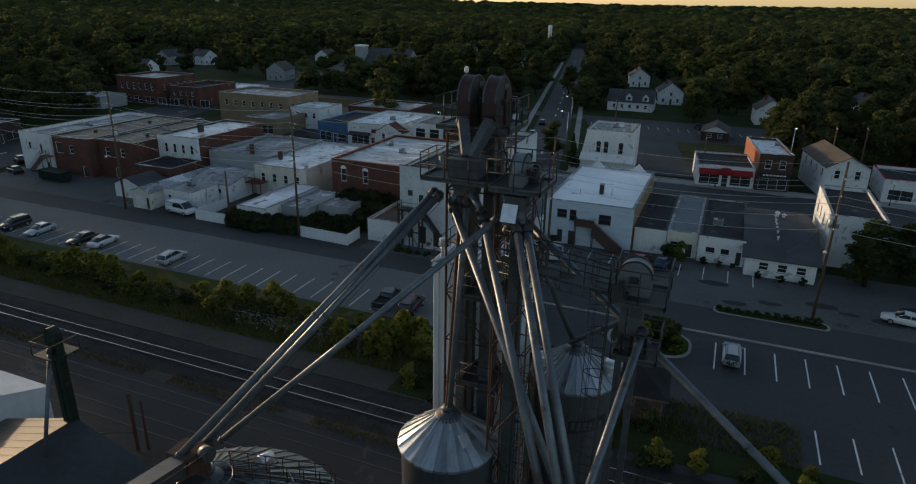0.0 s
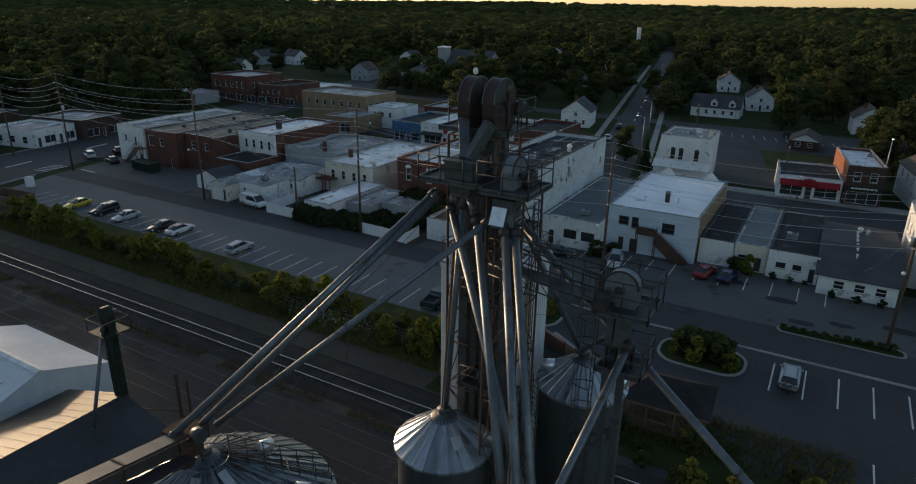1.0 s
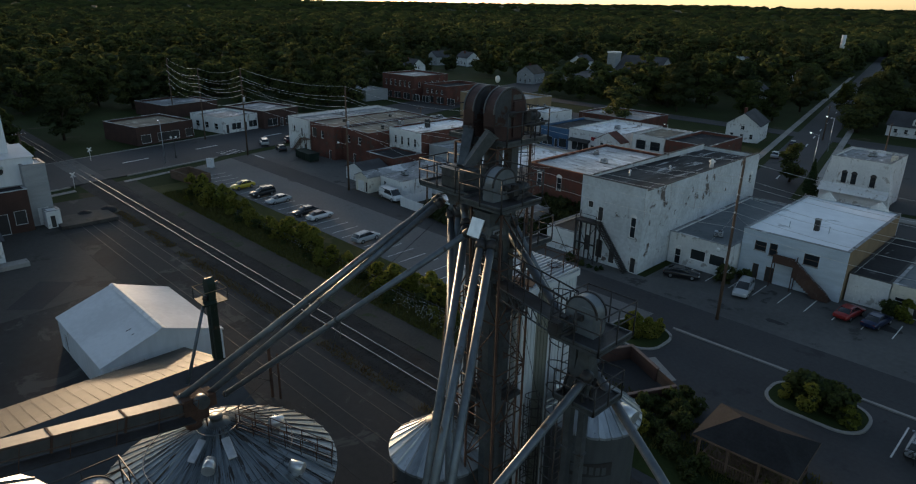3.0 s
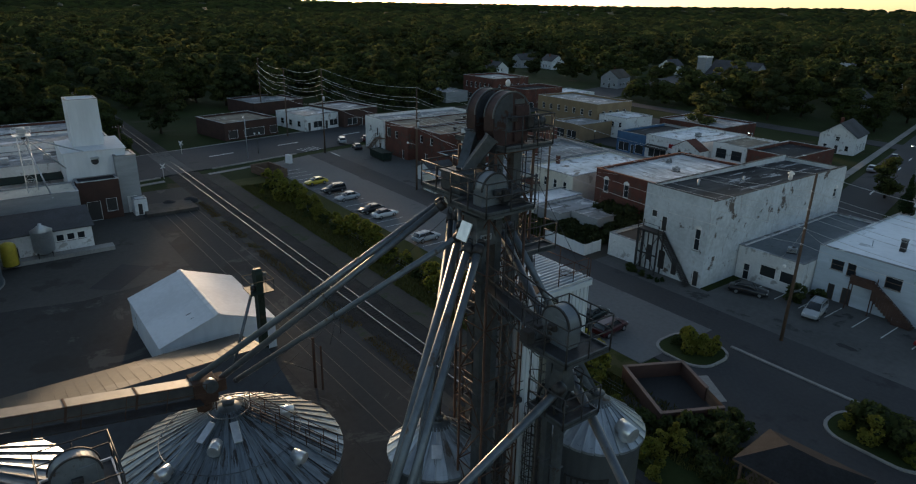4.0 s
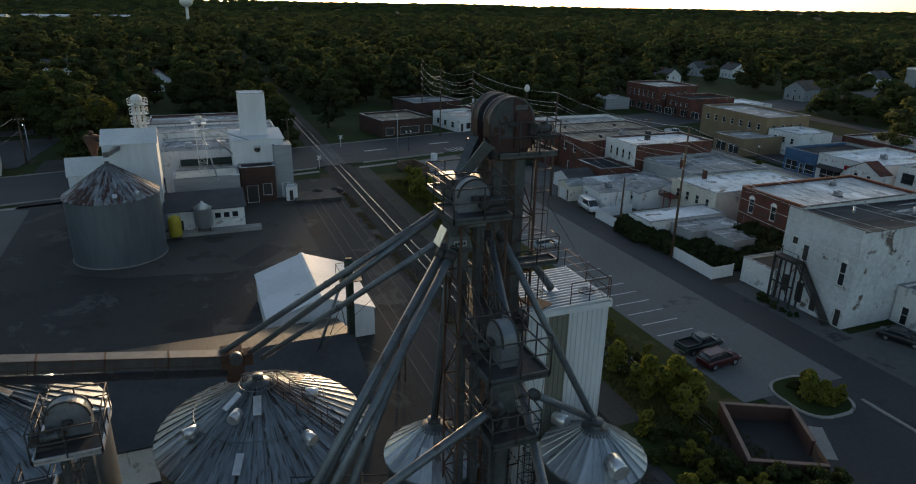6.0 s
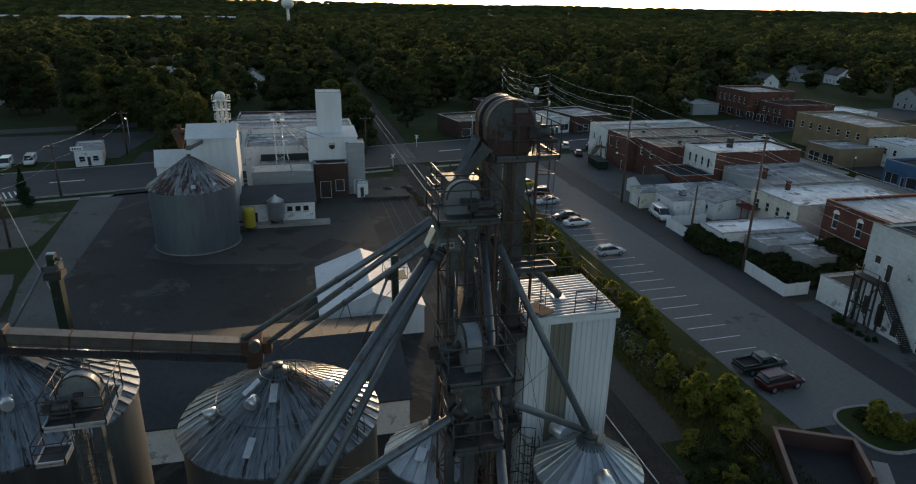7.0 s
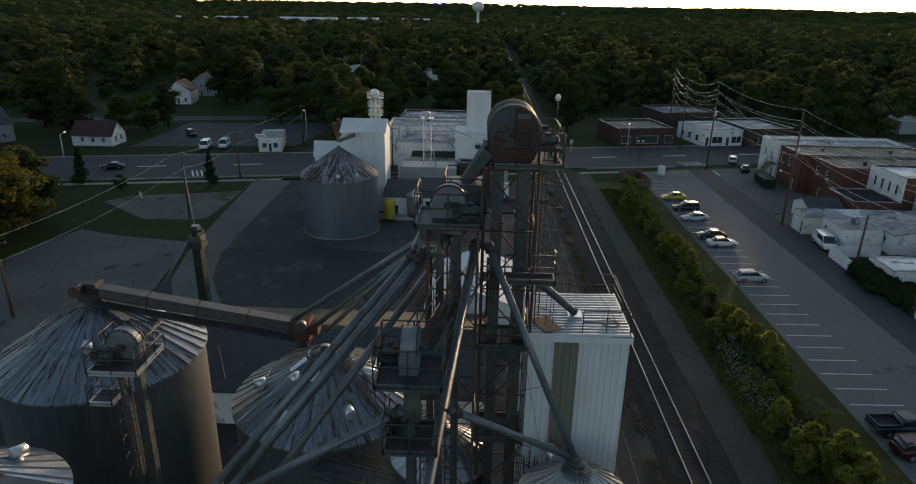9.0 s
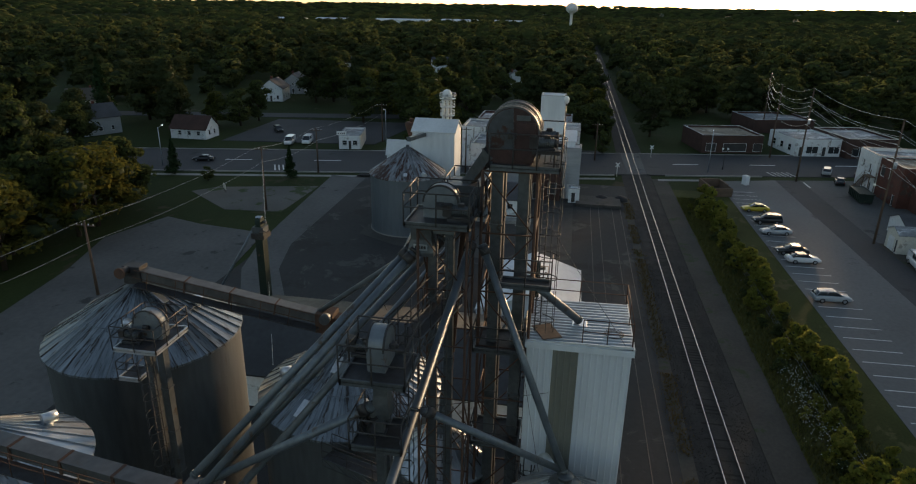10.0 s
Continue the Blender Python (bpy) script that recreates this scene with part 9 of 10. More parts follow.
def vehicle(kind, colour, x, y, rz, label, category="car", top=None):
    s = SHAPES[kind]
    e = thing(category.replace(" ", "_"), label, category, (x, y, 0.01), rz, group="parked vehicles")
    rings = []
    for px, lo, hi, w in s["body"]:
        rings.append([(px, -w * 0.9, lo), (px, -w, lo + 0.12), (px, -w, hi - 0.12), (px, -w * 0.88, hi), (px, 0, hi + 0.03), (px, w * 0.88, hi), (px, w, hi - 0.12), (px, w, lo + 0.12), (px, w * 0.9, lo)])
    part("body", loft(rings), P[colour], e)
    c = s["cabin"]
    low = c[0][1] - 0.04
    rings = []
    for px, hz, w in c:
        rings.append([(px, -w - 0.06, low - 0.02), (px, -w, max(low, hz - 0.07)), (px, -w * 0.9, hz), (px, w * 0.9, hz), (px, w, max(low, hz - 0.07)), (px, w + 0.06, low - 0.02)])
    part("glasshouse", loft(rings), M_GLASS, e, "dark car windows")
    (x1, z1, w1), (x2, z2, w2) = c[1], c[2]
    bm = bmesh.new()
    v = [bm.verts.new(p) for p in ((x1 - 0.05, -w1 * 0.95, z1 + 0.01), (x2 + 0.05, -w2 * 0.95, z2 + 0.01), (x2 + 0.05, w2 * 0.95, z2 + 0.01), (x1 - 0.05, w1 * 0.95, z1 + 0.01), (x1 - 0.05, -w1 * 0.95, z1 - 0.07), (x2 + 0.05, -w2 * 0.95, z2 - 0.07), (x2 + 0.05, w2 * 0.95, z2 - 0.07), (x1 - 0.05, w1 * 0.95, z1 - 0.07))]
    for f in ((0, 1, 2, 3), (7, 6, 5, 4), (0, 4, 5, 1), (1, 5, 6, 2), (2, 6, 7, 3), (3, 7, 4, 0)):
        bm.faces.new([v[i] for i in f])
    bmesh.ops.bevel(bm, geom=bm.edges[:], offset=0.03, segments=2, affect="EDGES")
    part("roof", bm, top or P[colour], e)
    for sy in (-1, 1):
        bm = bmesh.new()
        for (xa, za, wa), (xb, zb, wb) in zip(c, c[1:]):
            tube(bm, (xa, sy * wa * 1.0, za - 0.02), (xb, sy * wb * 1.0, zb - 0.02), 0.035, 5)
        xm = (x1 + x2) / 2
        tube(bm, (xm, sy * (w1 + 0.03), low), (xm, sy * w1 * 0.98, z1 - 0.03), 0.035, 5)
        part("pillar", bm, top or P[colour], e)
        if kind in ("van",):
            part("side_panel", B((x1 + 0.05, sy * (w1 + 0.07) - 0.02, low, xm - 0.1, sy * (w1 + 0.07) + 0.02, z1 - 0.12)), P[colour], e)
        part("mirror", soft_box(c[3][0] - 0.35, sy * (c[3][2] + 0.2) - 0.09, low + 0.02, c[3][0] - 0.2, sy * (c[3][2] + 0.2) + 0.09, low + 0.16, 0.03, 1), P[colour], e)
    L2 = s["L"] / 2
    wh = 0.33 if kind in ("sedan", "wagon") else 0.37
    for sx in (-1, 1):
        for sy in (-1, 1):
            wx, wy = sx * s["L"] * 0.295, sy * (s["body"][3][3] - 0.1)
            bm = bmesh.new()
            tube(bm, (wx, wy - 0.11, wh), (wx, wy + 0.11, wh), wh, 18)
            wheel = part("wheel", bm, M_RUBBER, e)
            part("rim", T(((wx, wy - 0.118, wh), (wx, wy + 0.118, wh), wh * 0.62), seg=14), M_CHROME, wheel)
    hw = s["body"][-2][3] * 0.72
    for sy in (-1, 1):
        part("headlight", soft_box(L2 - 0.24, sy * hw - 0.17, s["body"][-2][2] - 0.2, L2 - 0.08, sy * hw + 0.17, s["body"][-2][2] - 0.04, 0.02, 1), M_HEADLAMP, e)
        part("tail_light", soft_box(-L2 + 0.02, sy * hw - 0.14, s["body"][1][2] - 0.26, -L2 + 0.12, sy * hw + 0.14, s["body"][1][2] - 0.08, 0.02, 1), M_TAILLAMP, e)
    part("bumper", soft_box(L2 - 0.16, -hw - 0.2, s["body"][-1][1] - 0.02, L2 + 0.04, hw + 0.2, s["body"][-1][1] + 0.16, 0.04, 2), P[colour] if kind != "pickup" else M_CHROME, e)
    part("bumper", soft_box(-L2 - 0.04, -hw - 0.2, s["body"][0][1] - 0.02, -L2 + 0.14, hw + 0.2, s["body"][0][1] + 0.18, 0.04, 2), P[colour] if kind != "pickup" else M_CHROME, e)
    if kind == "pickup":
        part("bed_floor", B((-2.65, -0.78, 1.05, -0.68, 0.78, 1.095)), M_RUBBER, e, "dark open load bed")
        for b in ((-2.74, -0.9, 1.0, -0.62, -0.78, 1.3), (-2.74, 0.78, 1.0, -0.62, 0.9, 1.3), (-2.76, -0.78, 1.0, -2.64, 0.78, 1.3)):
            part("bed_side", soft_box(*b, 0.03, 1), P[colour], e)
    if kind in ("suv", "wagon"):
        for sy in (-1, 1):
            part("roof_rail", T(((x1 + 0.1, sy * w1 * 0.8, z1 + 0.06), (x2 - 0.1, sy * w2 * 0.8, z2 + 0.06), 0.02), seg=6), M_DARKSTEEL, e)
    return e


vehicle("sedan", "yellow", -105.9, 62.0, -84, "yellow saloon car parked in a marked bay")
vehicle("suv", "black", -98.7, 62.2, -86, "black estate car parked in a marked bay")
vehicle("sedan", "silver", -93.0, 62.2, -84, "silver saloon car parked in a marked bay")
vehicle("sedan", "black", -83.9, 62.0, -86, "black saloon car parked in a marked bay")
vehicle("sedan", "white", -80.4, 62.6, 96, "white car with a dark red roof in a bay", top=P["maroon"])
vehicle("wagon", "silver", -66.8, 61.9, 95, "pale silver estate car parked in a bay")
vehicle("pickup", "green", -33.6, 62.2, 95, "dark pickup truck with an open bed", "pickup truck")
vehicle("suv", "maroon", -30.4, 62.0, 95, "dark red off-road car with a roof rack")
vehicle("wagon", "silver", 4.4, 65.4, 90, "white estate car with a bicycle rack behind")
vehicle("suv", "silver", -19.2, 85.6, -80, "silver estate car behind the shops")
vehicle("sedan", "black", -27.2, 84.8, 24, "black car close to a white shop")
vehicle("sedan", "red", -7.8, 88.6, 80, "dark red car behind the shops")
vehicle("sedan", "blue", -4.9, 88.6, 80, "dark blue car behind the shops")
vehicle("sedan", "white", 22.6, 82.0, 170, "white saloon car at the lot's edge")
vehicle("van", "white", -81.4, 78.6, -6, "white panel van parked behind a workshop", "van")
vehicle("suv", "silver", -139.5, 85.0, 160, "grey estate car at the roadside")
vehicle("sedan", "black", -131.0, 84.8, 165, "black saloon car behind the corner store")
vehicle("sedan", "maroon", -139.0, 91.5, 160, "dark red saloon car at the roadside")
vehicle("van", "white", -141.0, -43.0, 10, "white van in a roadside lot", "van")
vehicle("van", "white", -143.0, -39.0, 10, "white van in a roadside lot", "van")
vehicle("sedan", "black", -118.5, -54.0, -78, "black car standing on the road")
vehicle("suv", "black", -156.0, -53.0, 40, "dark estate car in a roadside lot")
vehicle("sedan", "silver", -48.2, 172.0, 102, "silver car parked along the side street")
vehicle("sedan", "black", -50.5, 190.0, 102, "dark car parked along the side street")
vehicle("pickup", "white", -138.0, 143.0, 20, "white pickup truck on the main street", "pickup truck")
vehicle("sedan", "white", 3.5, 158.6, 20, "white car behind a brick shop")
vehicle("suv", "black", -6.0, 204.0 - 1.0, 0, "dark car on a residential street")

e = thing("bicycle_rack", "black bicycles on a rack behind a car", "bicycle", (4.4, 62.75, 0.0))
for dy in (0.0, -0.2):
    for dx in (-0.5, 0.5):
        bm = bmesh.new()
        for i in range(16):
            a, b = 2 * math.pi * i / 16, 2 * math.pi * (i + 1) / 16
            tube(bm, (dx + 0.33 * math.cos(a), dy, 0.85 + 0.33 * math.sin(a)), (dx + 0.33 * math.cos(b), dy, 0.85 + 0.33 * math.sin(b)), 0.022, 5, caps=False)
        part("wheel", bm, M_RUBBER, e)
    part("frame", T(((-0.5, dy, 0.85), (-0.1, dy, 1.35), 0.025), ((-0.1, dy, 1.35), (0.35, dy, 1.3), 0.025), ((0.35, dy, 1.3), (0.0, dy, 0.85), 0.025), ((0.5, dy, 0.85), (0.35, dy, 1.4), 0.025), ((-0.5, dy, 0.85), (0.0, dy, 0.85), 0.025), seg=6), M_DARKSTEEL, e)
part("carrier", T(((0, 0.3, 0.55), (0, -0.3, 0.55), 0.03), ((0, -0.1, 0.0), (0, -0.1, 1.1), 0.03), seg=6), M_DARKSTEEL, e)

# ---- utility poles and wires ----
STACK = ((0.0, -0.05), (-0.36, -1.8), (0.36, -2.7), (-0.36, -3.7), (0.36, -4.7), (-0.2, -5.8), (-0.2, -7.5))   # offset across the line and drop from the pole's top


def utility_pole(x, y, h, label, arms=2, lamp=False, can=0, rz=90, stacked=False):
    e = thing("utility_pole", label, "utility pole", (x, y, 0), group="utility poles")
    bm = bmesh.new()
    tube(bm, (0, 0, -0.3), (0.06, 0.02, h), 0.2, 10, 0.12)
    part("pole", bm, M_POLE, e)
    for k in range(arms):
        z = h - 0.5 - 1.3 * k
        arm = part("crossarm", B((-0.06, -1.25, z - 0.06, 0.06, 1.25, z + 0.06)), M_POLE, e)
        for yy in (-1.1, -0.45, 0.45, 1.1):
            part("insulator", T(((0, yy, z + 0.06), (0, yy, z + 0.22), 0.045), seg=8), M_TRIM, arm)
    for yy, z in STACK[1:] if stacked else ():
        s = 1 if yy > 0 else -1
        arm = part("bracket", T(((0.03, 0.08 * s, h + z - 0.1), (0.03, yy, h + z), 0.03), seg=6), M_POLE, e)
        part("insulator", T(((0.03, yy, h + z - 0.12), (0.03, yy, h + z + 0.1), 0.05), seg=8), M_TRIM, arm)
    for k in range(can):
        a = 0.5 + 2.1 * k
        part("transformer", T(((0.36 * math.cos(a), 0.36 * math.sin(a), h - 7.4), (0.36 * math.cos(a), 0.36 * math.sin(a), h - 6.4), 0.24), seg=14), M_GALV, e)
    if lamp:
        part("lamp_arm", T(((0, 0, h * 0.45), (-0.5, -1.6, h * 0.48), 0.03), seg=6), M_GALV, e)
        bm = bmesh.new()
        bmesh.ops.create_uvsphere(bm, u_segments=12, v_segments=8, radius=0.2)
        bmesh.ops.translate(bm, verts=bm.verts[:], vec=(-0.52, -1.65, h * 0.48 - 0.05))
        part("lamp_globe", bm, M_TRIM, e)
    return e


LINE = [(48.0, 79.5, 18.6), (12.9, 78.7, 18.7), (-18.2, 76.2, 18.9), (-57.0, 77.3, 19.2), (-91.5, 76.4, 19.6), (-131.1, 76.2, 19.7), (-155.0, 76.9, 17.8), (-192.0, 84.0, 17.5)]
for i, (x, y, h) in enumerate(LINE):
    utility_pole(x, y, h, "tall brown wooden utility pole with stacked insulators", 0, i in (1, 2, 4), 2 if i == 1 else 1 if i in (4, 5) else 0, stacked=True)
utility_pole(-70.0, 77.2, 8.8, "short wooden service pole beside a fence", 0)
SOUTH = [(-20.0, -32.0, 9.6), (-49.5, -28.1, 9.5), (-86.9, -23.7, 11.2), (-114.2, -24.8, 9.6), (-150.0, -21.0, 10.0)]
for x, y, h in SOUTH:
    utility_pole(x, y, h, "wooden utility pole with one crossarm", 1)
for x, y, h in ((-121.5, 6.0, 10.0), (-141, 34, 9.0), (-48, 205, 9.5), (-3, 140, 9.5), (22, 158, 10.5), (28, 160, 10.5), (-28.6, 186, 9.5), (-118, 118, 9.0)):
    utility_pole(x, y, h, "wooden utility pole among buildings", 1)


def wire(bm, p, q, sag, r=0.014, n=20):
    p, q = Vector(p), Vector(q)
    pts = [p.lerp(q, i / n) - Vector((0, 0, 4 * sag * (i / n) * (1 - i / n))) for i in range(n + 1)]
    d = (q - p).normalized()
    u = d.cross(Vector((0, 0, 1))).normalized() * r
    v = d.cross(u).normalized() * r
    rings = [[bm.verts.new(c + o) for o in (u, v, -u, -v)] for c in pts]
    for a, b in zip(rings, rings[1:]):
        for i in range(4):
            bm.faces.new((a[i], a[(i + 1) % 4], b[(i + 1) % 4], b[i]))
    return bm


lines = thing("overhead_wires", "thin bare power lines strung between wooden poles", "power lines")
for (x0, y0, h0), (x1, y1, h1) in zip(LINE, LINE[1:]):
    for dy, dz in STACK:
        part("wire", wire(bmesh.new(), (x0 + 0.03, y0 + dy, h0 + dz), (x1 + 0.03, y1 + dy, h1 + dz), 1.1 - 0.3 * dy, 0.017 if dz > -5 else 0.02), M_WIRE, lines)
for (x0, y0, h0), (x1, y1, h1) in zip(SOUTH, SOUTH[1:]):
    for dy, dz in ((-1.1, -0.28), (0.1, -2.6)):
        part("wire", wire(bmesh.new(), (x0, y0 + dy, h0 + dz), (x1, y1 + dy, h1 + dz), 0.8, 0.013), M_WIRE, lines)
for p, q in (((-131.1, 76.2, 18), (-131.0, 89, 8)), ((-91.5, 76.4, 14), (-97, 96.2, 8.2)), ((-57, 77.3, 13), (-56, 92.3, 8.5)), ((-18.2, 76.2, 13), (-20, 91.8, 6.6)), ((12.9, 78.7, 13), (10, 90, 4)), ((-18.2, 76.2, 13), (-26, 88.8, 4.4)), ((-70, 77.2, 8.7), (-91.5, 76.4, 13)), ((-70, 77.2, 8.7), (-57, 77.3, 12)), ((-86.9, -23.7, 9), (-31, 4, 4.6))):
    part("service_drop", wire(bmesh.new(), p, q, 0.5, 0.014), M_WIRE, lines)


def street_lamp(x, y, label, h=4.6, globes=2):
    e = thing("street_lamp", label, "street lamp", (x, y, 0), group="street lamps")
    part("post", (lambda b: (lathe(b, [(0.16, 0), (0.14, 0.5), (0.07, 0.7), (0.05, h)], seg=10), b)[1])(bmesh.new()), M_DARKSTEEL, e)
    if globes == 2:
        part("arm", T(((0, -0.55, h - 0.1), (0, 0.55, h - 0.1), 0.035), seg=6), M_DARKSTEEL, e)
    for s in ((-0.55, 0.55) if globes == 2 else (0,)):
        bm = bmesh.new()
        bmesh.ops.create_uvsphere(bm, u_segments=14, v_segments=8, radius=0.24)
        bmesh.ops.translate(bm, verts=bm.verts[:], vec=(0, s, h + 0.16))
        part("globe", bm, M_TRIM, e)
    return e


street_lamp(-138.8, 62.7, "dark lamp post with two white globes")
street_lamp(-134.5, 116.8, "dark lamp post with two white globes")
for x in (-100, -70, -40, 0, 30):
    street_lamp(x, 136.2, "dark lamp post with a white globe", 4.2, 1)


def mast_light(x, y, h, label, arm=(1.6, 0)):
    e = thing("street_light", label, "street lamp", (x, y, 0), group="street lamps")
    part("mast", (lambda b: (tube(b, (0, 0, 0), (0, 0, h), 0.1, 10, 0.06), b)[1])(bmesh.new()), M_GALV, e)
    part("arm", T(((0, 0, h - 0.2), (arm[0], arm[1], h + 0.25), 0.035), seg=6), M_GALV, e)
    part("head", soft_box(arm[0] - 0.3, arm[1] - 0.13, h + 0.15, arm[0] + 0.3, arm[1] + 0.13, h + 0.32, 0.05, 2), M_GALV, e)
    bm = B((arm[0] - 0.2, arm[1] - 0.1, h + 0.11, arm[0] + 0.2, arm[1] + 0.1, h + 0.145))
    part("lens", bm, M_LAMPON, e, "glowing lamp lens")


for x, y, h, a in ((-36.5, 162.0, 8.5, (-1.8, 0)), (-42.0, 190, 8.5, (-1.8, 0)), (-66, 150, 8.0, (0, -1.5)), (-135.0, 58.8, 9.0, (-1.6, 0.3)), (-150, -20, 8.5, (1.6, 0)), (-112, -60, 8.5, (-1.6, 0)), (14.2, 158, 9.5, (0, -1.5))):
    mast_light(x, y, h, "grey street light on a tall mast", a)

# ---- fences, walls and planting beds ----
def vinyl_fence(pts, h, label):
    e = thing("vinyl_fence", label, "fence")
    for (ax, ay), (bx, by) in zip(pts, pts[1:]):
        L = math.hypot(bx - ax, by - ay)
        n = max(1, round(L / 2.4))
        rot = math.degrees(math.atan2(by - ay, bx - ax))
        for i in range(n):
            px, py = ax + (bx - ax) * i / n, ay + (by - ay) * i / n
            m = pose(px, py, 0, 0, 0, rot)
            for zz in (h - 0.14, 0.05):
                part("rail", B((0.06, -0.035, zz, L / n - 0.06, 0.035, zz + 0.115)), M_VINYL, e).matrix_basis = m
            bw = (L / n - 0.13) / 10
            first = part("board", B((0, -0.02, 0.165, bw - 0.008, 0.02, h - 0.14)), M_VINYL, e)
            first.matrix_basis = m @ pose(0.065, 0, 0)
            for k in range(1, 10):
                share("board", first, m @ pose(0.065 + bw * k, 0, 0), e)
            part("post", B((px - 0.065, py - 0.065, 0, px + 0.065, py + 0.065, h + 0.06)), M_VINYL, e)
    px, py = pts[-1]
    part("post", B((px - 0.065, py - 0.065, 0, px + 0.065, py + 0.065, h + 0.06)), M_VINYL, e)
    return e


vinyl_fence([(-57.2, 77.5), (-48.4, 77.1), (-48.5, 80.7)], 1.75, "solid white vinyl fence round a back garden")
vinyl_fence([(-76.9, 84.5), (-76.9, 77.2), (-70.4, 77.1), (-69.7, 78.3)], 1.75, "solid white vinyl fence behind a shop")
vinyl_fence([(-80.3, 80.6), (-77.2, 80.5)], 1.5, "short white picket screen by a shed")


def walled_pen(cx_, cy_, w, d, rz, h, m, label, gate=True):
    e = thing("walled_enclosure", label, "enclosure", (cx_, cy_, 0), rz)
    t = 0.25
    for b in ((-w / 2, -d / 2, 0, w / 2, -d / 2 + t, h), (-w / 2, d / 2 - t, 0, w * 0.1, d / 2, h), (-w / 2, -d / 2 + t, 0, -w / 2 + t, d / 2 - t, h), (w / 2 - t, -d / 2 + t, 0, w / 2, d / 2 - t, h)):
        wl_ = part("wall", B(b), m, e)
        part("coping", B((b[0] - 0.04, b[1] - 0.04, h, b[3] + 0.04, b[4] + 0.04, h + 0.08)), M_COPING if m is M_DARKBRICK else m, wl_)
    part("floor", B((-w / 2 + t, -d / 2 + t, 0.0, w / 2 - t, d / 2 - t, 0.03)), M_PATCH, e)
    if gate:
        for k in range(12):
            part("gate_board", B((w * 0.1 + (w * 0.4 - t) * k / 12, d / 2 - 0.12, 0.08, w * 0.1 + (w * 0.4 - t) * (k + 0.9) / 12, d / 2 - 0.08, h - 0.05)), M_WOOD, e)
    return e


walled_pen(-18.2, 56.4, 8.0, 6.3, -27, 1.45, M_DARKBRICK, "dark brown brick enclosure with a plank gate beside the lot")
walled_pen(-118.4, 57.4, 8.0, 4.2, 8, 1.6, M_WOOD, "weathered timber enclosure near the road")

e = thing("pavilion", "open timber pavilion with a dark hipped roof", "pavilion", (-4.6, 53.0, 0), 3)
bm = bmesh.new()
hx, hy, ez, rzv = 3.9, 2.9, 2.7, 4.1
ev = [bm.verts.new(p) for p in ((-hx, -hy, ez), (hx, -hy, ez), (hx, hy, ez), (-hx, hy, ez))]
rv = [bm.verts.new((-1.3, 0, rzv)), bm.verts.new((1.3, 0, rzv))]
for f in ((ev[0], ev[1], rv[1], rv[0]), (ev[1], ev[2], rv[1]), (ev[2], ev[3], rv[0], rv[1]), (ev[3], ev[0], rv[0])):
    bm.faces.new(f)
bm.faces.new(ev[::-1])
bmesh.ops.recalc_face_normals(bm, faces=bm.faces[:])
part("roof", bm, M_PAVROOF, e)
part("fascia", B((-hx, -hy, ez - 0.18, hx, -hy + 0.06, ez - 0.002), (-hx, hy - 0.06, ez - 0.18, hx, hy, ez - 0.002), (-hx, -hy + 0.06, ez - 0.18, -hx + 0.06, hy - 0.06, ez - 0.002), (hx - 0.06, -hy + 0.06, ez - 0.18, hx, hy - 0.06, ez - 0.002)), M_WOOD, e)
part("floor", B((-3.5, -2.5, -0.02, 3.5, 2.5, 0.15)), M_WOOD, e)
for x in (-3.4, -1.15, 1.15, 3.4):
    for y in (-2.4, 2.4):
        part("post", B((x - 0.09, y - 0.09, 0.15, x + 0.09, y + 0.09, ez - 0.003)), M_WOOD, e)
for x0, x1 in ((-3.4, -1.15), (-1.15, 1.15), (1.15, 3.4)):
    for y in (-2.4, 2.4):
        if y > 0 and x0 == -1.15:
            continue
        part("rail", B((x0 + 0.09, y - 0.04, 0.95, x1 - 0.09, y + 0.04, 1.05)), M_WOOD, e)
        for k in range(10):
            xx = x0 + 0.2 + (x1 - x0 - 0.4) * k / 9
            part("baluster", B((xx - 0.025, y - 0.025, 0.15, xx + 0.025, y + 0.025, 0.95)), M_WOOD, e)
e = thing("picnic_table", "brown timber picnic table in the pavilion", "table", (-4.6, 53.0, 0.15))
part("top", soft_box(-0.9, -0.38, 0.68, 0.9, 0.38, 0.74, 0.01, 1), M_WOOD, e)
for s in (-1, 1):
    part("bench", soft_box(-0.9, s * 0.72 - 0.14, 0.4, 0.9, s * 0.72 + 0.14, 0.45, 0.01, 1), M_WOOD, e)
    part("trestle", T(((s * 0.6, -0.75, 0), (s * 0.6, -0.2, 0.68), 0.04), ((s * 0.6, 0.75, 0), (s * 0.6, 0.2, 0.68), 0.04), ((s * 0.6, -0.75, 0.38), (s * 0.6, 0.75, 0.38), 0.04), seg=6), M_WOOD, e)


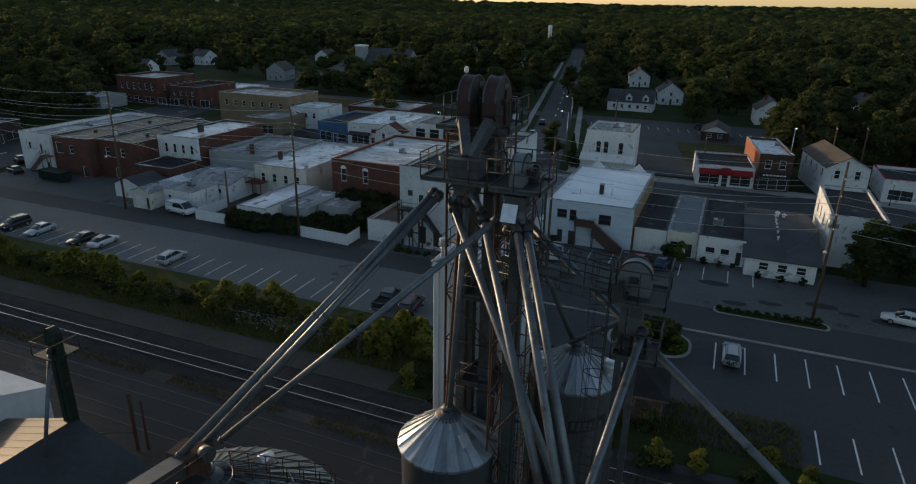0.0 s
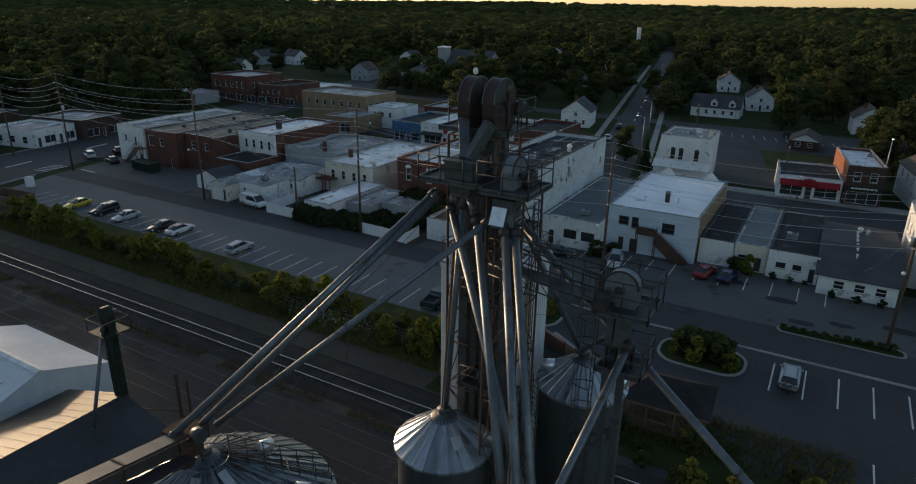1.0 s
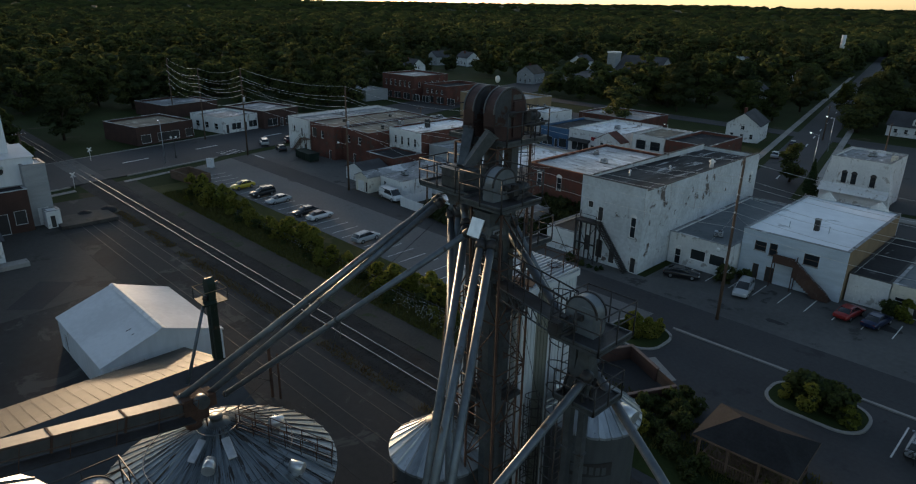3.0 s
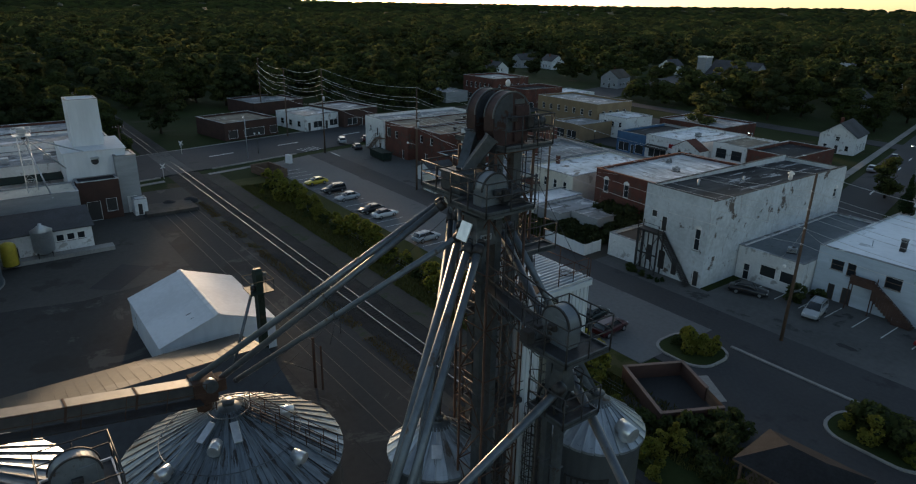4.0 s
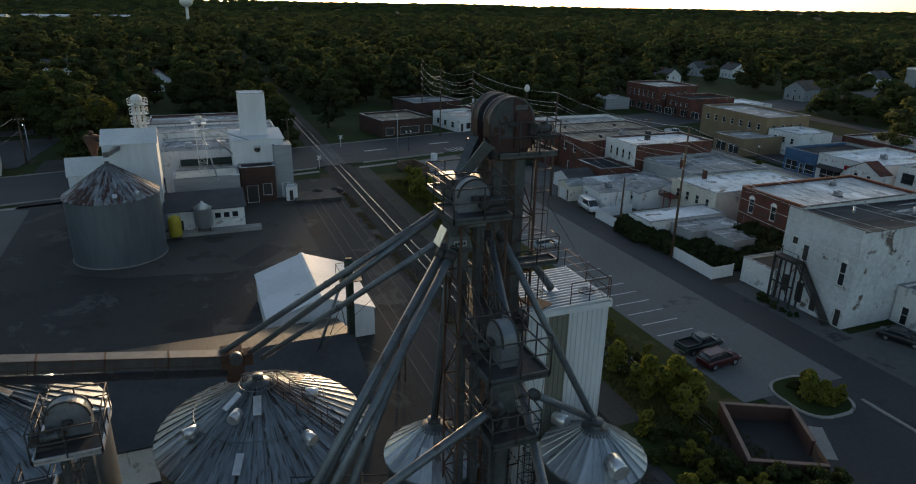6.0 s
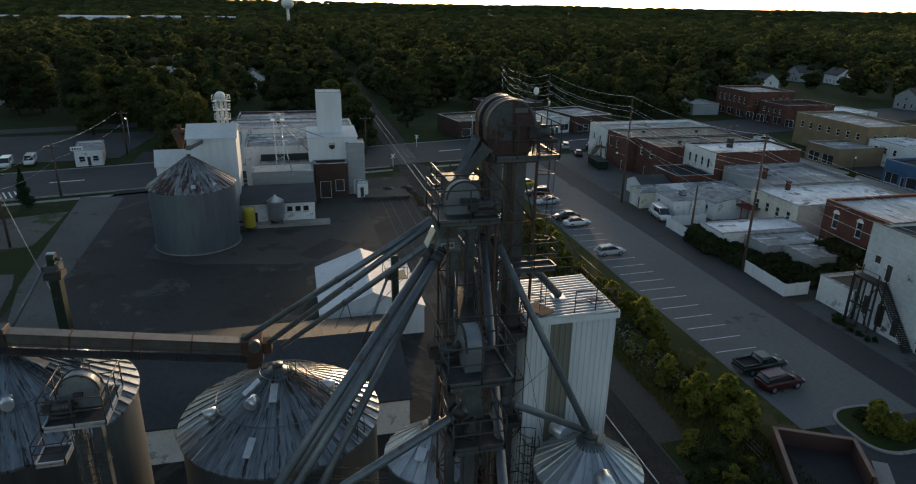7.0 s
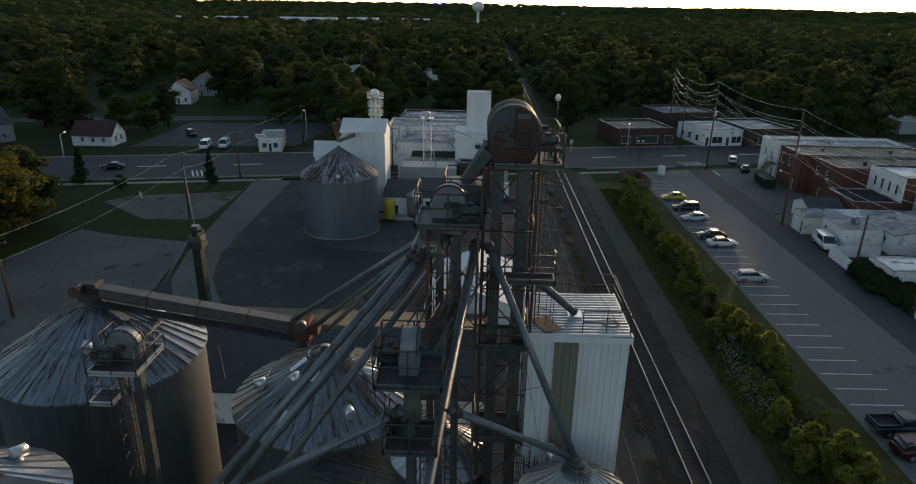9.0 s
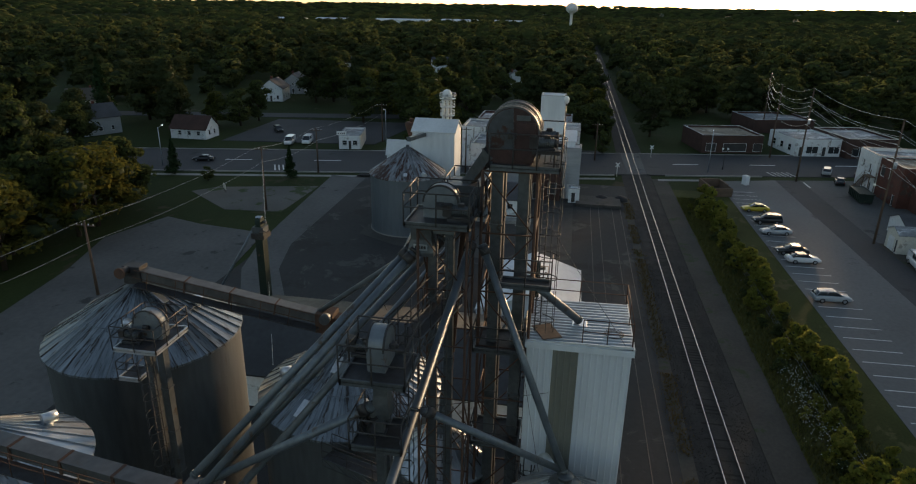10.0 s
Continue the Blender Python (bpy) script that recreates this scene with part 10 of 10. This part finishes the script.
def kerbed_bed(pts, label):
    """A planting bed: a raised kerb round a polygon, with soil inside."""
    cxm, cym = sum(p[0] for p in pts) / len(pts), sum(p[1] for p in pts) / len(pts)
    inner = [(x + (cxm - x) * 0.3 / max(0.5, math.hypot(x - cxm, y - cym)), y + (cym - y) * 0.3 / max(0.5, math.hypot(x - cxm, y - cym))) for x, y in pts]
    e = thing("planting_bed", label, "planting bed", kind="structure")
    bm = bmesh.new()
    n = len(pts)
    ring = [[bm.verts.new((*p, z)) for p in src] for src, z in ((pts, -0.1), (pts, 0.15), (inner, 0.15), (inner, -0.1))]
    for a, b in zip(ring, ring[1:]):
        for i in range(n):
            bm.faces.new((a[i], a[(i + 1) % n], b[(i + 1) % n], b[i]))
    bmesh.ops.recalc_face_normals(bm, faces=bm.faces[:])
    part("kerb", bm, M_CONC, e)
    part("soil", prism(bmesh.new(), inner, -0.05, 0.1), M_GRASS, e)


def rounded(x0, y0, x1, y1, r, n=6):
    out = []
    for cx_, cy_, a0 in ((x1 - r, y1 - r, 0), (x0 + r, y1 - r, 90), (x0 + r, y0 + r, 180), (x1 - r, y0 + r, 270)):
        out += [(cx_ + r * math.cos(radians(a0 + 90 * i / n)), cy_ + r * math.sin(radians(a0 + 90 * i / n))) for i in range(n + 1)]
    return out


kerbed_bed(rounded(-8.2, 62.9, 0.5, 68.7, 2.4), "kerbed island bed planted with shrubs")
kerbed_bed(rounded(-26.0, 62.9, -19.2, 69.3, 2.4), "kerbed bed of grasses at the lot's corner")
kerbed_bed(rounded(2.2, 76.2, 14.6, 77.9, 0.7), "narrow hedge bed along the back street")
slab("garden_ground", rect(-25, 46.1, 2, 52.2), 0.02, M_GRASS, "rough planted ground beside the elevator", "verge")
slab("garden_ground", rect(2.05, 46.1, 20, 49.5), 0.02, M_GRASS, "rough planted ground beside the lot", "verge")

e = thing("chain_fence", "low wire fence with a pale top rail along the verge", "fence", kind="")
for x in range(-96, -22, 3):
    part("post", T(((x, 52.9, -0.1), (x, 52.9, 1.15), 0.03), seg=6), M_STEEL, e)
    part("rail", T(((x, 52.9, 1.12), (x + 3, 52.9, 1.12), 0.02), seg=6), M_CONVEY, e)
    part("bottom_wire", T(((x, 52.9, 0.35), (x + 3, 52.9, 0.35), 0.008), ((x, 52.9, 0.75), (x + 3, 52.9, 0.75), 0.008), seg=4), M_GALV, e)

# ---- street furniture ----
e = thing("utility_cabinet", "white railway signal cabinet on a concrete base", "cabinet", (-125.3, 64.6, 0), 20)
part("base", B((-0.9, -0.6, -0.1, 0.9, 0.6, 0.12)), M_CONC, e)
part("cabinet", soft_box(-0.7, -0.45, 0.12, 0.7, 0.45, 2.0, 0.04, 2), M_VINYL, e)
part("door", B((-0.6, -0.47, 0.25, -0.02, -0.452, 1.85), (0.02, -0.47, 0.25, 0.6, -0.452, 1.85)), M_VINYL, e)
e = thing("waste_skip", "big dark green waste container behind the shops", "container", (-118.6, 84.3, 0), -4)
part("tub", (lambda b: (extrude_x(b, [(-1.1, 0.25), (1.1, 0.25), (1.25, 1.9), (-1.25, 1.9)], -3.2, 3.2), b)[1])(bmesh.new()), M_GREENSTEEL, e)
for k in range(7):
    part("rib", B((-3.1 + 1.0 * k, -1.29, 0.4, -2.98 + 1.0 * k, -1.15, 1.85)), M_GREENSTEEL, e)
part("rim", B((-3.3, -1.35, 1.85, 3.3, -1.2, 1.98), (-3.3, 1.2, 1.85, 3.3, 1.35, 1.98), (-3.3, -1.2, 1.85, -3.15, 1.2, 1.98), (3.15, -1.2, 1.85, 3.3, 1.2, 1.98)), M_GREENSTEEL, e)
part("skid", B((-3.1, -0.9, 0.0, 3.1, -0.75, 0.26), (-3.1, 0.75, 0.0, 3.1, 0.9, 0.26)), M_DARKSTEEL, e)
for x, y in ((-147.5, 47.6), (-126.2, 38.4)):
    e = thing("crossing_sign", "white crossbuck sign on a post by the railway", "sign", (x, y, 0), SL)
    part("post", T(((0, 0, 0), (0, 0, 2.9), 0.06), seg=8), M_TRIM, e)
    for s in (-1, 1):
        bm = B((-0.02, -0.62, -0.1, 0.02, 0.62, 0.1))
        bmesh.ops.rotate(bm, verts=bm.verts[:], matrix=Matrix.Rotation(radians(45 * s), 3, "X"))
        bmesh.ops.translate(bm, verts=bm.verts[:], vec=(0.08 + 0.03 * s, 0, 2.6))
        part("blade", bm, M_TRIM, e)
for x, y in ((-107.2, 34.6), (-107.4, 38.2)):
    e = thing("bumping_post", "dark earth-covered bumper at a siding's end", "buffer stop", (x, y, 0), group="siding bumpers")
    bm = bmesh.new()
    lathe(bm, [(1.5, -0.1), (1.2, 0.45), (0.6, 0.8), (0.02, 0.9)], seg=12)
    for v in bm.verts:
        v.co += Vector((0.2, 0.2, 0.1)) * noise.noise(v.co * 1.5)
    part("mound", bm, M_PATCH, e)
e = thing("shop_awning", "dark awning over white shop windows", "awning", (-86.4, 139.2, 0))
part("canopy", extrude_x(bmesh.new(), [(0, 3.4), (-1.3, 2.8), (-1.3, 2.65), (0, 2.75)], 0.5, 6.4), M_DARKTRIM, e)
e = thing("shop_sign", "small red hanging shop sign", "sign", (-78.5, 138.2, 3.6))
part("board", soft_box(-0.6, -0.1, 0, 0.6, 0.1, 0.9, 0.02, 1), M_REDAWN, e)
part("bracket", T(((0, 0.1, 0.8), (0, 1.0, 0.9), 0.03), seg=6), M_DARKSTEEL, e)
e = thing("road_sign", "small white sign board on the grass", "sign", (-96.0, -36.5, 0), 40)
part("board", soft_box(-0.9, -0.06, 0.5, 0.9, 0.06, 1.5, 0.02, 1), M_CREAM, e)
part("leg", B((-0.7, -0.05, -0.1, -0.6, 0.05, 0.5), (0.6, -0.05, -0.1, 0.7, 0.05, 0.5)), M_DARKTRIM, e)


# ---- sleepers of the main track ----
track = thing("sleeper_row", "dark timber sleepers bedded in the ballast", "sleepers", (0, 42.58, -0.13), kind="structure")
first = part("sleeper", soft_box(-0.115, -1.3, 0.0, 0.115, 1.3, 0.165, 0.015, 1), M_TIE, track)
first.matrix_basis = pose(20, 0, 0.01)
random.seed(21)
for k in range(1, 220):
    share("sleeper", first, pose(20 - 0.56 * k, random.uniform(-0.06, 0.06), 0.01 + random.uniform(-0.012, 0.01), 0, 0, random.uniform(-1.5, 1.5)), track)
bm = bmesh.new()
for k in range(220, 1500):
    x = 20 - 0.56 * k
    box(bm, x - 0.115, -1.3, 0.01, x + 0.115, 1.3, 0.17)
far_row = part("far_sleepers", bm, M_TIE, track)
far_row["kind"] = "stuff"
